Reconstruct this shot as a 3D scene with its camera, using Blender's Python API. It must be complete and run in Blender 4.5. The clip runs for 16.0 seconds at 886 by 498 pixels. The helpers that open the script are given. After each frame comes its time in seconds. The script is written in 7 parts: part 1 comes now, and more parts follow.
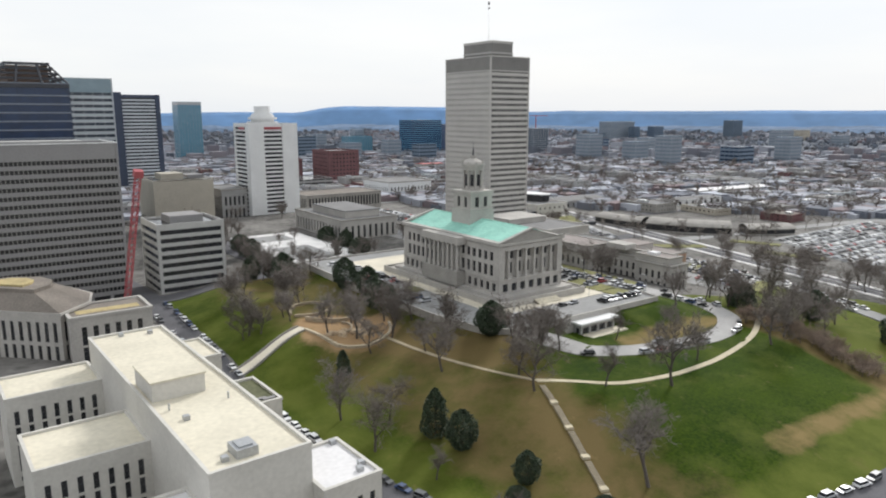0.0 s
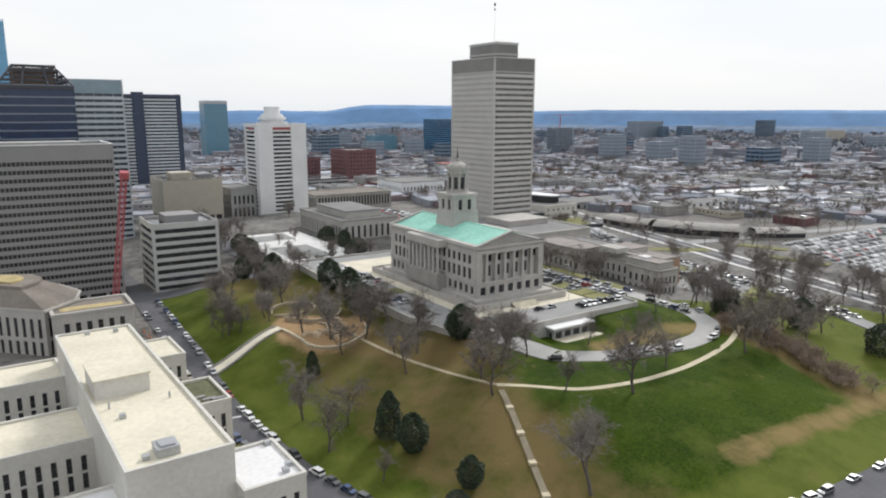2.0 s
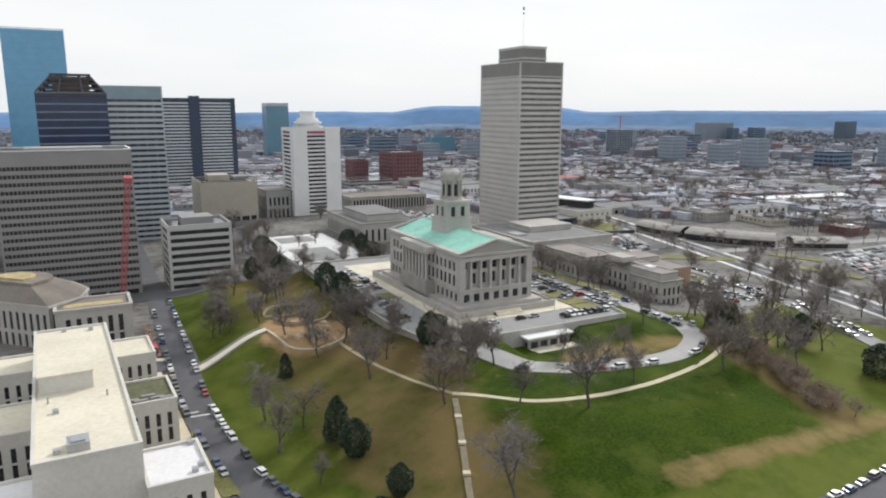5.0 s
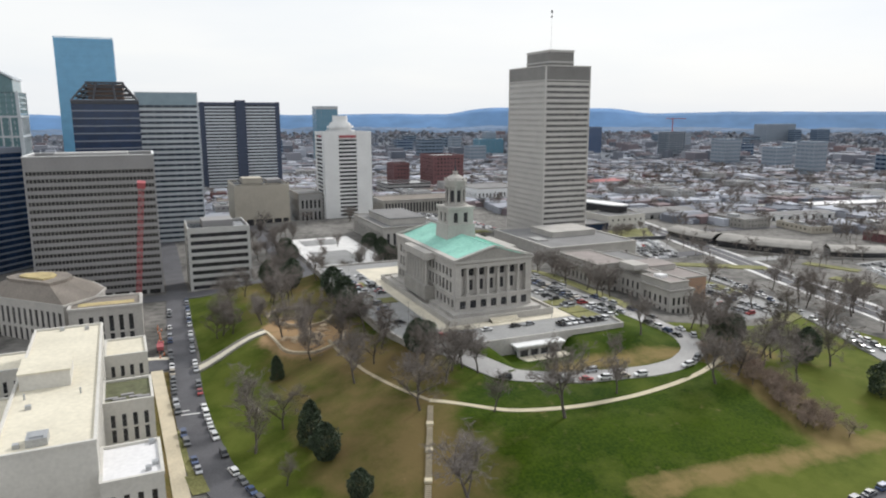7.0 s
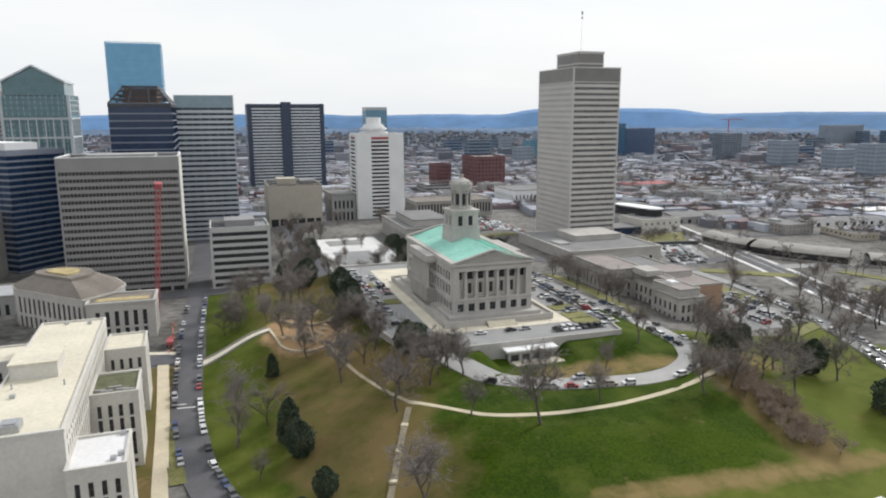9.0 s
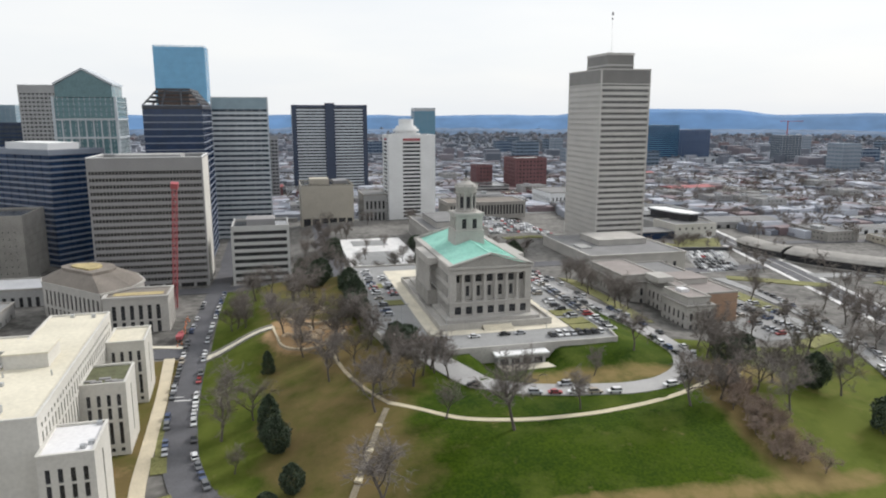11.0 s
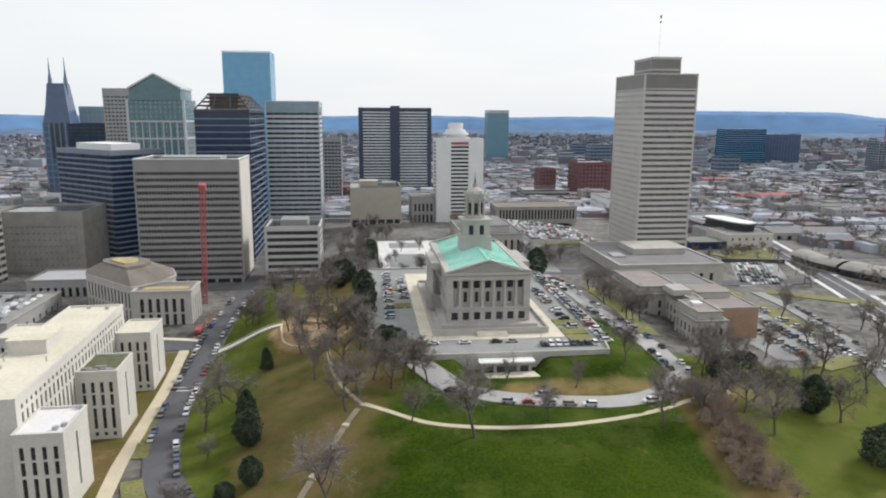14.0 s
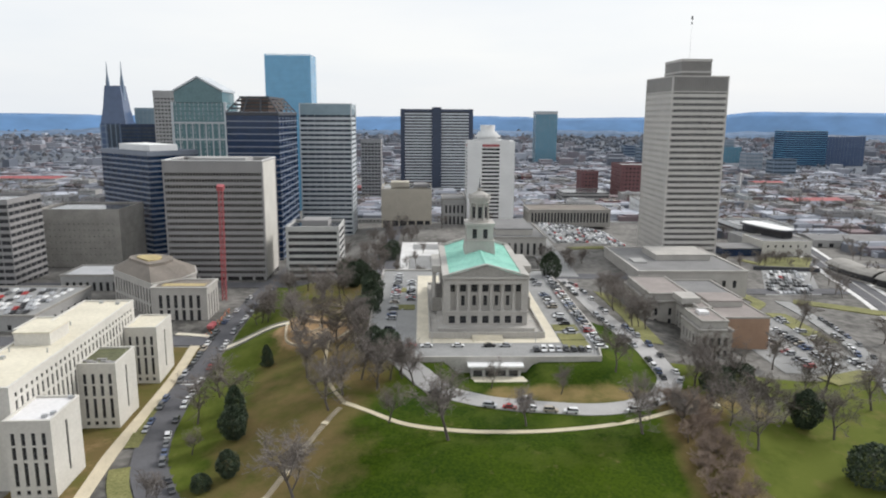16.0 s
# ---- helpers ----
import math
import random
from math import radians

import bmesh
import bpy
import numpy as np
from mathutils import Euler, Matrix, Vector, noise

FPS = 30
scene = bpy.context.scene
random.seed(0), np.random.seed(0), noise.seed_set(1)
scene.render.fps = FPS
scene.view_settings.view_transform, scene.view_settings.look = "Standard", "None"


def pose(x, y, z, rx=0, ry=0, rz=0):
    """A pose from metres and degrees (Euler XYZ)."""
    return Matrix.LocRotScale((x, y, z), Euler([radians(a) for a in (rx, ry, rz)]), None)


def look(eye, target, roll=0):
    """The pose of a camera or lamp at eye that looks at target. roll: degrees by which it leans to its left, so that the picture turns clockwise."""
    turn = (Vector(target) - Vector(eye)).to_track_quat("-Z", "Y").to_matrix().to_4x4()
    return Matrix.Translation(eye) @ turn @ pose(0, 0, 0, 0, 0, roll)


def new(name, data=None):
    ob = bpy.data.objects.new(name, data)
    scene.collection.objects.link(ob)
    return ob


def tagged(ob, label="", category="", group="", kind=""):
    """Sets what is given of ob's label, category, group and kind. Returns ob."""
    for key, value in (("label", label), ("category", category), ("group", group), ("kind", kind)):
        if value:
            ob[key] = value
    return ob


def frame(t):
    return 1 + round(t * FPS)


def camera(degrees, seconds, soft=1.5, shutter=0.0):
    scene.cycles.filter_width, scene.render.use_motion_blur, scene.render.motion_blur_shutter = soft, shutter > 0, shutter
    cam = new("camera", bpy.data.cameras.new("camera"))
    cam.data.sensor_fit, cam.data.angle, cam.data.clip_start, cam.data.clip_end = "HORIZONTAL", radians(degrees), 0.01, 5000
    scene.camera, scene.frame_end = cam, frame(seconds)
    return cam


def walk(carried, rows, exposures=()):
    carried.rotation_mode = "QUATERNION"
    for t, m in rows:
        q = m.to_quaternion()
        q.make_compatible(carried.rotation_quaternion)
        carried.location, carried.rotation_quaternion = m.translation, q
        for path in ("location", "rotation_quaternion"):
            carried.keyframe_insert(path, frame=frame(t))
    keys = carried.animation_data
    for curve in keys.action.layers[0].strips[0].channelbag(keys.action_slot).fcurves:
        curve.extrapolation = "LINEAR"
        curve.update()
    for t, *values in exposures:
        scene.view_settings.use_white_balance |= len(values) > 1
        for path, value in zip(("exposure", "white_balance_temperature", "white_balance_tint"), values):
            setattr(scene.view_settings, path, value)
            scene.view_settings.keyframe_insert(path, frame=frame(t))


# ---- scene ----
cam = camera(65.0, 16.0, soft=2.05)
METRES, EYE, TILT, LEAN, TURN = 180.0, 87.0, -11.0, 0.0, -36.0
ROWS = [
    (0.0, 0.0, 0.0, 0.0, -0.0, 0.0, 0.0),
    (0.5, 0.0279, -0.0023, 0.0021, 0.46, -0.04, -0.12),
    (1.0, 0.0564, -0.0044, 0.0045, 1.04, -0.08, -0.24),
    (1.5, 0.0844, -0.0056, 0.007, 1.75, -0.13, -0.43),
    (2.0, 0.1129, -0.0064, 0.0099, 2.51, -0.14, -0.63),
    (2.5, 0.1431, -0.0077, 0.0119, 3.31, -0.17, -0.82),
    (3.0, 0.1731, -0.0071, 0.0144, 4.14, -0.19, -0.96),
    (3.5, 0.2034, -0.0067, 0.0174, 5.08, -0.19, -1.14),
    (4.0, 0.2334, -0.0057, 0.0202, 6.05, -0.2, -1.31),
    (6.5, 0.3909, 0.0091, 0.0394, 11.59, -0.23, -2.18),
    (7.0, 0.4228, 0.0139, 0.0425, 12.76, -0.25, -2.34),
    (7.5, 0.454, 0.0185, 0.0457, 13.92, -0.29, -2.5),
    (8.0, 0.4849, 0.0242, 0.0489, 15.09, -0.34, -2.73),
    (8.5, 0.5158, 0.0298, 0.0523, 16.25, -0.39, -2.98),
    (9.0, 0.5464, 0.0364, 0.0549, 17.41, -0.46, -3.19),
    (11.5, 0.6982, 0.0814, 0.0726, 23.21, -0.81, -4.36),
    (12.0, 0.7287, 0.0916, 0.077, 24.4, -0.89, -4.54),
    (12.5, 0.7586, 0.1017, 0.0814, 25.56, -0.96, -4.73),
    (13.0, 0.7882, 0.1125, 0.0859, 26.74, -1.04, -4.99),
    (13.5, 0.8168, 0.1238, 0.0903, 27.89, -1.13, -5.34),
    (14.0, 0.8456, 0.1352, 0.0953, 29.05, -1.25, -5.66),
    (14.5, 0.8748, 0.1476, 0.1009, 30.26, -1.38, -5.95),
    (15.0, 0.9036, 0.1604, 0.1057, 31.42, -1.49, -6.23),
    (15.5, 0.933, 0.1741, 0.1109, 32.58, -1.62, -6.39),
    (16.0, 0.9616, 0.1885, 0.1165, 33.7, -1.73, -6.51),
]
walk(cam, [(t, pose(0, 0, EYE, TILT, LEAN, TURN) @ pose(METRES * x, METRES * y, METRES * z, 90 + pitch, roll, yaw)) for t, x, y, z, yaw, pitch, roll in ROWS])

# ---- world, sun ----
world = bpy.data.worlds.new("overcast_sky")
scene.world = world
world.use_nodes = True
wt = world.node_tree
wt.nodes.clear()
sky = wt.nodes.new("ShaderNodeTexSky")
sky.sky_type, sky.sun_disc = "NISHITA", False
sky.sun_elevation, sky.sun_rotation = radians(42), radians(62)
sky.dust_density, sky.altitude = 3.0, 200
wcoord = wt.nodes.new("ShaderNodeTexCoord")
wmap = wt.nodes.new("ShaderNodeMapping")
wmap.inputs["Scale"].default_value = (1.0, 1.0, 5.0)
wnoise = wt.nodes.new("ShaderNodeTexNoise")
wnoise.inputs["Scale"].default_value, wnoise.inputs["Detail"].default_value = 1.6, 5.0
wramp = wt.nodes.new("ShaderNodeValToRGB")
wramp.color_ramp.elements[0].position, wramp.color_ramp.elements[1].position = 0.35, 0.7
wramp.color_ramp.elements[0].color = (0.855, 0.90, 0.955, 1)
wramp.color_ramp.elements[1].color = (0.99, 1.0, 1.0, 1)
sky_dim = wt.nodes.new("ShaderNodeVectorMath")
sky_dim.operation = "SCALE"
sky_dim.inputs["Scale"].default_value = 0.1
wmix = wt.nodes.new("ShaderNodeMix")
wmix.data_type = "RGBA"
wmix.inputs["Factor"].default_value = 0.88
wback = wt.nodes.new("ShaderNodeBackground")
wback.inputs["Strength"].default_value = 1.04
wout = wt.nodes.new("ShaderNodeOutputWorld")
wt.links.new(wcoord.outputs["Generated"], wmap.inputs["Vector"])
wt.links.new(wmap.outputs["Vector"], wnoise.inputs["Vector"])
wt.links.new(wnoise.outputs["Fac"], wramp.inputs["Fac"])
wt.links.new(sky.outputs["Color"], sky_dim.inputs[0])
wt.links.new(sky_dim.outputs["Vector"], wmix.inputs["A"])
wt.links.new(wramp.outputs["Color"], wmix.inputs["B"])
wt.links.new(wmix.outputs["Result"], wback.inputs["Color"])
wt.links.new(wback.outputs["Background"], wout.inputs["Surface"])
sun = new("sun", bpy.data.lights.new("sun", "SUN"))
sun.data.energy, sun.data.angle, sun.data.color = 2.7, radians(14), (1.0, 0.975, 0.945)
sun.matrix_world = look((700, 330, 560), (0, 0, 0))


# ---- materials ----
def mat(name, base, rough=0.85, var=0.18, scale=0.4, fine=6.0, metal=0.0, bump=0.1, random_shift=0.0, coat=0.0, tint=None):
    """A two-scale mottled surface. base: real base colour; scale, fine: noise per metre; random_shift: change from object to object."""
    m = bpy.data.materials.new(name)
    m.use_nodes = True
    nt = m.node_tree
    n, l = nt.nodes, nt.links
    b = n["Principled BSDF"]
    b.inputs["Roughness"].default_value, b.inputs["Metallic"].default_value = rough, metal
    b.inputs["Coat Weight"].default_value = coat
    co = n.new("ShaderNodeNewGeometry")
    big, small = n.new("ShaderNodeTexNoise"), n.new("ShaderNodeTexNoise")
    for q, s in ((big, scale), (small, fine)):
        q.inputs["Scale"].default_value, q.inputs["Detail"].default_value = s, 4.0
        l.new(co.outputs["Position"], q.inputs["Vector"])
    add = n.new("ShaderNodeMath")
    add.operation = "ADD"
    l.new(big.outputs["Fac"], add.inputs[0])
    l.new(small.outputs["Fac"], add.inputs[1])
    last = add
    if random_shift:
        info = n.new("ShaderNodeObjectInfo")
        mul = n.new("ShaderNodeMath")
        mul.operation = "MULTIPLY_ADD"
        mul.inputs[1].default_value = random_shift
        l.new(info.outputs["Random"], mul.inputs[0])
        l.new(add.outputs[0], mul.inputs[2])
        last = mul
    rng = n.new("ShaderNodeMapRange")
    rng.inputs["From Min"].default_value, rng.inputs["From Max"].default_value = 0.7, 1.3 + random_shift
    l.new(last.outputs[0], rng.inputs["Value"])
    mix = n.new("ShaderNodeMix")
    mix.data_type = "RGBA"
    mix.inputs["A"].default_value = (*[c * (1 - var) for c in base], 1)
    mix.inputs["B"].default_value = (*[min(1, c * (1 + var)) for c in (tint or base)], 1)
    l.new(rng.outputs["Result"], mix.inputs["Factor"])
    l.new(mix.outputs["Result"], b.inputs["Base Color"])
    if bump:
        bp = n.new("ShaderNodeBump")
        bp.inputs["Strength"].default_value, bp.inputs["Distance"].default_value = bump, 0.1
        l.new(small.outputs["Fac"], bp.inputs["Height"])
        l.new(bp.outputs["Normal"], b.inputs["Normal"])
    return m


def glass_mat(name, base, rough=0.12, var=0.5):
    return mat(name, base, rough, var, 0.15, 0.9, bump=0.0, random_shift=0.3)


LIMESTONE = mat("grey_limestone", (0.42, 0.40, 0.37), 0.9, 0.16, 0.12, 1.5)
STONE_DARK = mat("weathered_limestone", (0.31, 0.295, 0.27), 0.9, 0.2, 0.15, 1.8)
PALE_STONE = mat("pale_marble_cladding", (0.56, 0.54, 0.495), 0.75, 0.1, 0.1, 1.2)
ROOF_CREAM = mat("cream_membrane_roof", (0.63, 0.585, 0.47), 0.9, 0.12, 0.08, 0.8)
ROOF_WHITE = mat("white_membrane_roof", (0.7, 0.69, 0.69), 0.85, 0.1, 0.1, 0.9)
ROOF_GREY = mat("grey_gravel_roof", (0.20, 0.197, 0.195), 0.95, 0.2, 0.1, 1.5)
ROOF_BROWN = mat("brown_gravel_roof", (0.2, 0.175, 0.15), 0.95, 0.25, 0.1, 1.5)
ROOF_MOSS = mat("planted_green_roof", (0.11, 0.115, 0.06), 0.95, 0.3, 0.3, 1.5)
ROOF_PINK = mat("pinkish_gravel_roof", (0.27, 0.238, 0.222), 0.95, 0.22, 0.1, 1.5)
ROOF_OCHRE = mat("ochre_roof_coating", (0.42, 0.34, 0.17), 0.9, 0.3, 0.2, 1.0)
COPPER = mat("green_copper_sheet", (0.27, 0.58, 0.48), 0.6, 0.14, 0.1, 0.9, tint=(0.33, 0.63, 0.53))
CONCRETE = mat("beige_concrete_panel", (0.272, 0.264, 0.262), 0.85, 0.1, 0.08, 1.2)
CONCRETE_PALE = mat("pale_concrete_panel", (0.46, 0.455, 0.44), 0.85, 0.12, 0.1, 1.4)
CONCRETE_GREY = mat("grey_concrete", (0.34, 0.335, 0.325), 0.85, 0.14, 0.1, 1.4)
WHITE_PAINT = mat("white_concrete_panel", (0.74, 0.74, 0.73), 0.8, 0.08, 0.08, 1.0)
TAN_PANEL = mat("tan_brick_panel", (0.45, 0.41, 0.34), 0.9, 0.1, 0.1, 1.3)
TOWER_STONE = mat("travertine_panel", (0.50, 0.48, 0.45), 0.8, 0.09, 0.05, 1.0)
TOWER_MULLION = mat("grey_stone_mullion", (0.46, 0.443, 0.415), 0.8, 0.1, 0.1, 1.5)
TOWER_CROWN = mat("bronze_louvre", (0.215, 0.205, 0.19), 0.6, 0.15, 0.1, 2.0)
DARK_GLASS = glass_mat("dark_window_glass", (0.035, 0.036, 0.04))
DUSTY_GLASS = glass_mat("dusty_bronze_glass", (0.042, 0.042, 0.043), 0.2)
NAVY_GLASS = glass_mat("navy_mirror_glass", (0.012, 0.028, 0.07), 0.1)
BLUE_GLASS = glass_mat("sky_blue_glass", (0.16, 0.38, 0.57), 0.18, 0.12)
TEAL_GLASS = glass_mat("teal_glass", (0.12, 0.25, 0.33), 0.15, 0.2)
PALE_GLASS = glass_mat("pale_blue_glass", (0.24, 0.32, 0.36), 0.2, 0.12)
STEEL_GLASS = glass_mat("steel_blue_glass", (0.035, 0.05, 0.07), 0.12)
GREEN_GLASS = glass_mat("green_glass", (0.115, 0.205, 0.22), 0.15, 0.25)
DEEP_GLASS = glass_mat("deep_blue_glass", (0.022, 0.045, 0.10), 0.12)
BLUE_SPIRE = glass_mat("slate_blue_glass", (0.075, 0.11, 0.19), 0.16, 0.2)
# slate cladding downtown; on far blocks its blue is painted haze
HAZE_PANEL = mat("hazed_slate_panel", (0.15, 0.20, 0.26), 0.7, 0.1, 0.06, 1.0)
STEEL_BAND = mat("steel_grey_spandrel", (0.195, 0.22, 0.265), 0.6, 0.1, 0.06, 1.0)
GREY_BAND = mat("pale_grey_spandrel", (0.49, 0.52, 0.54), 0.6, 0.1, 0.06, 1.0)
DARK_METAL = mat("dark_metal_panel", (0.045, 0.047, 0.055), 0.5, 0.2, 0.2, 2.0)
SHAFT_PANEL = mat("dark_blue_metal_panel", (0.036, 0.05, 0.085), 0.5, 0.2, 0.2, 2.0)
STEEL = mat("galvanised_steel", (0.42, 0.43, 0.44), 0.45, 0.15, 0.3, 3.0, metal=0.6)
RED_BRICK = mat("red_brick", (0.165, 0.082, 0.084), 0.9, 0.2, 0.15, 1.5)
BROWN_METAL = mat("brown_metal_cladding", (0.15, 0.10, 0.075), 0.7, 0.2, 0.2, 1.5)
RUST_BRICK = mat("orange_brick", (0.34, 0.22, 0.15), 0.9, 0.15, 0.15, 1.5)
RED_PAINT = mat("red_crane_paint", (0.38, 0.09, 0.10), 0.6, 0.1, 0.3, 2.0)
ASPHALT = mat("asphalt", (0.10, 0.099, 0.107), 0.92, 0.2, 0.12, 2.0)
ASPHALT_PALE = mat("worn_pale_asphalt", (0.27, 0.27, 0.265), 0.92, 0.18, 0.1, 1.8)
PAVING = mat("concrete_paving", (0.62, 0.57, 0.46), 0.9, 0.15, 0.15, 1.6)
PLAZA = mat("white_plaza_paving", (0.66, 0.65, 0.635), 0.9, 0.15, 0.15, 1.5)
PAVING_TAN = mat("tan_concrete_walk", (0.56, 0.49, 0.36), 0.9, 0.12, 0.2, 1.6)
PATH = mat("pale_gravel_path", (0.52, 0.46, 0.33), 0.95, 0.15, 0.25, 2.0)
LINE_PAINT = mat("white_line_paint", (0.7, 0.7, 0.68), 0.8, 0.15, 0.4, 4.0)
WORN_PATH = mat("worn_sandy_path", (0.37, 0.315, 0.215), 0.95, 0.25, 0.3, 2.0)
WORN_STEP = mat("worn_brown_steps", (0.29, 0.25, 0.18), 0.95, 0.2, 0.3, 2.0)
DIRT = mat("bare_orange_soil", (0.36, 0.25, 0.15), 0.95, 0.3, 0.2, 1.2, tint=(0.48, 0.38, 0.26))
BARK = mat("grey_brown_bark", (0.10, 0.085, 0.075), 0.95, 0.25, 0.5, 5.0)
TWIG = mat("bare_twig_bark", (0.184, 0.161, 0.144), 0.95, 0.25, 0.2, 3.0, bump=0.0, random_shift=0.4)
TWIG_RED = mat("reddish_twig_bark", (0.275, 0.21, 0.165), 0.95, 0.25, 0.2, 3.0, bump=0.0)
NEEDLE = mat("dark_evergreen_leaf", (0.028, 0.044, 0.024), 0.7, 0.4, 0.5, 4.0, bump=0.0, tint=(0.045, 0.068, 0.035))
RUBBER = mat("black_rubber", (0.02, 0.02, 0.02), 0.9, 0.1)
CAR_GLASS = glass_mat("tinted_car_glass", (0.015, 0.017, 0.02), 0.05)
CAR_PAINTS = [mat("car_paint_" + n, c, 0.3, 0.06, coat=0.6, bump=0.0) for n, c in (
    ("white", (0.78, 0.78, 0.78)), ("silver", (0.42, 0.43, 0.45)), ("black", (0.02, 0.02, 0.023)),
    ("grey", (0.12, 0.125, 0.13)), ("red", (0.35, 0.03, 0.03)), ("blue", (0.04, 0.07, 0.16)), ("beige", (0.38, 0.33, 0.26)))]
CAR_NAMES = ("white", "silver", "black", "grey", "red", "blue", "beige")
# bare crowns with the blue of distance haze in their colour
FAR_WOOD = mat("hazed_bare_woodland", (0.16, 0.19, 0.24), 1.0, 0.3, 0.01, 0.06, bump=0.0)
# grey panel of far blocks, dimmed and blued by haze in the colour
DIST_PANEL = mat("hazed_grey_panel", (0.27, 0.30, 0.335), 0.8, 0.1, 0.06, 1.0)
# woodland colour shifted to slate blue to paint in the haze
FOOTHILL = mat("hazed_wooded_foothills", (0.085, 0.14, 0.225), 1.0, 0.35, 0.004, 0.03, bump=0.0, tint=(0.105, 0.16, 0.245))
# wooded ridge; the blue of distance haze is put into its base colour
HILL = mat("hazed_blue_hills", (0.105, 0.22, 0.40), 1.0, 0.3, 0.0015, 0.008, bump=0.0, tint=(0.085, 0.18, 0.34))
TOWN = mat("hazed_town_block", (0.30, 0.30, 0.31), 0.9, 0.5, 0.012, 0.2, bump=0.0)


URBAN = mat("city_ground", (0.07, 0.066, 0.058), 0.95, 0.4, 0.03, 0.25, tint=(0.16, 0.152, 0.14))
# far ground; its bluish cast is haze put into the colour
WOODS = mat("hazed_wooded_plain", (0.075, 0.087, 0.106), 1.0, 0.3, 0.004, 0.03, bump=0.0, tint=(0.105, 0.12, 0.142))


def grass_mat():
    """Winter lawn: green, thin brown and straw-coloured by two worn-ground attributes and noise."""
    m = mat("winter_lawn", (0.0185, 0.047, 0.002), 0.97, 0.3, 0.04, 1.2, bump=0.5, tint=(0.037, 0.060, 0.0015))
    nt = m.node_tree
    n, l = nt.nodes, nt.links
    b = n["Principled BSDF"]
    b.inputs["Specular IOR Level"].default_value = 0.12
    green = b.inputs["Base Color"].links[0].from_socket
    co = n.new("ShaderNodeNewGeometry")
    prev = green
    for attr, colour, sc in (("fresh", (0.104, 0.124, 0.022), 0.07), ("litter", (0.146, 0.108, 0.045), 0.09), ("straw", (0.215, 0.16, 0.068), 0.12), ("soil", (0.33, 0.22, 0.12), 0.2)):
        at = n.new("ShaderNodeAttribute")
        at.attribute_name = attr
        no = n.new("ShaderNodeTexNoise")
        no.inputs["Scale"].default_value, no.inputs["Detail"].default_value, no.inputs["Roughness"].default_value = sc, 6.0, 0.65
        l.new(co.outputs["Position"], no.inputs["Vector"])
        sub = n.new("ShaderNodeMath")
        sub.operation = "MULTIPLY_ADD"
        sub.inputs[1].default_value, sub.inputs[2].default_value = 1.5, -0.75
        l.new(no.outputs["Fac"], sub.inputs[0])
        sm = n.new("ShaderNodeMath")
        sm.operation = "ADD"
        l.new(at.outputs["Fac"], sm.inputs[0])
        l.new(sub.outputs[0], sm.inputs[1])
        rg = n.new("ShaderNodeMapRange")
        rg.inputs["From Min"].default_value, rg.inputs["From Max"].default_value = 0.2, 0.85
        l.new(sm.outputs[0], rg.inputs["Value"])
        mx = n.new("ShaderNodeMix")
        mx.data_type = "RGBA"
        mx.inputs["B"].default_value = (*colour, 1)
        l.new(rg.outputs["Result"], mx.inputs["Factor"])
        l.new(prev, mx.inputs["A"])
        prev = mx.outputs["Result"]
    l.new(prev, b.inputs["Base Color"])
    return m


GRASS = grass_mat()
VERGE = mat("dry_verge_grass", (0.13, 0.145, 0.04), 0.97, 0.35, 0.08, 1.5, bump=0.4, tint=(0.19, 0.18, 0.07))
GARDEN_STONE = mat("dirty_tan_stone", (0.40, 0.335, 0.245), 0.95, 0.25, 0.3, 2.0)
DRIVE_PALE = mat("pale_concrete_drive", (0.365, 0.357, 0.348), 0.92, 0.16, 0.1, 1.8)


# ---- building blocks ----
def box(bm, x0, y0, z0, x1, y1, z1):
    v = [bm.verts.new(p) for p in ((x0, y0, z0), (x1, y0, z0), (x1, y1, z0), (x0, y1, z0), (x0, y0, z1), (x1, y0, z1), (x1, y1, z1), (x0, y1, z1))]
    for f in ((3, 2, 1, 0), (4, 5, 6, 7), (0, 1, 5, 4), (1, 2, 6, 5), (2, 3, 7, 6), (3, 0, 4, 7)):
        bm.faces.new([v[i] for i in f])


def boxes(*rows):
    bm = bmesh.new()
    for r in rows:
        box(bm, *r)
    return bm


def ring(bm, x0, y0, z0, x1, y1, z1, w):
    """Four butted walls of thickness w inside the rectangle."""
    box(bm, x0, y0, z0, x1, y0 + w, z1)
    box(bm, x0, y1 - w, z0, x1, y1, z1)
    box(bm, x0, y0 + w, z0, x0 + w, y1 - w, z1)
    box(bm, x1 - w, y0 + w, z0, x1, y1 - w, z1)


def rings(*rows):
    bm = bmesh.new()
    for r in rows:
        ring(bm, *r)
    return bm


def prism(bm, pts, z0, z1, top=None):
    """An upright prism over the plan pts (counter-clockwise); top: the plan of its upper face where it tapers."""
    lo = [bm.verts.new((x, y, z0)) for x, y in pts]
    hi = [bm.verts.new((x, y, z1)) for x, y in (top or pts)]
    bm.faces.new(lo[::-1])
    bm.faces.new(hi)
    k = len(pts)
    for i in range(k):
        bm.faces.new((lo[i], lo[(i + 1) % k], hi[(i + 1) % k], hi[i]))


def poly(cx, cy, r, k, turn=0.0):
    return [(cx + r * math.cos(turn + 2 * math.pi * i / k), cy + r * math.sin(turn + 2 * math.pi * i / k)) for i in range(k)]


def mesh_of(name, bm, material):
    me = bpy.data.meshes.new(name)
    bm.to_mesh(me)
    bm.free()
    me.materials.append(material)
    return me


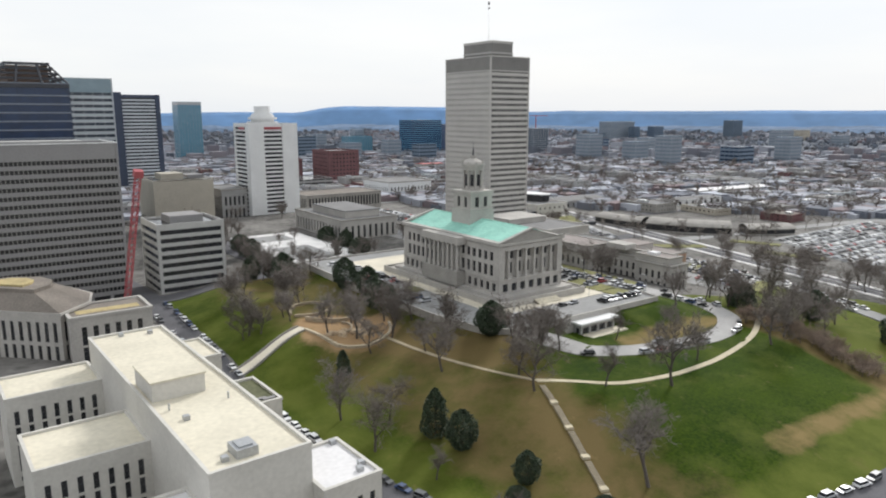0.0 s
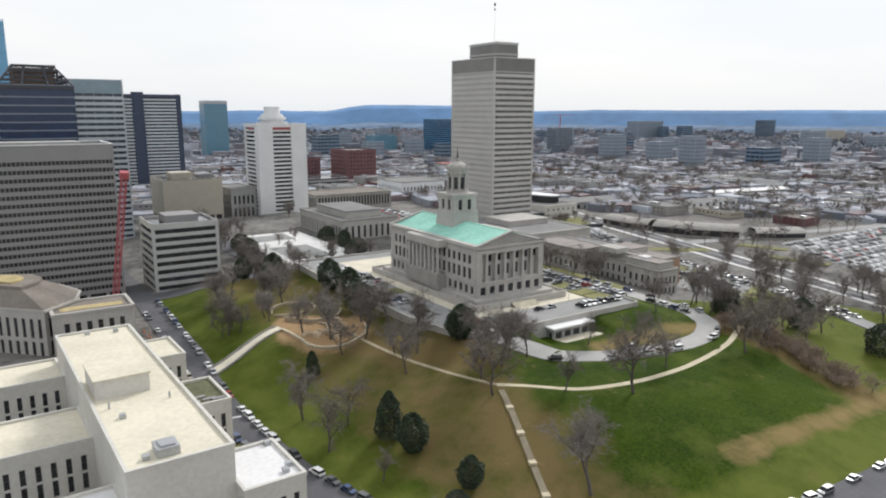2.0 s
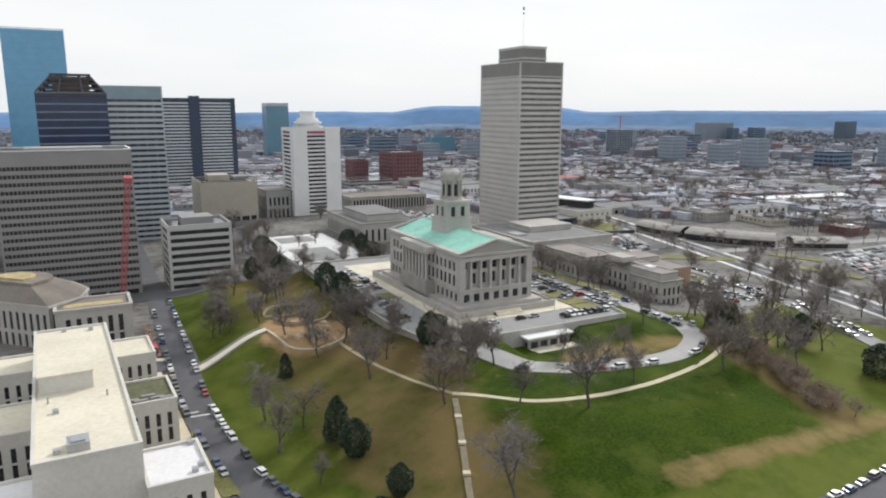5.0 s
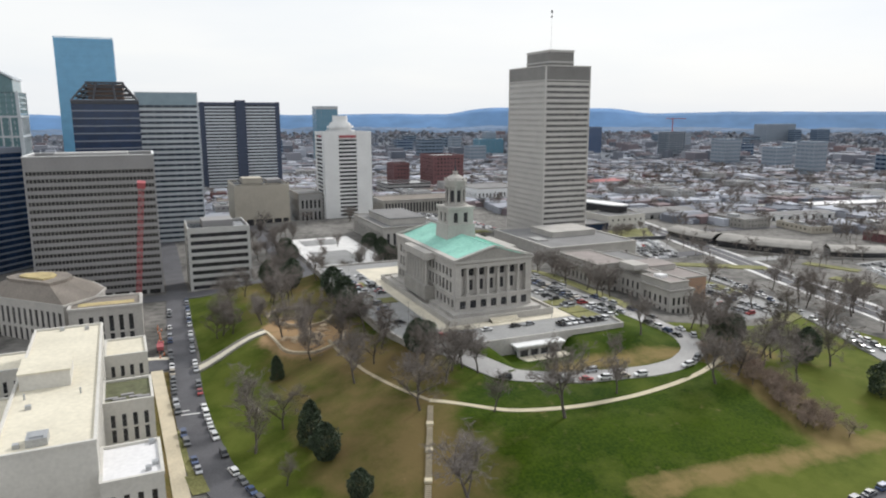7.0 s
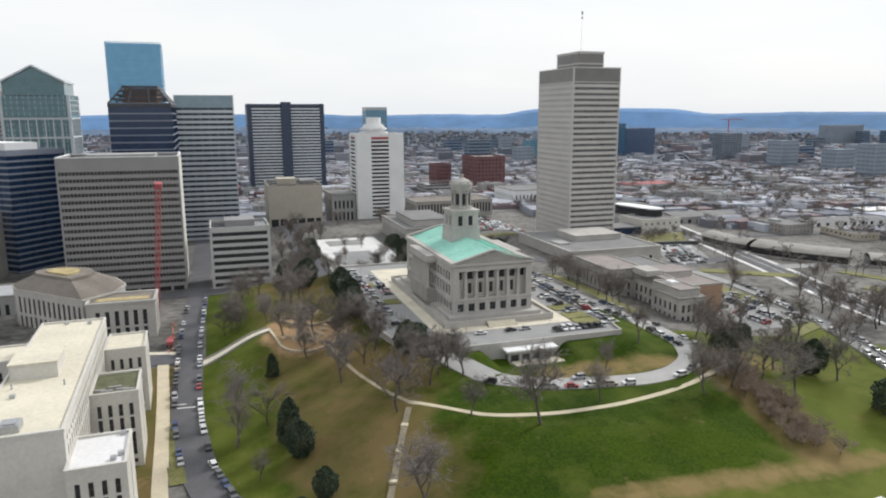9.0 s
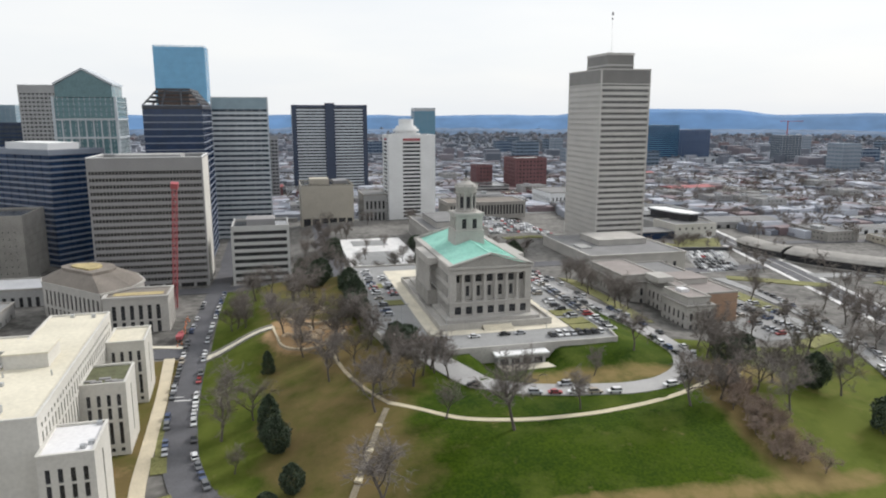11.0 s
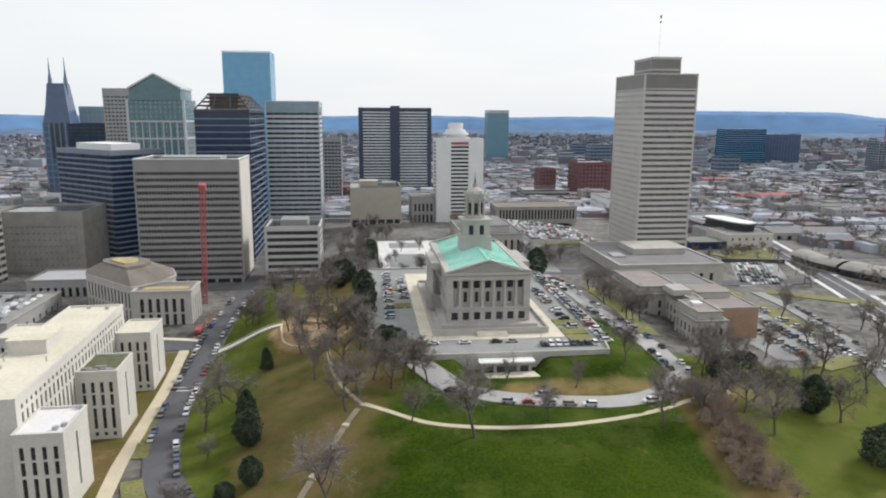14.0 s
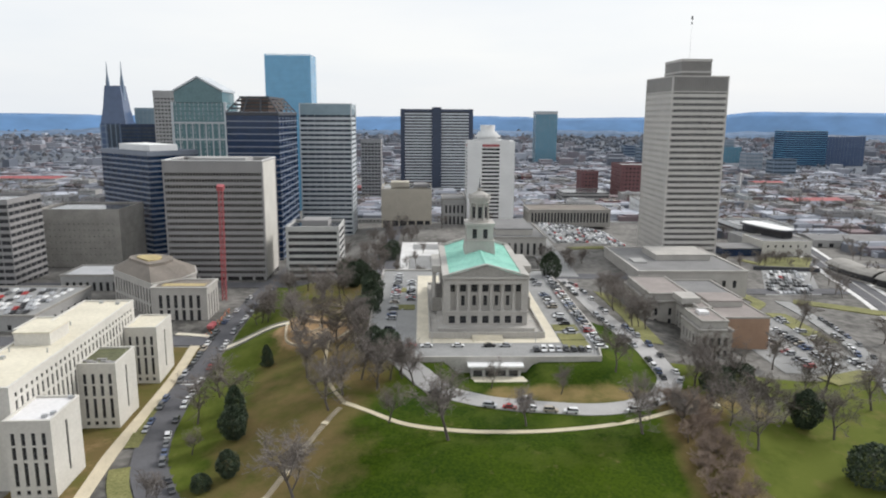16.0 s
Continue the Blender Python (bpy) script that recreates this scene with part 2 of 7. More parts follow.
def part(name, bm, material, parent, label=""):
    if "wall" in name or "storey" in name or "stage" in name:
        bmesh.ops.remove_doubles(bm, verts=bm.verts, dist=0.001)
    ob = new(name, mesh_of(name, bm, material))
    ob.parent = parent
    return tagged(ob, label)


def part_of(name, me, parent, m=None):
    """One more object on a mesh that is already made."""
    ob = new(name, me)
    ob.parent = parent
    if m is not None:
        ob.matrix_basis = m
    return ob


def thing(name, label, category, group="", at=(0, 0, 0)):
    ob = new(name)
    ob.location = at
    return tagged(ob, label, category, group)


def structure(name, bm, material, label, category):
    ob = new(name, mesh_of(name, bm, material))
    return tagged(ob, label, category, kind="structure")


def punched(bm, o, u, width, height, holes, depth):
    """A wall face from o along u (unit, in plan) with openings (u0, v0, u1, v1) whose reveals go depth into the building; the face looks to the right of u."""
    ux, uy = u
    inx, iny = -uy, ux
    us = sorted({0.0, width, *[h[0] for h in holes], *[h[2] for h in holes]})
    vs = sorted({0.0, height, *[h[1] for h in holes], *[h[3] for h in holes]})

    def pt(a, c, d=0.0):
        return bm.verts.new((o[0] + ux * a + inx * d, o[1] + uy * a + iny * d, o[2] + c))
    for i in range(len(us) - 1):
        for j in range(len(vs) - 1):
            mu, mv = (us[i] + us[i + 1]) / 2, (vs[j] + vs[j + 1]) / 2
            if any(h[0] < mu < h[2] and h[1] < mv < h[3] for h in holes):
                continue
            bm.faces.new((pt(us[i], vs[j]), pt(us[i + 1], vs[j]), pt(us[i + 1], vs[j + 1]), pt(us[i], vs[j + 1])))
    for a, c, e, g in holes:
        q, r = [pt(a, c), pt(e, c), pt(e, g), pt(a, g)], [pt(a, c, depth), pt(e, c, depth), pt(e, g, depth), pt(a, g, depth)]
        for i in range(4):
            bm.faces.new((q[i], q[(i + 1) % 4], r[(i + 1) % 4], r[i]))


PANES = {}


def pane_mesh(w, h, material, kind):
    """A window: glass sheet with a frame and, where it is wide, one mullion; origin at the lower left corner, facing -y."""
    key = (round(w, 2), round(h, 2), material.name, kind)
    if key not in PANES:
        PANES[key] = mesh_of("window", boxes((0, 0, 0, w, 0.06, h)), material)
        fr = bmesh.new()
        e = 0.12
        box(fr, 0, -0.08, 0, e, 0, h), box(fr, w - e, -0.08, 0, w, 0, h), box(fr, e, -0.08, 0, w - e, 0, e), box(fr, e, -0.08, h - e, w - e, 0, h)
        if kind == "bars":
            k = max(1, round(h / 1.6))
            for i in range(1, k):
                box(fr, e, -0.07, h * i / k - 0.05, w - e, 0, h * i / k + 0.05)
        PANES[key, "frame"] = mesh_of("window_frame", fr, DARK_METAL)
    return PANES[key], PANES[key, "frame"]


def windows(parent, o, u, holes, depth, material, kind="plain"):
    turn = math.atan2(u[1], u[0])
    for a, c, e, g in holes:
        me, fr = pane_mesh(e - a, g - c, material, kind)
        d = depth - 0.05
        ob = part_of("window", me, parent, Matrix.Translation((o[0] + u[0] * a - u[1] * d, o[1] + u[1] * a + u[0] * d, o[2] + c)) @ Matrix.Rotation(turn, 4, "Z"))
        if o[1] < 320:
            part_of("window_frame", fr, ob)


def facade(parent, wall, o, u, width, height, holes, depth, glass, kind="plain"):
    punched(wall, o, u, width, height, holes, depth)
    windows(parent, o, u, holes, depth, glass, kind)


def grid_holes(width, n, w, rows, margin=0.0):
    """n openings of width w evenly over the wall, at each (v0, v1) of rows."""
    step = (width - 2 * margin) / n
    return [(margin + step * (i + 0.5) - w / 2, a, margin + step * (i + 0.5) + w / 2, c) for i in range(n) for a, c in rows]


def four_sides(x0, y0, x1, y1, z):
    return [((x0, y0, z), (1, 0), x1 - x0), ((x1, y0, z), (0, 1), y1 - y0), ((x1, y1, z), (-1, 0), x1 - x0), ((x0, y1, z), (0, -1), y1 - y0)]


def stone_block(parent, x0, y0, x1, y1, z0, z1, spec, wall_mat, glass, depth=0.5, kind="plain", name="wall"):
    """Four walls with openings. spec: for front, right, back, left: (count, width, rows, margin) or None."""
    wall = bmesh.new()
    for (o, u, length), s in zip(four_sides(x0, y0, x1, y1, z0), spec):
        holes = grid_holes(length, s[0], s[1], s[2], s[3]) if s else []
        facade(parent, wall, o, u, length, z1 - z0, holes, depth, glass, kind)
    return part(name, wall, wall_mat, parent)


def banded(name, label, x0, y0, x1, y1, z0, z1, floors, band_mat, glass, share=0.5, mull=3.0, mull_mat=None, crown=0.0, base=0.0,
           mull_w=0.35, roof_mat=None, crown_mat=None, piers=0.0, pier_mat=None, proud=0.5, side_w=None):
    """An office tower: glass core, one spandrel ring and one row of mullions for each floor, a crown, a roof with its parapet and plant."""
    root = thing(name, label, "office tower", at=(x0, y0, z0))
    w, d, h = x1 - x0, y1 - y0, z1 - z0
    part("glass_core", boxes((proud, proud, 0, w - proud, d - proud, h - 0.6)), glass, root)
    fh = (h - crown - base) / floors
    sp = mesh_of("spandrel", rings((0, 0, 0, w, d, fh * share, proud + 0.1)), band_mat)
    mu = bmesh.new()
    for (o, u, length) in four_sides(0, 0, w, d, 0):
        k = max(2, round(length / mull))
        deep = side_w and abs(u[1]) > 0.5
        mw = side_w if deep else mull_w
        for i in range(k + 1):
            c = min(max(length * i / k, mw / 2 + 0.15), length - mw / 2 - 0.15)
            ax, ay = o[0] + u[0] * c, o[1] + u[1] * c
            bx, by = ax - u[1] * proud, ay + u[0] * proud
            hx, hy = abs(u[0]) * mw / 2, abs(u[1]) * mw / 2
            inset = 0.02 if deep else 0.12
            qx, qy = -u[1] * inset, u[0] * inset
            box(mu, min(ax + qx, bx) - hx, min(ay + qy, by) - hy, fh * share, max(ax + qx, bx) + hx, max(ay + qy, by) + hy, fh)
    mu = mesh_of("window_strip", mu, mull_mat or band_mat)
    for i in range(floors):
        at = Matrix.Translation((0, 0, base + fh * i))
        part_of("spandrel", sp, root, at)
        tagged(part_of("window_strip", mu, root, at), kind="stuff")
    if base:
        pil = mesh_of("ground_floor_pier", boxes((-0.7, -0.7, 0, 0.7, 0.7, base)), band_mat)
        for (o, u, length) in four_sides(0, 0, w, d, 0):
            k = max(2, round(length / 8))
            for i in range(k):
                c = length * i / k + 0.8
                ax, ay = o[0] + u[0] * c - u[1] * 0.8, o[1] + u[1] * c + u[0] * 0.8
                part_of("ground_floor_pier", pil, root, Matrix.Translation((ax, ay, 0)))
    if crown:
        part("crown", rings((-0.05, -0.05, h - crown, w + 0.05, d + 0.05, h, proud + 0.2)), crown_mat or band_mat, root)
    part("roof", boxes((proud + 0.2, proud + 0.2, h - 1.3, w - proud - 0.2, d - proud - 0.2, h - 0.9)), roof_mat or ROOF_GREY, root)
    part("parapet", rings((0, 0, h, w, d, h + 0.5, 0.5)), band_mat, root)
    if piers:
        pier = mesh_of("corner_pier", boxes((0, 0, 0, piers, piers, h + 0.6)), pier_mat or band_mat)
        for px, py in ((-0.3, -0.3), (w - piers + 0.3, -0.3), (-0.3, d - piers + 0.3), (w - piers + 0.3, d - piers + 0.3)):
            part_of("corner_pier", pier, root, Matrix.Translation((px, py, 0)))
    return root


# ---- the ground ----
def ss(a, b, v):
    t = min(1.0, max(0.0, (v - a) / (b - a)))
    return t * t * (3 - 2 * t)


def rbox(x, y, x0, y0, x1, y1, r):
    qx, qy = abs(x - (x0 + x1) / 2) - (x1 - x0) / 2 + r, abs(y - (y0 + y1) / 2) - (y1 - y0) / 2 + r
    return math.hypot(max(qx, 0), max(qy, 0)) + min(max(qx, qy), 0) - r


def height(x, y):
    """The hill on which the capitol stands, over the city's plain."""
    base = -2.5 + 4.5 * ss(185, 260, y) * (1 - ss(330, 420, y)) * (1 - ss(110, 200, x))
    base += 4 * ss(250, 290, x) * (1 - ss(330, 400, x)) * (1 - ss(260, 330, y))
    base -= 5 * ss(450, 900, math.hypot(x - 150, y - 150))
    a = 1 - ss(0, 58, rbox(x, y, 134, 119, 252, 310, 48))
    b = 1 - ss(0, 32, rbox(x, y, 104, 213, 180, 310, 12))
    c = 1 - ss(0, 60, rbox(x, y, 140, 300, 290, 530, 30))
    hill = max(base + (9.5 - base) * max(a, b), base + (7.0 - base) * c)
    hill -= (0.8 * (1 - ss(138, 158, y)) + 0.9 * (1 - ss(116, 138, y))) * ss(80, 116, y) * ss(136, 158, x) * (1 - ss(215, 245, x))
    bank = 1 - ss(0, 19, rbox(x, y, 146, 167.5, 228, 308, 3))
    court = ss(0, 5, rbox(x, y, 175, 138, 199, 172, 3))
    return hill + max(0.0, 13.7 - hill) * bank * court


def in_park(x, y):
    if 48 < x < 67 and 30 < y < 224:
        return True
    if y > 222:
        return x > 76.6 and y < 330 and x < 234
    if x > 76.6 and y > 150:
        return x < (345 - 0.2 * (y - 135) if y < 178 else 250)
    if x > 79 and y > 135:
        return x < (345 - 0.2 * (y - 135) if y < 178 else 250)
    return y > 64 and (x - 79) > (135 - y) * 0.55 if x < 140 else 64 < y < 200 and x < 345


def segdist(x, y, ax, ay, bx, by):
    t = max(0, min(1, ((x - ax) * (bx - ax) + (y - ay) * (by - ay)) / ((bx - ax) ** 2 + (by - ay) ** 2)))
    return math.hypot(x - ax - t * (bx - ax), y - ay - t * (by - ay))


def linedist(x, y, pts):
    return min(segdist(x, y, *pts[i], *pts[i + 1]) for i in range(len(pts) - 1))


def build_ground():
    near = list(np.arange(-110, 201, 2.5))
    far = [200.0]
    while far[-1] < 4700:
        far.append(min(4700, far[-1] + max(6, (far[-1] - 190) * 0.09)))
    left = [-110.0]
    while left[-1] > -4700:
        left.append(max(-4700, left[-1] - max(6, (-left[-1] - 100) * 0.09)))
    axis = left[:0:-1] + near + far[1:]
    cx, cy = 150.0, 150.0
    n = len(axis)
    pts = []
    for v in axis:
        for u in axis:
            m, r = max(abs(u), abs(v)), math.hypot(u, v)
            f = ss(700, 2500, m)
            k = 1 if r == 0 else (1 - f) + f * m / r
            x, y = cx + u * k, cy + v * k
            z = height(x, y)
            if r < 350:
                z += 0.25 * noise.noise((x * 0.06, y * 0.06, 1.0)) + 0.08 * noise.noise((x * 0.3, y * 0.3, 2.0))
            pts.append((x, y, z))
    faces = [(j * n + i, j * n + i + 1, (j + 1) * n + i + 1, (j + 1) * n + i) for j in range(n - 1) for i in range(n - 1)]
    me = bpy.data.meshes.new("ground")
    me.from_pydata(pts, [], faces)
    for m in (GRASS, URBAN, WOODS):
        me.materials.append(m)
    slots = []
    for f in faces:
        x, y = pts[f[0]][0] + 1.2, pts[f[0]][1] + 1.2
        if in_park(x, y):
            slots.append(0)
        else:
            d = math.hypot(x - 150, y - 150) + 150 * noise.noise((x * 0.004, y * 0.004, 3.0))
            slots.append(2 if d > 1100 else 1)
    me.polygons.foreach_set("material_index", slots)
    for name, fn in (("fresh", fresh), ("litter", litter), ("straw", straw), ("soil", soil)):
        at = me.attributes.new(name, "FLOAT", "POINT")
        at.data.foreach_set("value", [fn(p[0], p[1]) if math.hypot(p[0] - 180, p[1] - 180) < 300 else 0.0 for p in pts])
    me.shade_smooth()
    return tagged(new("ground", me), "grassy capitol hill running out into the flat city plain", "ground", kind="structure")


def fresh(x, y):
    """Bright yellow-green turf along the street and on the eastern slope."""
    v = 0.72 * (1 - ss(4, 18, linedist(x, y, ((86, 120), (86, 170), (88, 215)))))
    v = max(v, 0.82 * ss(250, 259, x))
    v = max(v, 0.8 * (1 - ss(78, 86, y)) * ss(110, 140, x))
    v = max(v, 0.6 * (1 - ss(5, 20, linedist(x, y, ((92, 236), (100, 262), (112, 300))))))
    return max(v, 0.24 + 0.3 * (1 - ss(98, 122, x)))


def litter(x, y):
    """Leaf litter under the trees of the western slope and round the steps."""
    if x < 72:
        return 0.75
    v = 0.64 * (1 - ss(128, 158, x)) * ss(88, 106, x)
    v = max(v, 0.8 * (1 - ss(5, 20, linedist(x, y, ((133, 139), (122, 105), (112, 80))))))
    v = max(v, 0.9 * (1 - ss(6, 22, linedist(x, y, ((120, 215), (128, 185), (140, 165))))))
    v = max(v, 0.85 * (1 - ss(6, 15, linedist(x, y, ((248, 142), (246, 116), (244, 92))))))
    return v


def straw(x, y):
    """Straw-coloured worn bands along the foot of the lawn."""
    v = 0.78 * (1 - ss(1.0, 6.5, linedist(x, y, ((172, 85), (186, 84.5), (204, 84), (222, 83.3), (250, 84), (262, 85)))))
    v = max(v, 0.75 * (1 - ss(3, 9, linedist(x, y, ((190, 149), (215, 147), (232, 148))))))
    v = max(v, 0.7 * (1 - ss(4, 14, linedist(x, y, ((256, 138), (270, 143))))))
    return max(v, 0.16 * ss(262, 276, x))


def soil(x, y):
    if x < 68 and y < 145:
        return 0.22
    return 1.0 * (1 - ss(6, 12, linedist(x, y, ((108, 220), (112, 211), (121, 211), (125, 220), (118, 226), (111, 233)))))


build_ground()


def drape(name, pts, width, material, label, lift=0.06, step=3.0, kerb=None, z_of=None, category="road"):
    """A strip along the line pts, laid over the ground, as a sheet with real edges."""
    zf = z_of or height
    line = [Vector((*p, 0)) for p in pts]
    dense = []
    for a, c in zip(line, line[1:]):
        k = max(1, int((c - a).length / step))
        dense += [a.lerp(c, i / k) for i in range(k)]
    dense.append(line[-1])
    for _ in range(3):
        dense = [dense[0]] + [(dense[i - 1] + dense[i] * 2 + dense[i + 1]) / 4 for i in range(1, len(dense) - 1)] + [dense[-1]]
    bm = bmesh.new()
    rows = []
    cols = max(2, int(width / 3) + 1)
    for i, p in enumerate(dense):
        t = (dense[min(i + 1, len(dense) - 1)] - dense[max(i - 1, 0)]).normalized()
        s = Vector((-t.y, t.x, 0))
        row = []
        for c in range(cols):
            q = p + s * (width * (c / (cols - 1) - 0.5))
            row.append(bm.verts.new((q.x, q.y, zf(q.x, q.y) + lift + 0.15)))
        lo = [bm.verts.new((v.co.x, v.co.y, v.co.z - 0.9)) for v in (row[0], row[-1])]
        rows.append((lo[0], *row, lo[1]))
    for a, c in zip(rows, rows[1:]):
        for i in range(len(a) - 1):
            bm.faces.new((a[i], c[i], c[i + 1], a[i + 1]))
    for f in bm.faces:
        f.normal_update()
    return structure(name, bm, material, label, category), dense


EXPRESS = ((335, 50), (362, 110), (388, 176), (406, 239), (426, 308), (438, 355), (454, 415), (470, 475), (495, 560), (566, 800), (800, 1300))
STREET = ((74.2, 420), (74, 345), (72.6, 300), (71.2, 240), (71.0, 200), (72.3, 170), (75.3, 142), (80.5, 122), (91, 102), (112, 82), (140, 68), (174, 61.5), (209, 60), (250, 64), (300, 82), (350, 106))
drape("road_street", STREET, 10.6, ASPHALT, "dark asphalt street curving round the foot of the park")
SERVICE = ((367, 305), (362.5, 264), (356.5, 224), (346.5, 188), (337, 164), (322.5, 130), (310, 104))
drape("road_service", SERVICE, 8.4, ASPHALT_PALE, "worn pale side street below the eastern lots", 0.36)
DRIVE = ((150, 182), (156, 166), (168, 151), (184, 142), (200, 138.5), (216, 136), (230, 137), (243, 145), (251, 160), (252, 190), (246, 240), (243, 310), (244, 420))
drape("road_drive", DRIVE, 8.6, DRIVE_PALE, "worn pale concrete drive looping below the capitol", 0.07)
WALKWAY = ((71.5, 84), (68.8, 106), (66.0, 130), (64.9, 160), (63.6, 190), (61.4, 232))
drape("pavement_office", WALKWAY, 4.2, PAVING_TAN, "tan concrete walk beside the pale office building", 0.05, category="pavement")
ARC = ((123.2, 210), (124.5, 190), (126.8, 171), (131, 155), (137, 141.5), (147, 134), (155, 128), (164, 124.8), (178.7, 122.2), (198, 122.2), (213, 124.4), (231, 128), (241, 132.5), (248, 136), (253.5, 138.5))
drape("path_arc", ARC[4:], 2.0, PATH, "pale gravel path curving across the lawn", 0.02, category="path")
drape("path_worn", ARC[:5], 1.35, WORN_PATH, "worn sandy path up to the dug-over bank", 0.02, category="path")
drape("path_ramp", ((73, 222), (86, 225.5), (96, 228), (103, 229.5)), 4.4, PAVING, "pale concrete ramp up from the street", 0.03, category="path")
drape("road_cross", ((-200, 232), (40, 232), (74, 231)), 10, ASPHALT, "asphalt side street behind the office building", 0.09)
drape("road_north", ((-400, 330), (74, 331), (250, 331), (420, 331)), 13, ASPHALT, "asphalt cross street south of the capitol", 0.1)
drape("road_expressway", EXPRESS, 14, ASPHALT, "wide dark asphalt parkway running out of town", 0.08)
drape("road_median", EXPRESS, 1.2, CONCRETE_GREY, "raised concrete median of the parkway", 0.3, category="road")


def beside(pts, off):
    """The line pts moved off metres to its left."""
    out = []
    for i, (x, y) in enumerate(pts):
        (ax, ay), (bx, by) = pts[max(i - 1, 0)], pts[min(i + 1, len(pts) - 1)]
        ln = math.hypot(bx - ax, by - ay)
        out.append((x - (by - ay) / ln * off, y + (bx - ax) / ln * off))
    return out


for k, off in enumerate((9.2, -9.2)):
    drape(f"pavement_parkway_{k + 1}", beside(EXPRESS[:9], off), 3.2, PLAZA, "pale concrete walk along the parkway", 0.1, category="pavement")
for k, line in enumerate((((430, 300), (520, 285), (700, 250), (1000, 190)), ((438, 410), (560, 395), (800, 350), (1200, 280)), ((470, 560), (650, 520), (1000, 450)), ((560, 800), (800, 740), (1300, 640)), ((700, -40), (640, 260), (640, 520), (700, 900), (800, 1300)), ((880, 100), (860, 500), (980, 1100)), ((250, 330), (255, 480), (262, 700), (300, 1100)), ((74, 420), (74, 560), (60, 900)), ((120, 610), (400, 615), (560, 625)), ((141, 332), (138, 390), (138.5, 455), (141, 528)))):
    drape(f"road_town_{k + 1}", line, 12, ASPHALT if k % 2 else ASPHALT_PALE, "asphalt town street between low blocks", 0.12, step=20 if k < 9 else 4)


def build_steps():
    """The flight down the lawn: short flights of treads and paved landings."""
    root = thing("garden_steps", "long pale concrete steps running down the lawn", "steps")
    a, c = Vector((136, 138, 0)), Vector((113, 84, 0))
    run = (c - a).length
    turn = Matrix.Rotation(math.atan2((c - a).y, (c - a).x), 4, "Z")
    tread = mesh_of("tread", boxes((0, -0.85, -0.6, 0.62, 0.85, 0.06)), WORN_STEP)
    landing = mesh_of("landing", boxes((0, -1.0, -0.6, 1.8, 1.0, 0.1)), PATH)
    s, k = 0.0, 0
    while s < run:
        p = a.lerp(c, s / run)
        big = k % 14 == 13
        part_of("landing" if big else "tread", landing if big else tread, root, Matrix.Translation((p.x, p.y, height(p.x, p.y) + 0.2)) @ turn)
        s += 2.4 if big else 0.64
        k += 1


build_steps()

# ---- the capitol and its terrace ----
TERR = 14.8


def build_terrace():
    """Level ground held by stone walls round the capitol, with its car parks."""
    bm = bmesh.new()
    plan = [(144.5, 174), (153, 167.6), (227.3, 167.2), (233, 200), (233, 312), (141, 312), (139.5, 262), (140.5, 200)]
    prism(bm, plan, 4.0, TERR)
    structure("terrace_ground", bm, ASPHALT_PALE, "level asphalt terrace held by stone retaining walls", "terrace")
    bm = bmesh.new()
    for i in range(len(plan)):
        (ax, ay), (bx, by) = plan[i], plan[(i + 1) % len(plan)]
        n = Vector((by - ay, ax - bx)).normalized() * 0.35
        q = [(ax - n.x, ay - n.y), (ax + n.x, ay + n.y), (bx + n.x, by + n.y), (bx - n.x, by - n.y)]
        prism(bm, q, 4.5, TERR + 0.9)
    bmesh.ops.recalc_face_normals(bm, faces=bm.faces)
    structure("wall_retaining", bm, LIMESTONE, "weathered limestone retaining wall with a low parapet", "wall")
    structure("pavement_terrace", boxes((160, 185, TERR, 216, 300, TERR + 0.12)), PAVING, "pale stone paving round the capitol", "pavement")
    lawn = mesh_of("lawn_bed", boxes((-5, -4, 0, 5, 4, 0.3)), VERGE)
    for x, y in ((221.5, 192), (221.5, 204), (221.5, 183), (154, 236), (154, 268)):
        ob = tagged(new("lawn_bed", lawn), "small patchy lawn bed with a pale kerb", "lawn", kind="structure")
        ob.location = (x, y, TERR + 0.13 if 160 < x < 212 else TERR + 0.02)


build_terrace()


def column_mesh(r, h, k=14):
    bm = bmesh.new()
    prism(bm, [(-r * 1.35, -r * 1.35), (r * 1.35, -r * 1.35), (r * 1.35, r * 1.35), (-r * 1.35, r * 1.35)], 0, 0.35)
    prism(bm, poly(0, 0, r * 1.2, k), 0.35, 0.75, poly(0, 0, r, k))
    prism(bm, poly(0, 0, r, k), 0.75, h - 0.9, poly(0, 0, r * 0.84, k))
    prism(bm, poly(0, 0, r * 0.84, k), h - 0.9, h - 0.4, poly(0, 0, r * 1.25, k))
    prism(bm, [(-r * 1.4, -r * 1.2), (r * 1.4, -r * 1.2), (r * 1.4, r * 1.2), (-r * 1.4, r * 1.2)], h - 0.4, h)
    return mesh_of("column", bm, LIMESTONE)


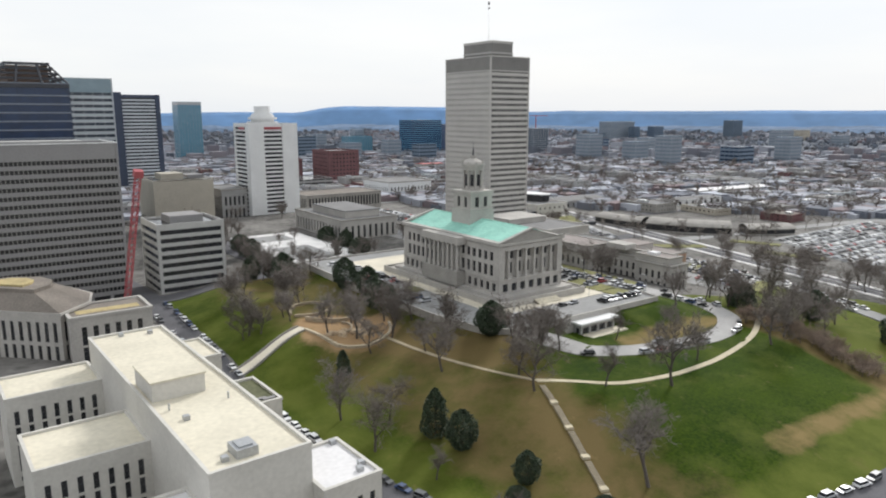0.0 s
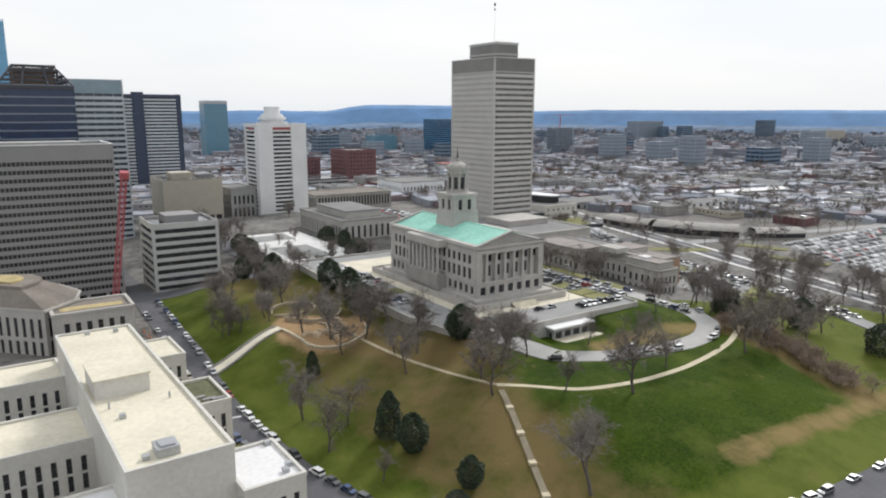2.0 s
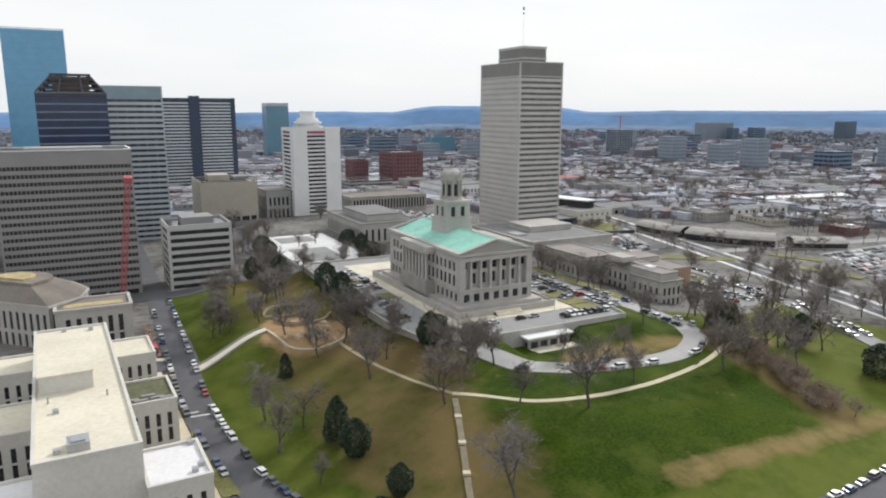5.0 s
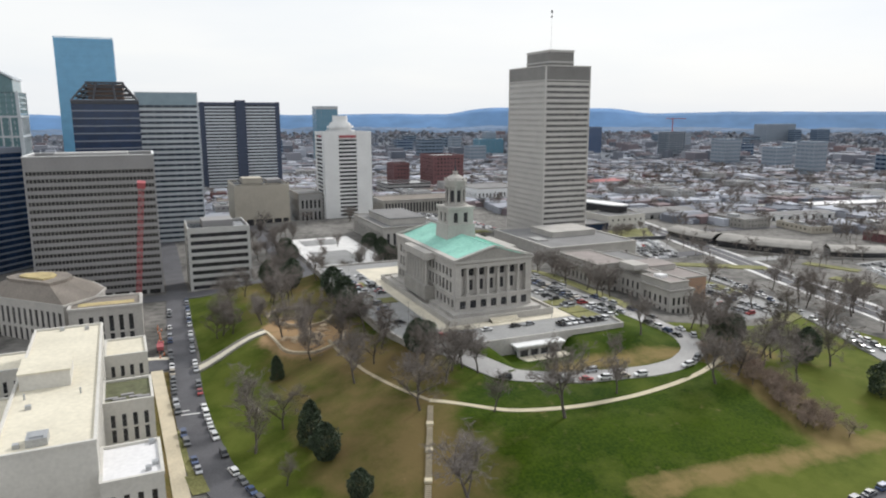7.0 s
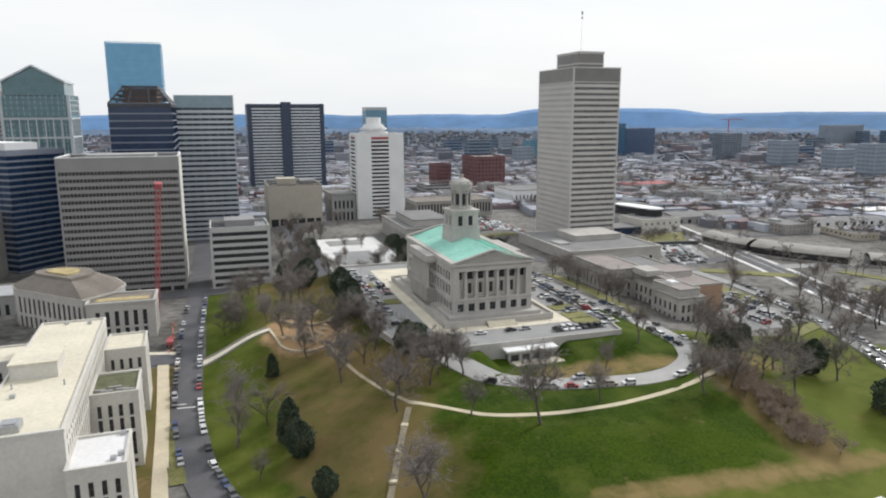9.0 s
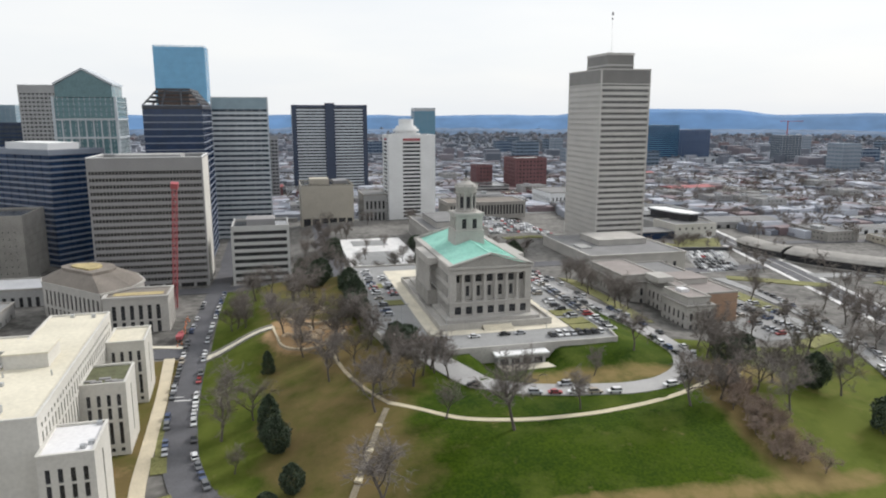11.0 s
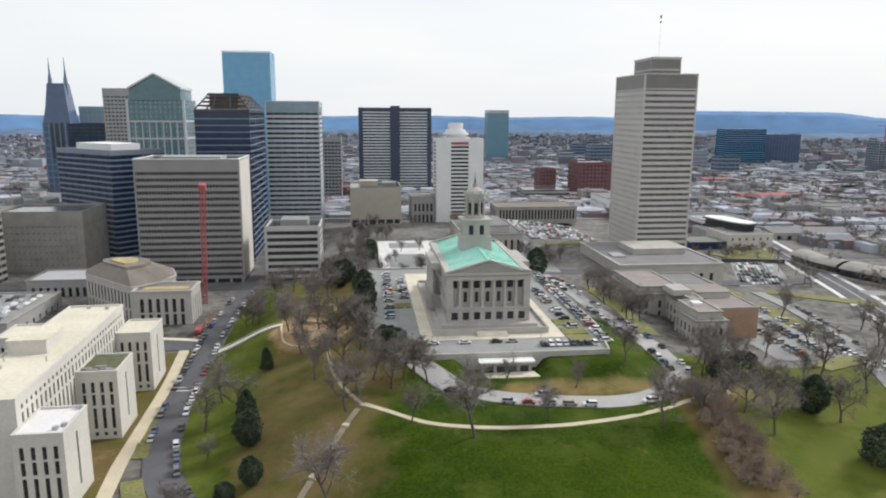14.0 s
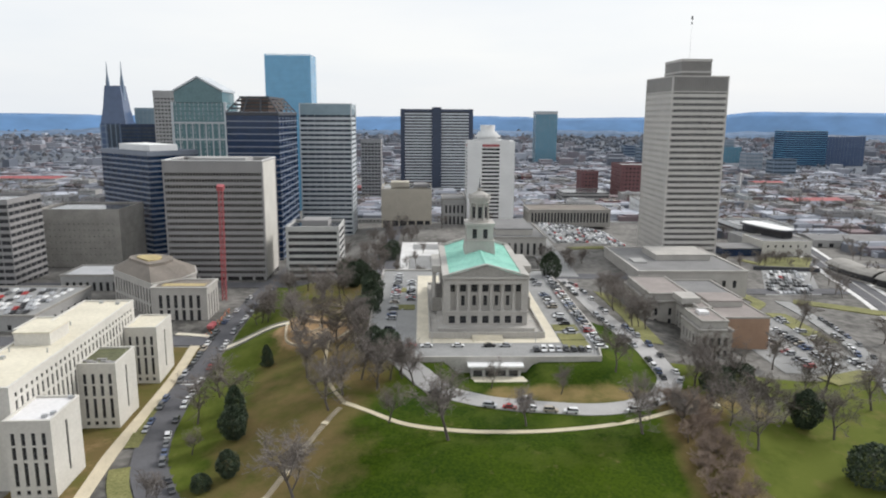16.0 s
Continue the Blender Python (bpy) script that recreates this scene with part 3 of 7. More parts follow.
def build_capitol():
    cap = thing("capitol_building", "grey limestone Greek-revival capitol with green copper roof and tower", "capitol")
    x0, x1, y0, y1 = 171.0, 204.8, 198.5, 266.0
    z0, zb, zw, ze = TERR, 23.2, 35.0, 37.9
    mid, yc = (x0 + x1) / 2, (y0 + y1) / 2
    # stepped terrace under the house
    part("plinth", boxes((x0 - 6, y0 - 8, z0, x1 + 6, y1 + 8, z0 + 1.6), (x0 - 2.5, y0 - 4, z0 + 1.6, x1 + 2.5, y1 + 4, z0 + 3.0)), LIMESTONE, cap)
    part("balustrade", rings((x0 - 6, y0 - 8, z0 + 1.6, x1 + 6, y1 + 8, z0 + 2.6, 0.5)), LIMESTONE, cap)
    part("front_stair", boxes(*[(mid - 6, y0 - 8.6 - 0.4 * i, z0, mid + 6, y0 - 8.0 - 0.4 * i + 0.3, z0 + 1.6 - 0.18 * i) for i in range(8)]), PAVING, cap)
    # rusticated ground storey
    stone_block(cap, x0, y0, x1, y1, z0 + 3.0, zb, ((7, 2.6, [(0.8, 4.0)], 1.0), (17, 2.0, [(1.0, 4.3)], 1.2), (7, 2.6, [(0.8, 4.0)], 1.0), (17, 2.0, [(1.0, 4.3)], 1.2)), LIMESTONE, DARK_GLASS, 0.7, "bars", "ground_storey")
    part("string_course", rings((x0 - 0.5, y0 - 0.5, zb, x1 + 0.5, y1 + 0.5, zb + 0.6, 2.0)), LIMESTONE, cap)
    # upper storeys: end walls stand back behind the end porticoes
    up = bmesh.new()
    zu = zb + 0.6
    hu = zw - zu
    rows = [(0.9, 5.3), (7.0, 10.5)]
    ends = grid_holes(x1 - x0, 7, 2.5, [(7.4, 10.4)], 1.0) + grid_holes(x1 - x0, 7, 1.5, [(1.6, 5.9)], 1.0)[1:6]
    yf, yb = y0 + 2.2, y1 - 2.2
    facade(cap, up, (x0, yf, zu), (1, 0), x1 - x0, hu, ends, 0.6, DARK_GLASS, "bars")
    facade(cap, up, (x1, yb, zu), (-1, 0), x1 - x0, hu, ends, 0.6, DARK_GLASS, "bars")
    side = yb - yf
    holes = [h for h in grid_holes(side, 17, 2.0, rows, 0.8)]
    facade(cap, up, (x1, yf, zu), (0, 1), side, hu, holes, 0.6, DARK_GLASS, "bars")
    facade(cap, up, (x0, yb, zu), (0, -1), side, hu, holes, 0.6, DARK_GLASS, "bars")
    part("upper_wall", up, LIMESTONE, cap)
    part("portico_floor", boxes((x0, y0, zb + 0.45, x1, y1, zb + 0.58)), LIMESTONE, cap)
    # corner antae of the end porticoes
    anta = mesh_of("anta", boxes((-1.3, 0, 0, 1.3, 2.2, hu)), LIMESTONE)
    for ax in (x0 + 1.3, x1 - 1.3):
        part_of("anta", anta, cap, Matrix.Translation((ax, y0, zu)))
        part_of("anta", anta, cap, Matrix.Translation((ax, y1 - 2.2, zu)))
    col = column_mesh(0.7, hu)
    for i in range(6):
        cx = x0 + 1.0 + (i + 1) * (x1 - x0 - 2.0) / 7
        part_of("column", col, cap, Matrix.Translation((cx, y0 + 1.0, zu)))
        part_of("column", col, cap, Matrix.Translation((cx, y1 - 1.0, zu)))
    # side porticoes of eight columns, without gables
    for sx, s in ((x0, -1), (x1, 1)):
        xa, xb = sorted((sx, sx + s * 4.4))
        part("side_portico_base", boxes((xa, yc - 12.5, z0 + 3.0, xb, yc + 12.5, zb + 0.6)), STONE_DARK, cap)
        part("side_entablature", boxes((xa, yc - 12.8, zw, xb, yc + 12.8, ze)), LIMESTONE, cap)
        for i in range(8):
            part_of("column", col, cap, Matrix.Translation((sx + s * 3.3, yc - 11.2 + i * 22.4 / 7, zu)))
    part("entablature", boxes((x0, y0, zw, x1, y1, zw + 1.5)), LIMESTONE, cap)
    part("frieze", boxes((x0 + 0.15, y0 + 0.15, zw + 1.5, x1 - 0.15, y1 - 0.15, ze - 0.8)), STONE_DARK, cap)
    part("cornice", boxes((x0 - 0.7, y0 - 0.7, ze - 0.8, x1 + 0.7, y1 + 0.7, ze)), LIMESTONE, cap)
    dent = mesh_of("dentil", boxes((-0.22, -0.2, 0, 0.22, 0.2, 0.5)), LIMESTONE)
    for i in range(26):
        part_of("dentil", dent, cap, Matrix.Translation((x0 + 1 + i * 1.2, y0 - 0.15, ze - 1.3)))
    # roof: two copper slopes between the stone gables
    zr = 42.7
    for s, ex in ((-1, x0 + 1.9), (1, x1 - 1.9)):
        bm = bmesh.new()
        q = [(ex, y0 + 0.7, ze + 0.05), (mid, y0 + 0.7, zr), (mid, y1 - 0.6, zr), (ex, y1 - 0.6, ze + 0.05)]
        top = [bm.verts.new(p) for p in (q if s > 0 else q[::-1])]
        bot = [bm.verts.new((v.co.x, v.co.y, v.co.z - 0.3)) for v in top]
        bm.faces.new(top[::-1]), bm.faces.new(bot)
        for i in range(4):
            bm.faces.new((top[i], top[(i + 1) % 4], bot[(i + 1) % 4], bot[i]))
        slope = part("roof_slope", bm, COPPER, cap, "green copper sheet roof")
        ln = math.hypot(ex - mid, zr - ze)
        seam = mesh_of("standing_seam", boxes((0, -0.05, 0, ln, 0.05, 0.1)), COPPER)
        ang = math.atan2(zr - ze - 0.05, abs(mid - ex))
        for i in range(40):
            y = y0 + 1.6 + i * (y1 - y0 - 3.2) / 39
            m = Matrix.Translation((ex, y, ze + 0.05)) @ (Matrix.Rotation(math.pi, 4, "Z") if s > 0 else Matrix.Identity(4)) @ Matrix.Rotation(-ang, 4, "Y")
            part_of("standing_seam", seam, slope, m)
        ga, gb = sorted((ex - s * 0.3, ex + s * 2.4))
        part("parapet_gutter", boxes((ga, y0 + 0.75, ze, gb, y1 - 0.75, ze + 0.5)), LIMESTONE, cap)
    part("ridge_cap", boxes((mid - 0.3, y0 + 0.6, zr - 0.1, mid + 0.3, y1 - 0.6, zr + 0.15)), COPPER, cap)
    for ya, yb2 in ((y0, y0 + 0.7), (y1 - 0.7, y1)):
        bm = bmesh.new()
        f = [bm.verts.new((x, ya, z)) for x, z in ((x0 + 0.5, ze), (x1 - 0.5, ze), (mid, zr - 0.35))]
        g = [bm.verts.new((x, yb2, z)) for x, z in ((x0 + 0.5, ze), (x1 - 0.5, ze), (mid, zr - 0.35))]
        bm.faces.new(f), bm.faces.new(g[::-1])
        for i in range(3):
            bm.faces.new((f[i], g[i], g[(i + 1) % 3], f[(i + 1) % 3]))
        bmesh.ops.recalc_face_normals(bm, faces=bm.faces)
        part("pediment", bm, STONE_DARK, cap)
        for s in (-1, 1):
            bm = bmesh.new()
            ex = mid + s * (mid - x0 + 0.7)
            v = [(ex, ze), (mid, zr + 0.05), (mid, zr + 0.6), (ex - s * 0.0, ze + 0.6)]
            a = [bm.verts.new((x, ya - 0.5 if ya == y0 else ya, z)) for x, z in v]
            c = [bm.verts.new((x, yb2 if ya == y0 else yb2 + 0.5, z)) for x, z in v]
            bm.faces.new(a), bm.faces.new(c[::-1])
            for i in range(4):
                bm.faces.new((a[i], c[i], c[(i + 1) % 4], a[(i + 1) % 4]))
            bmesh.ops.recalc_face_normals(bm, faces=bm.faces)
            part("raking_cornice", bm, LIMESTONE, cap)
    # tower over the middle: square base, square stage with windows, round colonnaded lantern, iron finial
    cx, cy = mid, 236.5
    bm = bmesh.new()
    prism(bm, poly(cx, cy, 9.6, 4, math.pi / 4), 38.6, 46.4, poly(cx, cy, 9.0, 4, math.pi / 4))
    prism(bm, poly(cx, cy, 9.3, 4, math.pi / 4), 46.4, 47.0)
    part("tower_base", bm, LIMESTONE, cap)
    t0 = 5.9
    stone_block(cap, cx - t0, cy - t0, cx + t0, cy + t0, 47.0, 53.4, tuple((2, 2.0, [(0.7, 5.0)], 1.2) for _ in range(4)), LIMESTONE, DARK_GLASS, 0.7, "bars", "tower_stage")
    part("tower_cornice", boxes((cx - t0 - 0.7, cy - t0 - 0.7, 53.4, cx + t0 + 0.7, cy + t0 + 0.7, 54.6)), LIMESTONE, cap)
    lan = bmesh.new()
    prism(lan, poly(cx, cy, 4.9, 24), 54.6, 55.6)
    prism(lan, poly(cx, cy, 3.6, 24), 55.6, 63.2)
    part("lantern_drum", lan, LIMESTONE, cap)
    lcol = column_mesh(0.46, 7.6, 10)
    pm, pf = pane_mesh(1.5, 5.0, DARK_GLASS, "bars")
    for i in range(8):
        a = math.pi / 8 + i * math.pi / 4
        part_of("lantern_column", lcol, cap, Matrix.Translation((cx + 4.1 * math.cos(a), cy + 4.1 * math.sin(a), 55.6)))
        b = i * math.pi / 4
        ob = part_of("window", pm, cap, Matrix.Translation((cx, cy, 56.5)) @ Matrix.Rotation(b, 4, "Z") @ Matrix.Translation((3.66, 0.75, 0)) @ Matrix.Rotation(math.pi / 2, 4, "Z") @ Matrix.Translation((-1.5, 0, 0)))
        part_of("window_frame", pf, ob)
    ent = bmesh.new()
    prism(ent, poly(cx, cy, 4.6, 24), 63.2, 65.0)
    prism(ent, poly(cx, cy, 5.2, 24), 65.0, 65.9)
    part("lantern_entablature", ent, LIMESTONE, cap)
    top = bmesh.new()
    prism(top, poly(cx, cy, 4.4, 24), 65.9, 66.8, poly(cx, cy, 3.9, 24))
    prism(top, poly(cx, cy, 3.9, 24), 66.8, 68.2, poly(cx, cy, 1.4, 24))
    prism(top, poly(cx, cy, 0.9, 12), 68.2, 69.6, poly(cx, cy, 1.3, 12))
    part("lantern_roof", top, LIMESTONE, cap)
    acro = mesh_of("acroterion", boxes((-0.3, -0.35, 0, 0.3, 0.35, 1.0)), LIMESTONE)
    for i in range(8):
        a = math.pi / 8 + i * math.pi / 4
        part_of("acroterion", acro, cap, Matrix.Translation((cx + 4.7 * math.cos(a), cy + 4.7 * math.sin(a), 65.9)) @ Matrix.Rotation(a, 4, "Z"))
    fin = bmesh.new()
    prism(fin, poly(cx, cy, 0.5, 8), 69.6, 72.2, poly(cx, cy, 0.2, 8))
    prism(fin, poly(cx, cy, 0.14, 6), 72.2, 75.0, poly(cx, cy, 0.04, 6))
    part("finial", fin, DARK_METAL, cap)


build_capitol()


def build_garage():
    """The low concrete entrance pavilion in the terrace wall."""
    g = thing("terrace_pavilion", "low concrete garage pavilion with a white slab roof", "pavilion", at=(179.5, 163.4, 0))
    z0 = 9.3
    stone_block(g, 0, 0, 18, 3.7, z0, 13.2, ((4, 3.2, [(0.2, 2.6)], 0.5), None, None, (1, 2.0, [(0.2, 2.4)], 0.5)), CONCRETE_GREY, DARK_GLASS, 0.8)
    part("roof_slab", boxes((-1, -1.2, 13.2, 19, 3.7, 13.8)), WHITE_PAINT, g)
    part("forecourt", boxes((-2, -5, z0 - 1.6, 20, 0, z0 + 0.25)), PAVING, g)


build_garage()

# ---- the pale office building by the street ----
def office_wing(root, x0, y0, x1, y1, z0, z1, fronts, roof, name):
    stone_block(root, x0, y0, x1, y1, z0, z1, fronts, PALE_STONE, DARK_GLASS, 0.45, "bars", name + "_wall")
    part(name + "_parapet", rings((x0 - 0.15, y0 - 0.15, z1, x1 + 0.15, y1 + 0.15, z1 + 0.7, 0.7)), PALE_STONE, root)
    part(name + "_roof", boxes((x0 + 0.3, y0 + 0.3, z1 - 0.5, x1 - 0.3, y1 - 0.3, z1 + 0.12)), roof, root)


def build_office():
    b = thing("stone_office_building", "pale stone office building with cream roofs and projecting wings", "office building")
    b.matrix_basis = Matrix.Translation((50, 110, 0)) @ Matrix.Rotation(radians(1.9), 4, "Z") @ Matrix.Translation((-50, -110, 0))
    z0, zw, zh = -4.0, 19.6, 27.4
    tall = [(2.6, 3.9), (5.0, 12.0), (12.8, 16.5), (17.0, 20.6)]
    office_wing(b, 31, 109.8, 50, 201, z0, zh, (None, (30, 1.15, [(8.0, 22.6), (23.4, 27.0), (28.0, 29.3)], 2), None, None), ROOF_CREAM, "main")
    one = (1, 1.2, [(5.5, 20.6)], 1.0)
    roofs = (ROOF_WHITE, ROOF_MOSS, ROOF_CREAM)
    for (ya, yb), rf in zip(((105.5, 122.8), (149.3, 166.5), (189.0, 207.0)), roofs):
        office_wing(b, 50, ya, 62.3, yb, z0, zw, ((4, 1.1, tall, 0.75), one, None, None), rf, "east_wing")
    for (ya, yb), rf in zip(((100, 122.0), (145.5, 165.0), (188.5, 205.5)), (ROOF_WHITE, ROOF_CREAM, ROOF_CREAM)):
        office_wing(b, 9.5, ya, 31, yb, z0, zw, ((7, 1.1, tall, 0.75), None, None, None), rf, "west_wing")
    part("roof_plant_block", boxes((32.4, 147, zh, 43.6, 160, zh + 4.2)), PALE_STONE, b)
    part("roof_plant_cap", boxes((32.1, 146.7, zh + 4.2, 43.9, 160.3, zh + 4.6)), ROOF_CREAM, b)
    part("roof_vent_box", boxes((37.0, 112.5, zh, 41.0, 117.0, zh + 1.8), (37.7, 113.2, zh + 1.8, 40.3, 116.3, zh + 2.1)), STEEL, b)
    hat = mesh_of("roof_hatch", boxes((0, 0, 0, 1.2, 1.2, 0.9)), STEEL)
    for x, y in ((34.6, 113), (34.8, 134), (45, 196), (38, 198), (60, 121), (58.8, 108), (60.2, 110)):
        part_of("roof_hatch", hat, b, Matrix.Translation((x, y, (zh if x < 49 else zw) + 0.12)))
    pipe = bmesh.new()
    prism(pipe, poly(0, 0, 0.22, 8), 0, 1.5)
    pipe = mesh_of("roof_pipe", pipe, STEEL)
    for x, y in ((34, 141), (40, 169), (46, 140)):
        part_of("roof_pipe", pipe, b, Matrix.Translation((x, y, zh + 0.1)))
    rng = random.Random(4)
    gar = mesh_of("roof_plant_bed", boxes((-1.6, -0.5, 0, 1.6, 0.5, 0.4)), CONCRETE)
    for i in range(5):
        part_of("roof_plant_bed", gar, b, Matrix.Translation((52 + 2 * i % 9, 151 + rng.uniform(0, 9), zw + 0.12)))


build_office()


# ---- the annex with its octagonal head ----
def build_annex():
    b = thing("annex_building", "weathered stone office annex with an octagonal tiled corner", "office building")
    stone_block(b, 31, 259.5, 57.8, 278, -4, 17.6, ((6, 1.7, [(5.0, 11.2), (12.0, 18.6)], 2.5), (4, 1.5, [(5, 18.5)], 1.0), None, None), LIMESTONE, DARK_GLASS, 0.5, "bars")
    part("wing_cornice", rings((30.6, 259.1, 17.6, 58.2, 278.4, 18.6, 1.2)), LIMESTONE, b)
    part("wing_roof", boxes((31.5, 260.0, 17.3, 57.3, 277.5, 17.9)), ROOF_BROWN, b)
    part("roof_coating_strip", boxes((34, 265, 17.9, 55, 270, 18.0)), ROOF_OCHRE, b)
    pts = [(29, 265.5), (40, 277), (43, 291), (37, 307), (20, 318), (0, 316), (-6, 306), (-3, 297.5)]
    mid = (17, 294)
    grow = lambda k: [(mid[0] + (x - mid[0]) * k, mid[1] + (y - mid[1]) * k) for x, y in pts]
    wall = bmesh.new()
    for i in range(8):
        (ax, ay), (cx, cy) = pts[i], pts[(i + 1) % 8]
        ln = math.hypot(cx - ax, cy - ay)
        u = ((cx - ax) / ln, (cy - ay) / ln)
        facade(b, wall, (ax, ay, -4), u, ln, 22.3, grid_holes(ln, max(3, round(ln / 3.6)), 1.5, [(5, 11), (12.4, 19.6)], 0.8), 0.5, DARK_GLASS, "bars")
    part("octagon_wall", wall, LIMESTONE, b)
    bm = bmesh.new()
    prism(bm, grow(1.025), 18.3, 19.2)
    part("octagon_cornice", bm, LIMESTONE, b)
    bm = bmesh.new()
    prism(bm, grow(1.0), 19.2, 24.4, grow(0.55))
    part("octagon_roof", bm, ROOF_BROWN, b)
    bm = bmesh.new()
    prism(bm, grow(0.53), 24.4, 25.8)
    part("octagon_roof_deck", bm, ROOF_BROWN, b)
    bm = bmesh.new()
    prism(bm, grow(0.3), 25.8, 26.5)
    part("octagon_roof_coating", bm, ROOF_OCHRE, b)


build_annex()

# ---- towers ----
def build_state_tower():
    t = banded("state_office_tower", "tall travertine office tower with long window bands", 327, 392.3, 364, 446, -4, 127, 31, TOWER_STONE, DARK_GLASS, 0.52, 1.55, TOWER_MULLION, crown=9.0, base=0.0, mull_w=0.26, side_w=1.12, crown_mat=TOWER_CROWN, piers=1.0, pier_mat=TOWER_STONE, roof_mat=ROOF_BROWN)
    w, d, h = 37, 53.7, 131
    part("crown_cap", rings((-0.3, -0.3, h, w + 0.3, d + 0.3, h + 0.8, 0.9)), TOWER_STONE, t)
    part("crown_sill", rings((-0.25, -0.25, h - 9.9, w + 0.25, d + 0.25, h - 9.1, 0.9)), TOWER_STONE, t)
    rib = mesh_of("crown_fin", boxes((-0.18, -0.35, h - 9.0, 0.18, 0.05, h)), CONCRETE)
    for i in range(24):
        part_of("crown_fin", rib, t, Matrix.Translation((0.8 + i * (w - 1.6) / 23, 0, 0)))
    pent = part("penthouse", boxes((9, 10, h, 29, 43, h + 12)), TOWER_CROWN, t)
    part("penthouse_band", rings((8.7, 9.7, h + 10.6, 29.3, 43.3, h + 12.3, 0.6)), TOWER_STONE, t)
    part("penthouse_band", rings((8.7, 9.7, h + 3.2, 29.3, 43.3, h + 4.4, 0.6)), TOWER_STONE, t)
    bm = bmesh.new()
    prism(bm, poly(20, 27, 0.14, 8), h + 12, h + 40, poly(20, 27, 0.05, 8))
    mast = part("mast", bm, WHITE_PAINT, t, "thin white antenna mast")
    bm = bmesh.new()
    prism(bm, poly(20, 27, 0.6, 8), h + 39.6, h + 41.8), prism(bm, poly(20, 27, 0.5, 8), h + 36.6, h + 38.0)
    part("beacon", bm, DARK_METAL, mast)


build_state_tower()


def build_podium():
    p = thing("tower_podium", "low limestone podium wing of the tower", "office building")
    stone_block(p, 287, 316, 351, 391, -6, 13.0, ((9, 2.2, [(9.5, 14.0)], 4), None, None, None), LIMESTONE, DARK_GLASS, 0.6, "bars")
    part("podium_cornice", rings((286.5, 315.5, 13.0, 351.5, 391.5, 14.0, 1.4)), LIMESTONE, p)
    part("podium_roof", boxes((287.5, 316.5, 12.6, 350.5, 390.5, 13.3)), ROOF_GREY, p)
    part("roof_block", boxes((308, 348, 13.3, 342, 376, 16.6)), LIMESTONE, p)
    part("roof_block_cap", boxes((307.6, 347.6, 16.6, 342.4, 376.4, 17.1)), LIMESTONE, p)
    part("roof_skylight", boxes((292, 340, 13.3, 300, 352, 14.2)), CONCRETE_GREY, p)


build_podium()


def build_archives():
    a = thing("library_building", "grey limestone library building with stepped flat roofs", "library")
    two = [(3.4, 6.6), (8.2, 11.8)]
    for nm, x0, y0, x1, y1, spec in (("south_wing_wall", 275, 196, 288.5, 216, ((4, 1.5, two, 1), None, None, (5, 1.5, two, 1))), ("recessed_front_wall", 281.5, 216, 290, 241, (None, None, None, (6, 1.5, two, 1))),
                                     ("north_wing_wall", 268, 241, 290, 281, ((3, 1.5, two, 1), None, None, (10, 1.5, two, 1)))):
        w = stone_block(a, x0, y0, x1, y1, 1, 15.4, spec, LIMESTONE, DARK_GLASS, 0.5, "bars", nm)
        part("cornice", rings((x0 - 0.5, y0 - 0.5, 15.4, x1 + 0.5, y1 + 0.5, 16.3, 1.2)), STONE_DARK, w)
        part("lower_roof", boxes((x0 + 0.5, y0 + 0.5, 15.0, x1 - 0.5, y1 - 0.5, 15.8)), ROOF_GREY, w)
        attic = part("attic_storey", boxes((x0 + 1.8, y0 + 2.4, 15.8, x1 - 1.0, y1 - (2.4 if nm == "north_wing_wall" else -2.4), 18.8)), LIMESTONE, w)
        part("attic_cornice", rings((x0 + 1.4, y0 + 2.0, 18.8, x1 - 0.6, y1 - (2.0 if nm == "north_wing_wall" else -2.0), 19.5, 1.0)), STONE_DARK, w)
        part("attic_roof", boxes((x0 + 2.4, y0 + 3, 18.7, x1 - 1.6, y1 - (3 if nm == "north_wing_wall" else -2), 19.1)), ROOF_PINK, w)
    part("stair_block", boxes((278.5, 226, 19.0, 287, 238, 21.6)), LIMESTONE, a)
    part("roof_unit", boxes((279.5, 208, 19.1, 283.5, 213, 20.4)), ROOF_WHITE, a)
    part("brick_block", boxes((290, 214, -1, 313, 250, 15.6)), RUST_BRICK, a)
    part("brick_block_edge", rings((289.8, 213.8, 15.6, 313.2, 250.2, 16.3, 0.7)), STONE_DARK, a)
    part("brick_block_roof", boxes((290.4, 214.4, 15.5, 312.6, 249.6, 15.9)), ROOF_PINK, a)
    part("brick_roof_house", boxes((293, 232, 15.9, 309, 247, 18.4)), LIMESTONE, a)
    part("brick_roof_house_cap", boxes((292.7, 231.7, 18.4, 309.3, 247.3, 18.8)), ROOF_PINK, a)
    part("link_block", boxes((290, 250, 0, 318, 290, 14.0)), LIMESTONE, a)
    part("link_edge", rings((289.7, 249.7, 14.0, 318.3, 290.3, 14.9, 1.0)), STONE_DARK, a)
    part("link_roof", boxes((290.5, 250.5, 13.8, 317.5, 289.5, 14.3)), ROOF_GREY, a)


build_archives()

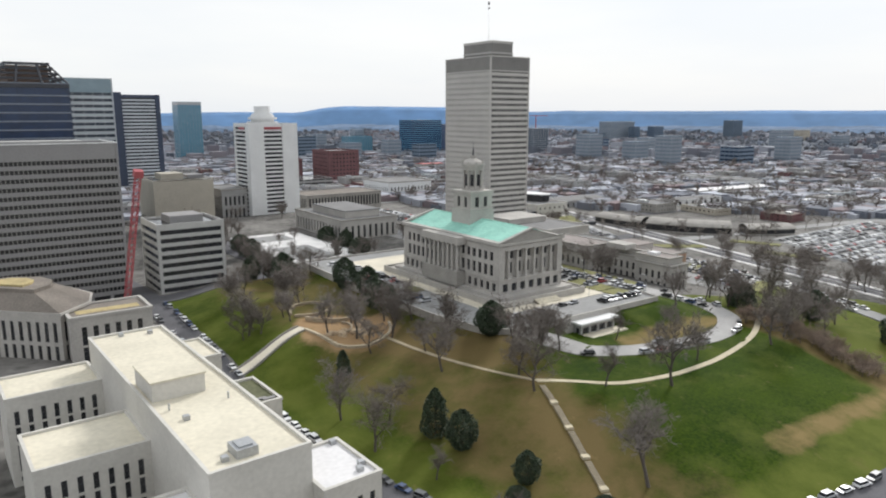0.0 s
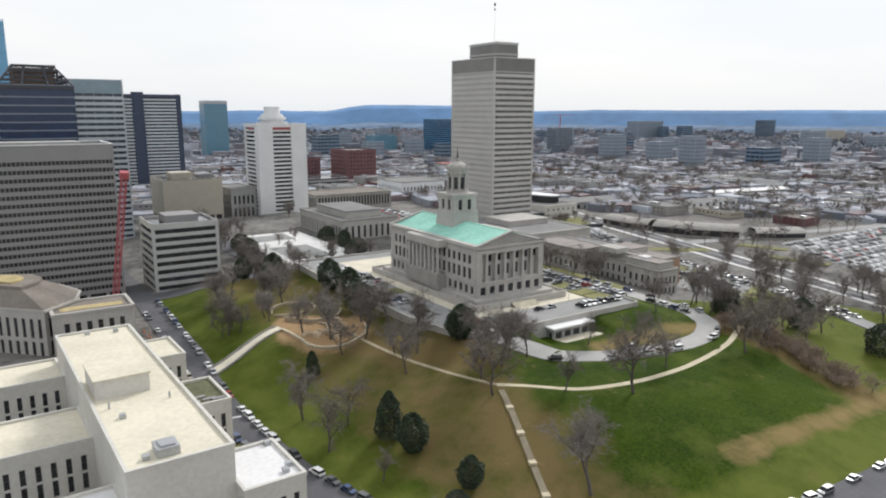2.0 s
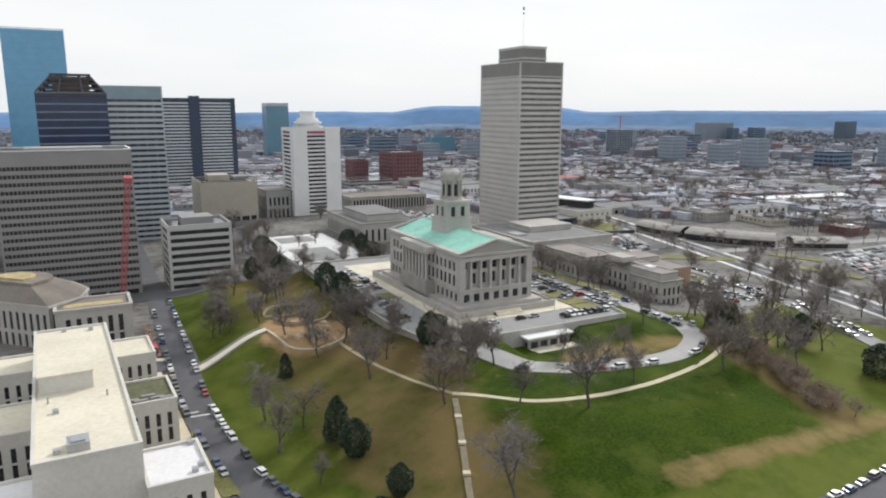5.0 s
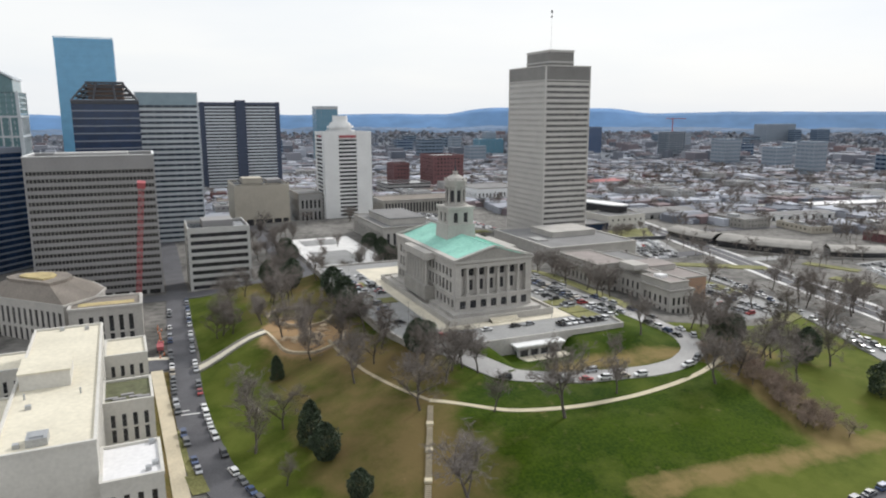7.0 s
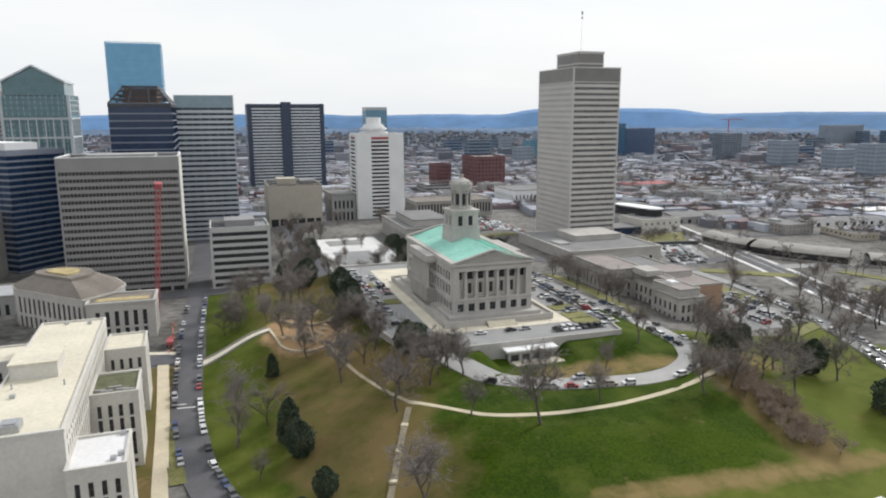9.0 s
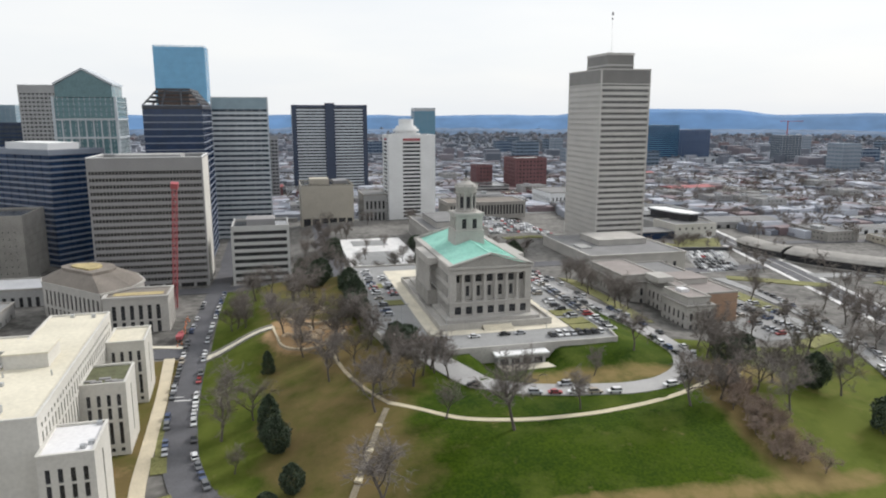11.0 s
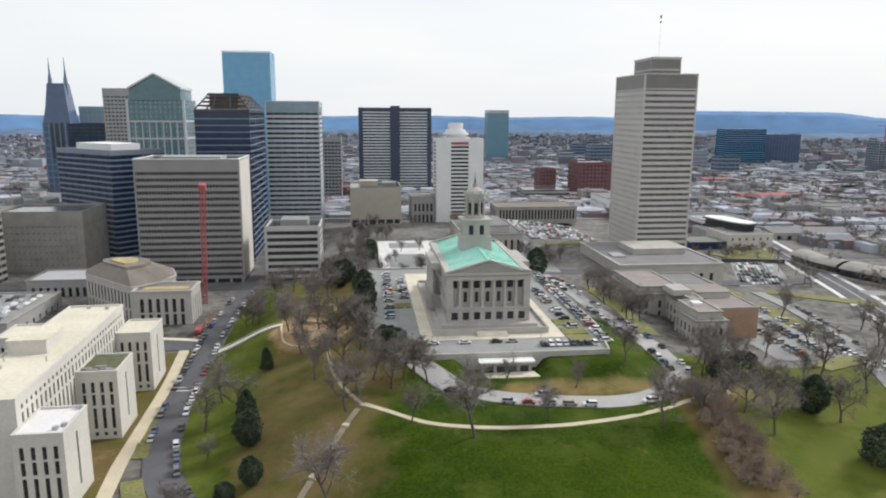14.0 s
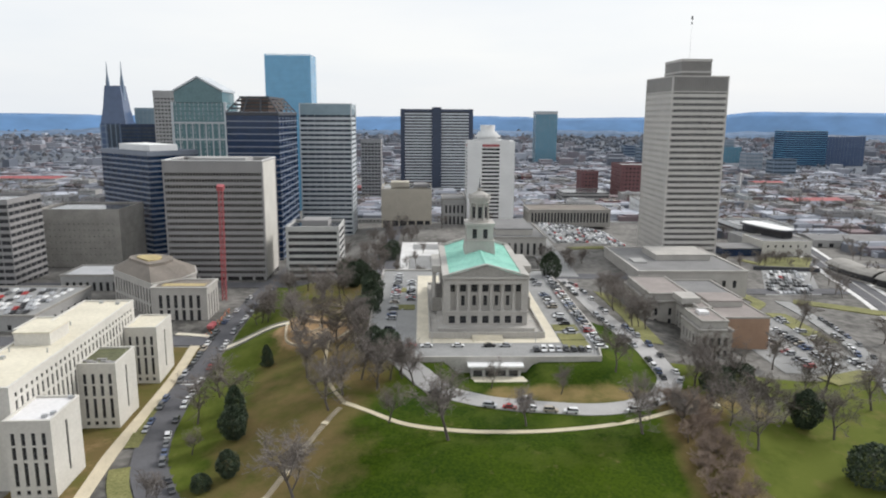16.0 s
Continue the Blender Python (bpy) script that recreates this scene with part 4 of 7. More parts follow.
beige = banded("beige_office_block", "wide beige concrete office block with narrow windows", 9.5, 345, 67.5, 384, -5, 73.5, 17, CONCRETE, DUSTY_GLASS, 0.5, 1.7, TOWER_CROWN, crown=6.5, base=9.0, mull_w=0.3, piers=0.9, roof_mat=ROOF_GREY)
part("blank_end_wall", boxes((57.95, 2.6, 8, 58.25, 36.4, 78.2)), PALE_STONE, beige)
part("roof_edge", rings((-0.35, -0.35, 79.0, 58.35, 39.35, 79.5, 0.9)), WHITE_PAINT, beige)
part("roof_plant", boxes((12, 10, 77.5, 46, 30, 80.0)), CONCRETE_GREY, beige)
lowb = banded("striped_office_block", "low grey office block with dark window bands", 81.2, 341, 112.5, 372, -4, 35, 8, CONCRETE_PALE, DARK_GLASS, 0.46, 7.8, DARK_METAL, crown=2.5, base=4.5, mull_w=0.25, piers=1.4, roof_mat=ROOF_GREY)
part("roof_plant", boxes((8, 8, 38.3, 24, 24, 42)), CONCRETE, lowb)
banded("glass_band_tower", "pale grey office tower with glass bands", 60, 525, 103, 565, -6, 110, 27, GREY_BAND, STEEL_GLASS, 0.52, 6.0, GREY_BAND, crown=9.0, crown_mat=PALE_GLASS, mull_w=0.2, piers=0.8)
blk = banded("navy_glass_tower", "navy mirror-glass tower under a truncated hipped frame", 26, 425, 62.5, 497, -6, 102.5, 24, STEEL_BAND, NAVY_GLASS, 0.17, 12.0, NAVY_GLASS, crown=2.0, crown_mat=DARK_METAL, mull_w=0.3)
bm = bmesh.new()
prism(bm, [(9, 8), (28, 8), (28, 62), (9, 62)], 108.0, 118.0)
part("roof_house", bm, BROWN_METAL, blk)
for (a, c) in (((0.5, 0.5), (9, 8)), ((36, 0.5), (28, 8)), ((0.5, 71.5), (9, 62)), ((36, 71.5), (28, 62)), ((12, 0.5), (14, 8)), ((24, 0.5), (23, 8)), ((36, 18), (28, 20)), ((36, 36), (28, 36)), ((36, 54), (28, 50)), ((0.5, 36), (9, 36))):
    bm = bmesh.new()
    prism(bm, poly(*a, 0.7, 6), 108.8, 119, poly(*c, 0.7, 6))
    part("hip_rafter", bm, DARK_METAL, blk)
part("frame_ring", rings((8, 7, 118.2, 29, 63, 119.6, 1.2)), DARK_METAL, blk)
for za in (110.6, 113.2, 115.8):
    k = (za - 108.8) / 10.2
    part("hip_louvre", rings((0.5 + 8.5 * k, 0.5 + 7.5 * k, za, 36 - 8 * k, 71.5 - 9.5 * k, za + 1.2, 0.4)), DARK_METAL, blk)
dk = banded("twin_bay_tower", "grey office tower with a dark central shaft", 133, 923, 234.5, 965, -8, 109.5, 28, GREY_BAND, DARK_GLASS, 0.5, 8.5, SHAFT_PANEL, crown=3.0, crown_mat=SHAFT_PANEL, mull_w=0.5, piers=6.0, pier_mat=SHAFT_PANEL)
part("central_shaft", boxes((44, -2.5, 0, 57, 4, 120.5)), SHAFT_PANEL, dk)
banded("blue_glass_tower", "plain sky-blue glass tower", -5.5, 700, 43.5, 740, -6, 164, 40, BLUE_GLASS, BLUE_GLASS, 0.3, 3.0, BLUE_GLASS, mull_w=0.15, proud=0.2)
lb = banded("oblong_navy_tower", "slanting-plan dark glass office tower with white roof house", 0, 0, 74, 40, -6, 74, 20, STEEL_BAND, DEEP_GLASS, 0.3, 9.0, NAVY_GLASS, crown=3.0, mull_w=0.25)
lb.location, lb.rotation_euler = (-89, 486, -6), (0, 0, radians(-42))
part("roof_house", boxes((14, 8, 80, 62, 30, 84.5)), WHITE_PAINT, lb)


def build_green_tower():
    g = banded("gabled_green_tower", "green glass tower with stone frame and pediment top", -79, 620, -27, 665, -6, 112, 26, GREEN_GLASS, GREEN_GLASS, 0.35, 4.3, GREY_BAND, mull_w=0.3, piers=2.2, pier_mat=GREY_BAND, proud=0.4)
    bm = bmesh.new()
    w = 52
    pl = [(3, 117.8), (w - 3, 117.8), (w - 3, 128), (w / 2, 141), (3, 128)]
    f = [bm.verts.new((x, 0.5, z)) for x, z in pl]
    k = [bm.verts.new((x, 44, z)) for x, z in pl]
    bm.faces.new(f), bm.faces.new(k[::-1])
    for i in range(5):
        bm.faces.new((f[i], k[i], k[(i + 1) % 5], f[(i + 1) % 5]))
    bmesh.ops.recalc_face_normals(bm, faces=bm.faces)
    part("gabled_head", bm, GREEN_GLASS, g)
    ribm = mesh_of("stone_rib", boxes((-0.5, -0.7, 0, 0.5, 0.5, 98)), GREY_BAND)
    for i in range(7):
        part_of("stone_rib", ribm, g, Matrix.Translation((7 + i * 6.3, 0, 0)))
        part_of("stone_rib", ribm, g, Matrix.Translation((w, 3 + i * 6.4, 0)) @ Matrix.Rotation(math.pi / 2, 4, "Z"))
    for z in (64, 82, 98):
        part("stone_belt", rings((-0.8, -0.8, z, w + 0.8, 45.8, z + 1.6, 1.2)), GREY_BAND, g)
    for s in (0, 1):
        bm = bmesh.new()
        a = [(2, 128), (w / 2, 141.3), (w / 2, 143), (2, 129.8)]
        a = [(x if not s else w - x, z) for x, z in a]
        q = [bm.verts.new((x, -0.5, z)) for x, z in a] + [bm.verts.new((x, 44.5, z)) for x, z in a]
        for fc in ((0, 1, 2, 3), (7, 6, 5, 4), (0, 4, 5, 1), (1, 5, 6, 2), (2, 6, 7, 3), (3, 7, 4, 0)):
            bm.faces.new([q[i] for i in fc])
        bmesh.ops.recalc_face_normals(bm, faces=bm.faces)
        part("gable_coping", bm, GREY_BAND, g)


build_green_tower()


def build_hotel():
    h = banded("white_hotel_tower", "white hotel tower with balcony bands and a drum on its roof", 203, 540, 243, 572, -4, 78.5, 22, WHITE_PAINT, DARK_GLASS, 0.46, 4.0, DARK_METAL, crown=2.0, base=7.0, mull_w=0.3, roof_mat=ROOF_WHITE)
    for xa, xb in ((-0.6, 12.0), (27.5, 40.6)):
        part("blank_pier", boxes((xa, -0.9, 0, xb, 0.9, 83.5)), WHITE_PAINT, h)
        part("blank_pier", boxes((xa, 31.1, 0, xb, 32.9, 83.5)), WHITE_PAINT, h)
    part("blank_pier", boxes((-0.9, 0.9, 0, 0.9, 6, 83.5)), WHITE_PAINT, h)
    part("blank_pier", boxes((39.1, 0.9, 0, 40.9, 31, 83.5)), WHITE_PAINT, h)
    part("sign_band", boxes((12.5, -0.75, 78.6, 27, -0.05, 80.6)), RED_PAINT, h, "red sign band")
    for z, r in ((83, 12.5), (86.5, 11.5), (89.5, 8.5)):
        bm = bmesh.new()
        prism(bm, poly(18, 16, r, 24), z, z + 1.8)
        part("drum_ring", bm, WHITE_PAINT, h)
    bm = bmesh.new()
    prism(bm, poly(18, 16, 9.5, 24), 82.5, 90), prism(bm, poly(18, 16, 6.5, 24), 90, 97)
    part("drum_core", bm, WHITE_PAINT, h)
    part("sign_band", boxes((-1.0, 8, 78.6, -0.95, 20, 80.6)), RED_PAINT, h, "red sign band")


build_hotel()


def build_spired_tower():
    """The tower with twin spires far downtown."""
    s = thing("twin_spire_tower", "blue glass tower with a stepped shaft and twin spires", "office tower", at=(-272, 896, -8))
    s.scale = (0.8, 0.8, 1.0)
    bm = bmesh.new()
    prism(bm, [(0, 0), (44, 0), (44, 40), (0, 40)], 0, 96)
    part("shaft", bm, BLUE_SPIRE, s)
    bm = bmesh.new()
    prism(bm, [(1, 1), (43, 1), (43, 39), (1, 39)], 96, 116, [(5, 5), (39, 5), (39, 35), (5, 35)])
    prism(bm, [(5, 5), (39, 5), (39, 35), (5, 35)], 116, 146, [(9, 9), (35, 9), (35, 31), (9, 31)])
    part("stepped_head", bm, BLUE_SPIRE, s)
    for x in (10, 34):
        bm = bmesh.new()
        prism(bm, poly(x, 20, 5.5, 4, math.pi / 4), 120, 152, poly(x, 20, 3.2, 4, math.pi / 4))
        prism(bm, poly(x, 20, 3.0, 4, math.pi / 4), 152, 160, poly(x, 20, 1.6, 4, math.pi / 4))
        prism(bm, poly(x, 20, 1.4, 6), 160, 178, poly(x, 20, 0.4, 6))
        part("spire", bm, HAZE_PANEL, s)
    part("glass_face", boxes((12, -0.5, 50, 32, 0.3, 95)), STEEL_GLASS, s)
    belt = mesh_of("belt", rings((-0.4, -0.4, 0, 44.4, 40.4, 1.2, 0.8)), HAZE_PANEL)
    for i in range(11):
        part_of("belt", belt, s, Matrix.Translation((0, 0, 8 + 8.4 * i)))
    rib = mesh_of("shaft_rib", boxes((-0.8, -0.7, 0, 0.8, 0.1, 96)), HAZE_PANEL)
    for i in range(6):
        part_of("shaft_rib", rib, s, Matrix.Translation((1 + i * 8.4, 0, 0)))


build_spired_tower()
banded("stone_crown_tower", "grey stone office tower with a stepped top", -148, 760, -112, 800, -8, 127, 30, CONCRETE_GREY, DARK_GLASS, 0.6, 4.0, CONCRETE_GREY, crown=8, mull_w=1.4)
banded("teal_residential_tower", "slim teal glass tower standing alone", 421, 1520, 470, 1560, -8, 111.5, 28, TEAL_GLASS, TEAL_GLASS, 0.4, 6.0, STEEL, mull_w=0.4, crown=6, crown_mat=STEEL)
banded("blue_office_slab", "dark blue glass office slab", 992, 1500, 1085, 1560, -8, 71.5, 16, BLUE_GLASS, DEEP_GLASS, 0.22, 8.0, DEEP_GLASS)
banded("blue_office_wing", "blue glass office slab with pale bands", 1085.5, 1510, 1180, 1570, -8, 60, 14, BLUE_SPIRE, BLUE_SPIRE, 0.4, 8.0, HAZE_PANEL)
banded("dark_downtown_block", "dark blue downtown office block", -196, 780, -154, 815, -8, 88, 22, NAVY_GLASS, STEEL_GLASS, 0.4, 6.0, NAVY_GLASS, crown=3)
banded("pale_glass_block", "pale blue glass downtown tower", -250, 960, -215, 995, -8, 109, 26, PALE_GLASS, PALE_GLASS, 0.4, 6.0, STEEL, crown=4)
tan = banded("tan_windowless_block", "tan windowless exchange block over a colonnade", 127, 535, 171, 580, -4, 38.5, 1, TAN_PANEL, DARK_GLASS, 0.98, 6.0, TAN_PANEL, base=14.0, roof_mat=ROOF_BROWN)
part("roof_house", boxes((8, 8, 42.6, 24, 26, 47)), TAN_PANEL, tan)
part("roof_house", boxes((28, 10, 42.6, 40, 30, 45)), CONCRETE, tan)
banded("grey_stone_block", "grey stone office block with small windows", -96, 398, -41, 440, -5, 37.5, 8, STONE_DARK, DARK_GLASS, 0.74, 3.2, STONE_DARK, crown=9, mull_w=2.8)
banded("white_striped_block", "grey office block with pale floor bands", -140, 330, -74, 366, -5, 52, 13, CONCRETE, DARK_GLASS, 0.45, 6.0, CONCRETE, crown=2.5)
banded("red_brick_block", "red brick warehouse block with small windows", 428, 850, 474, 900, -8, 38, 8, RED_BRICK, DARK_GLASS, 0.66, 5.0, RED_BRICK, crown=4, mull_w=2.8)
banded("small_brick_block", "small red brick block with a white roof", 384, 890, 408, 920, -8, 26, 6, RED_BRICK, DARK_GLASS, 0.62, 5.0, RED_BRICK, crown=3, mull_w=2.6, roof_mat=ROOF_WHITE)
banded("brown_slab_tower", "narrow brown concrete slab tower with dark glazing", 87, 800, 112, 832, -8, 71, 18, CONCRETE, DARK_GLASS, 0.5, 4.0, CONCRETE, crown=4, mull_w=1.0)
banded("grey_deck_block", "long grey concrete block with open decks", 335, 770, 392, 815, -8, 10, 4, CONCRETE_GREY, DARK_GLASS, 0.55, 9.0, CONCRETE_GREY)
banded("dark_roof_hall", "grey hall with dark flat roof and pale edge", 437, 515, 485, 560, -6, 9, 2, CONCRETE_GREY, DARK_GLASS, 0.6, 8.0, CONCRETE_GREY, crown=3, crown_mat=WHITE_PAINT, roof_mat=DARK_METAL)


def build_crane():
    """A red lattice hoist standing in front of the beige block."""
    c = thing("red_tower_crane", "tall red lattice construction hoist", "crane", at=(55, 298, -1))
    c.rotation_euler = (radians(15.5), radians(5.5), 0)
    leg = mesh_of("mast_leg", boxes((-0.12, -0.12, 0, 0.12, 0.12, 68)), RED_PAINT)
    for x, y in ((-1, -1), (1, -1), (1, 1), (-1, 1)):
        part_of("mast_leg", leg, c, Matrix.Translation((x, y, 0)))
    br = bmesh.new()
    for s in (-1, 1):
        box(br, -1, s - 0.12, 0, 1, s + 0.12, 0.25)
        box(br, s - 0.12, -1, 0, s + 0.12, 1, 0.25)
        prism(br, [(-1, s - 0.1), (-0.8, s - 0.1), (-0.8, s + 0.1), (-1, s + 0.1)], 0.2, 2.6, [(0.8, s - 0.1), (1, s - 0.1), (1, s + 0.1), (0.8, s + 0.1)])
        prism(br, [(s - 0.1, 0.8), (s + 0.1, 0.8), (s + 0.1, 1), (s - 0.1, 1)], 0.2, 2.6, [(s - 0.1, -1), (s + 0.1, -1), (s + 0.1, -0.8), (s - 0.1, -0.8)])
    br = mesh_of("lattice_bay", br, RED_PAINT)
    for i in range(25):
        part_of("lattice_bay", br, c, Matrix.Translation((0, 0, 2.7 * i)))
    part("head", boxes((-1.6, -1.6, 67.5, 1.6, 1.6, 70)), RED_PAINT, c)
    part("base_frame", boxes((-2.4, -2.4, 0, 2.4, 2.4, 1.2)), DARK_METAL, c)


build_crane()

# ---- low blocks south and east of the hill ----
def flat_block(name, label, x0, y0, x1, y1, z0, z1, wall_mat, roof_mat, n, rows, cornice=STONE_DARK):
    b = thing(name, label, "building")
    m = max(2, round(n * (y1 - y0) / (x1 - x0)))
    stone_block(b, x0, y0, x1, y1, z0, z1, ((n, 1.8, rows, 1.5), (m, 1.8, rows, 1.5), None, (m, 1.8, rows, 1.5)), wall_mat, DARK_GLASS, 0.5, "plain")
    part("cornice", rings((x0 - 0.4, y0 - 0.4, z1, x1 + 0.4, y1 + 0.4, z1 + 1.0, 1.0)), cornice, b)
    part("roof", boxes((x0 + 0.5, y0 + 0.5, z1 - 0.4, x1 - 0.5, y1 - 0.5, z1 + 0.3)), roof_mat, b)
    return b


mem = flat_block("memorial_hall", "grey stone memorial hall with a flat stepped roof", 205, 392, 247, 462, 3, 19.5, LIMESTONE, ROOF_GREY, 9, [(5, 13)])
part("roof_attic", boxes((213, 402, 19.8, 239, 450, 24)), LIMESTONE, mem)
part("roof_attic_cap", boxes((212.6, 401.6, 24, 239.4, 450.4, 24.6)), ROOF_GREY, mem)
flat_block("grey_corner_block", "small grey stone corner block with tall windows", 181, 548, 202, 590, 0, 27, CONCRETE_GREY, ROOF_GREY, 5, [(5, 12), (15, 22)])
flat_block("brown_low_block", "low brown office block with closely set piers", 262, 565, 338, 605, 0, 15, STONE_DARK, ROOF_BROWN, 24, [(4, 13)])
flat_block("white_banded_block", "low white building with long roof bands", 396, 645, 452, 700, -6, 13, WHITE_PAINT, ROOF_GREY, 12, [(4, 7), (10, 14)])
flat_block("grey_library_block", "grey low building with pale roof", -42, 318, -9, 345, -4, 10.5, CONCRETE_GREY, ROOF_WHITE, 8, [(5, 11)])
gar = flat_block("parking_garage", "open concrete parking garage with cars on its top deck", -75, 244, -17, 300, -4, 8.5, CONCRETE_GREY, ASPHALT_PALE, 8, [(2, 4.5), (6, 8.5)])


def build_plaza():
    p = structure("pavement_plaza", boxes((148, 338, 4, 192, 436, 8.6)), PLAZA, "white paved civic plaza with sunk planted court", "plaza")
    structure("pavement_court", boxes((154, 346, 8.6, 178, 386, 8.75)), ASPHALT_PALE, "grey paved court in the plaza", "plaza")
    structure("pavement_pool", boxes((156, 408, 8.6, 180, 428, 8.75)), ASPHALT_PALE, "grey paved court in the plaza", "plaza")


build_plaza()
LEAN_LOT = {"lot_east": 0.45, "lot_far": 0.6}
for nm, r in (("lot_east", (366, 322, 400, 390)), ("lot_far", (424, 160, 570, 262)), ("lot_south", (262, 440, 324, 548)), ("lot_library", (306, 185, 345, 262))):
    bm = bmesh.new()
    nx, ny = int((r[2] - r[0]) / 6), int((r[3] - r[1]) / 6)
    lean = LEAN_LOT.get(nm, 0.0)
    spot = lambda i, j: (r[0] + (r[2] - r[0]) * i / nx + lean * (r[3] - r[1]) * j / ny, r[1] + (r[3] - r[1]) * j / ny)
    vv = [[bm.verts.new((*spot(i, j), height(*spot(i, j)) + 0.22)) for i in range(nx + 1)] for j in range(ny + 1)]
    for j in range(ny):
        for i in range(nx):
            bm.faces.new((vv[j][i], vv[j][i + 1], vv[j + 1][i + 1], vv[j + 1][i]))
    structure("pavement_" + nm, bm, ASPHALT_PALE, "worn pale asphalt parking lot", "parking lot")

# ---- bare trees ----
def tube(bm, a, c, ra, rc, k):
    d = (c - a).normalized()
    s = d.orthogonal().normalized()
    t = d.cross(s)
    lo = [bm.verts.new(a + (s * math.cos(2 * math.pi * i / k) + t * math.sin(2 * math.pi * i / k)) * ra) for i in range(k)]
    hi = [bm.verts.new(c + (s * math.cos(2 * math.pi * i / k) + t * math.sin(2 * math.pi * i / k)) * rc) for i in range(k)]
    for i in range(k):
        bm.faces.new((lo[i], lo[(i + 1) % k], hi[(i + 1) % k], hi[i]))


def bare_tree(seed, h, spread, twig_mat, counts=(6, 5, 4, 8), stout=1.0):
    """Trunk and limbs in one mesh, the crown of fine twigs in another; unit copies are placed by copy_thing."""
    rng = random.Random(seed)
    wood, fine = bmesh.new(), bmesh.new()

    def rand_dir(d, bend):
        v = Vector((rng.gauss(0, 1), rng.gauss(0, 1), rng.gauss(0, 0.7)))
        return (d + v * bend).normalized()

    def grow(p, d, ln, r, level):
        segs = 3 if level < 2 else 2
        pts, q, dd = [p], p, d
        for i in range(segs):
            dd = (rand_dir(dd, 0.16 + 0.06 * level) + Vector((0, 0, 0.10))).normalized()
            q = q + dd * (ln / segs)
            pts.append(q)
        for i in range(segs):
            tube(wood if level < 2 else fine, pts[i], pts[i + 1], r * (1 - 0.6 * i / segs), r * (1 - 0.6 * (i + 1) / segs), (7, 5, 4, 3)[min(level, 3)])
        if level == 3:
            for _ in range(counts[3]):
                f = rng.uniform(0.15, 1.0) * segs
                i = min(int(f), segs - 1)
                o = pts[i].lerp(pts[i + 1], f - i)
                e = rand_dir(dd, 0.9)
                w = e.orthogonal().normalized() * rng.uniform(0.025, 0.05) * stout
                t = o + e * rng.uniform(0.7, 1.7) * h / 14
                fine.faces.new((fine.verts.new(o - w), fine.verts.new(o + w), fine.verts.new(t)))
                m = o.lerp(t, 0.45)
                e2 = rand_dir(e, 0.8)
                fine.faces.new((fine.verts.new(m - w * 0.8), fine.verts.new(m + w * 0.8), fine.verts.new(m + e2 * rng.uniform(0.5, 1.0) * h / 14)))
            return
        n = counts[level]
        for i in range(n):
            f = (0.34 + 0.66 * (i + rng.random()) / n) if level == 0 else (0.2 + 0.8 * (i + rng.random()) / n)
            f *= segs
            j = min(int(f), segs - 1)
            o = pts[j].lerp(pts[j + 1], f - j)
            out = Vector((math.cos(i * 2.4 + rng.random()), math.sin(i * 2.4 + rng.random()), 0))
            if level == 0:
                e = (out * spread + Vector((0, 0, rng.uniform(0.55, 1.0)))).normalized()
            else:
                e = rand_dir(dd * 0.7, 0.62)
            grow(o, e, ln * (0.62 if level == 0 else 0.6) * rng.uniform(0.75, 1.15), r * 0.5, level + 1)
    grow(Vector((0, 0, -0.5)), Vector((0, 0, 1)), h * 0.62, h * 0.022, 0)
    return mesh_of("trunk", wood, BARK), mesh_of("crown", fine, twig_mat)


BARE = [bare_tree(11 + i, 14, (0.8, 1.0, 0.65, 0.9)[i], TWIG, (6, 6, 5, 8)) for i in range(4)]
SHRUB = [bare_tree(31 + i, 6, 1.3, TWIG_RED, (7, 5, 4, 5)) for i in range(2)]


def set_tree(kind, x, y, size, turn, label, name="bare_tree", category="tree", group="bare trees on the hill", z=None):
    trunk, crown = kind
    t = thing(name, label, category, group)
    m = Matrix.Translation((x, y, (height(x, y) if z is None else z) + 0.1)) @ Matrix.Rotation(turn, 4, "Z")
    t.matrix_basis = m
    for nm, me in (("trunk", trunk), ("crown", crown)):
        part_of(nm, me, t, Matrix.Scale(size, 4))
    return t


rng = random.Random(7)
KEY_TREES = ((107, 217, 17), (114, 209, 19), (119, 222, 18), (127, 206, 19), (131, 218, 17), (137, 208, 18), (170, 118, 24), (132.5, 137.5, 19), (86.5, 150, 19), (121, 167, 18), (129, 94, 24), (228, 119.5, 20), (310.6, 166, 23), (302.6, 189, 17), (231, 161, 17),
             (262, 117, 18), (147, 152, 19), (152, 128, 14), (141, 158, 19), (258, 128, 16), (88, 172, 18), (240, 122, 16), (186, 153, 11), (209, 148, 11), (318, 150, 20), (194, 126, 14), (136, 148, 17), (96, 158, 16))
for i, (x, y, h) in enumerate(KEY_TREES):
    set_tree(BARE[i % 4], x, y, h / 14, i * 1.3, "tall leafless grey-brown tree standing on the winter lawn")
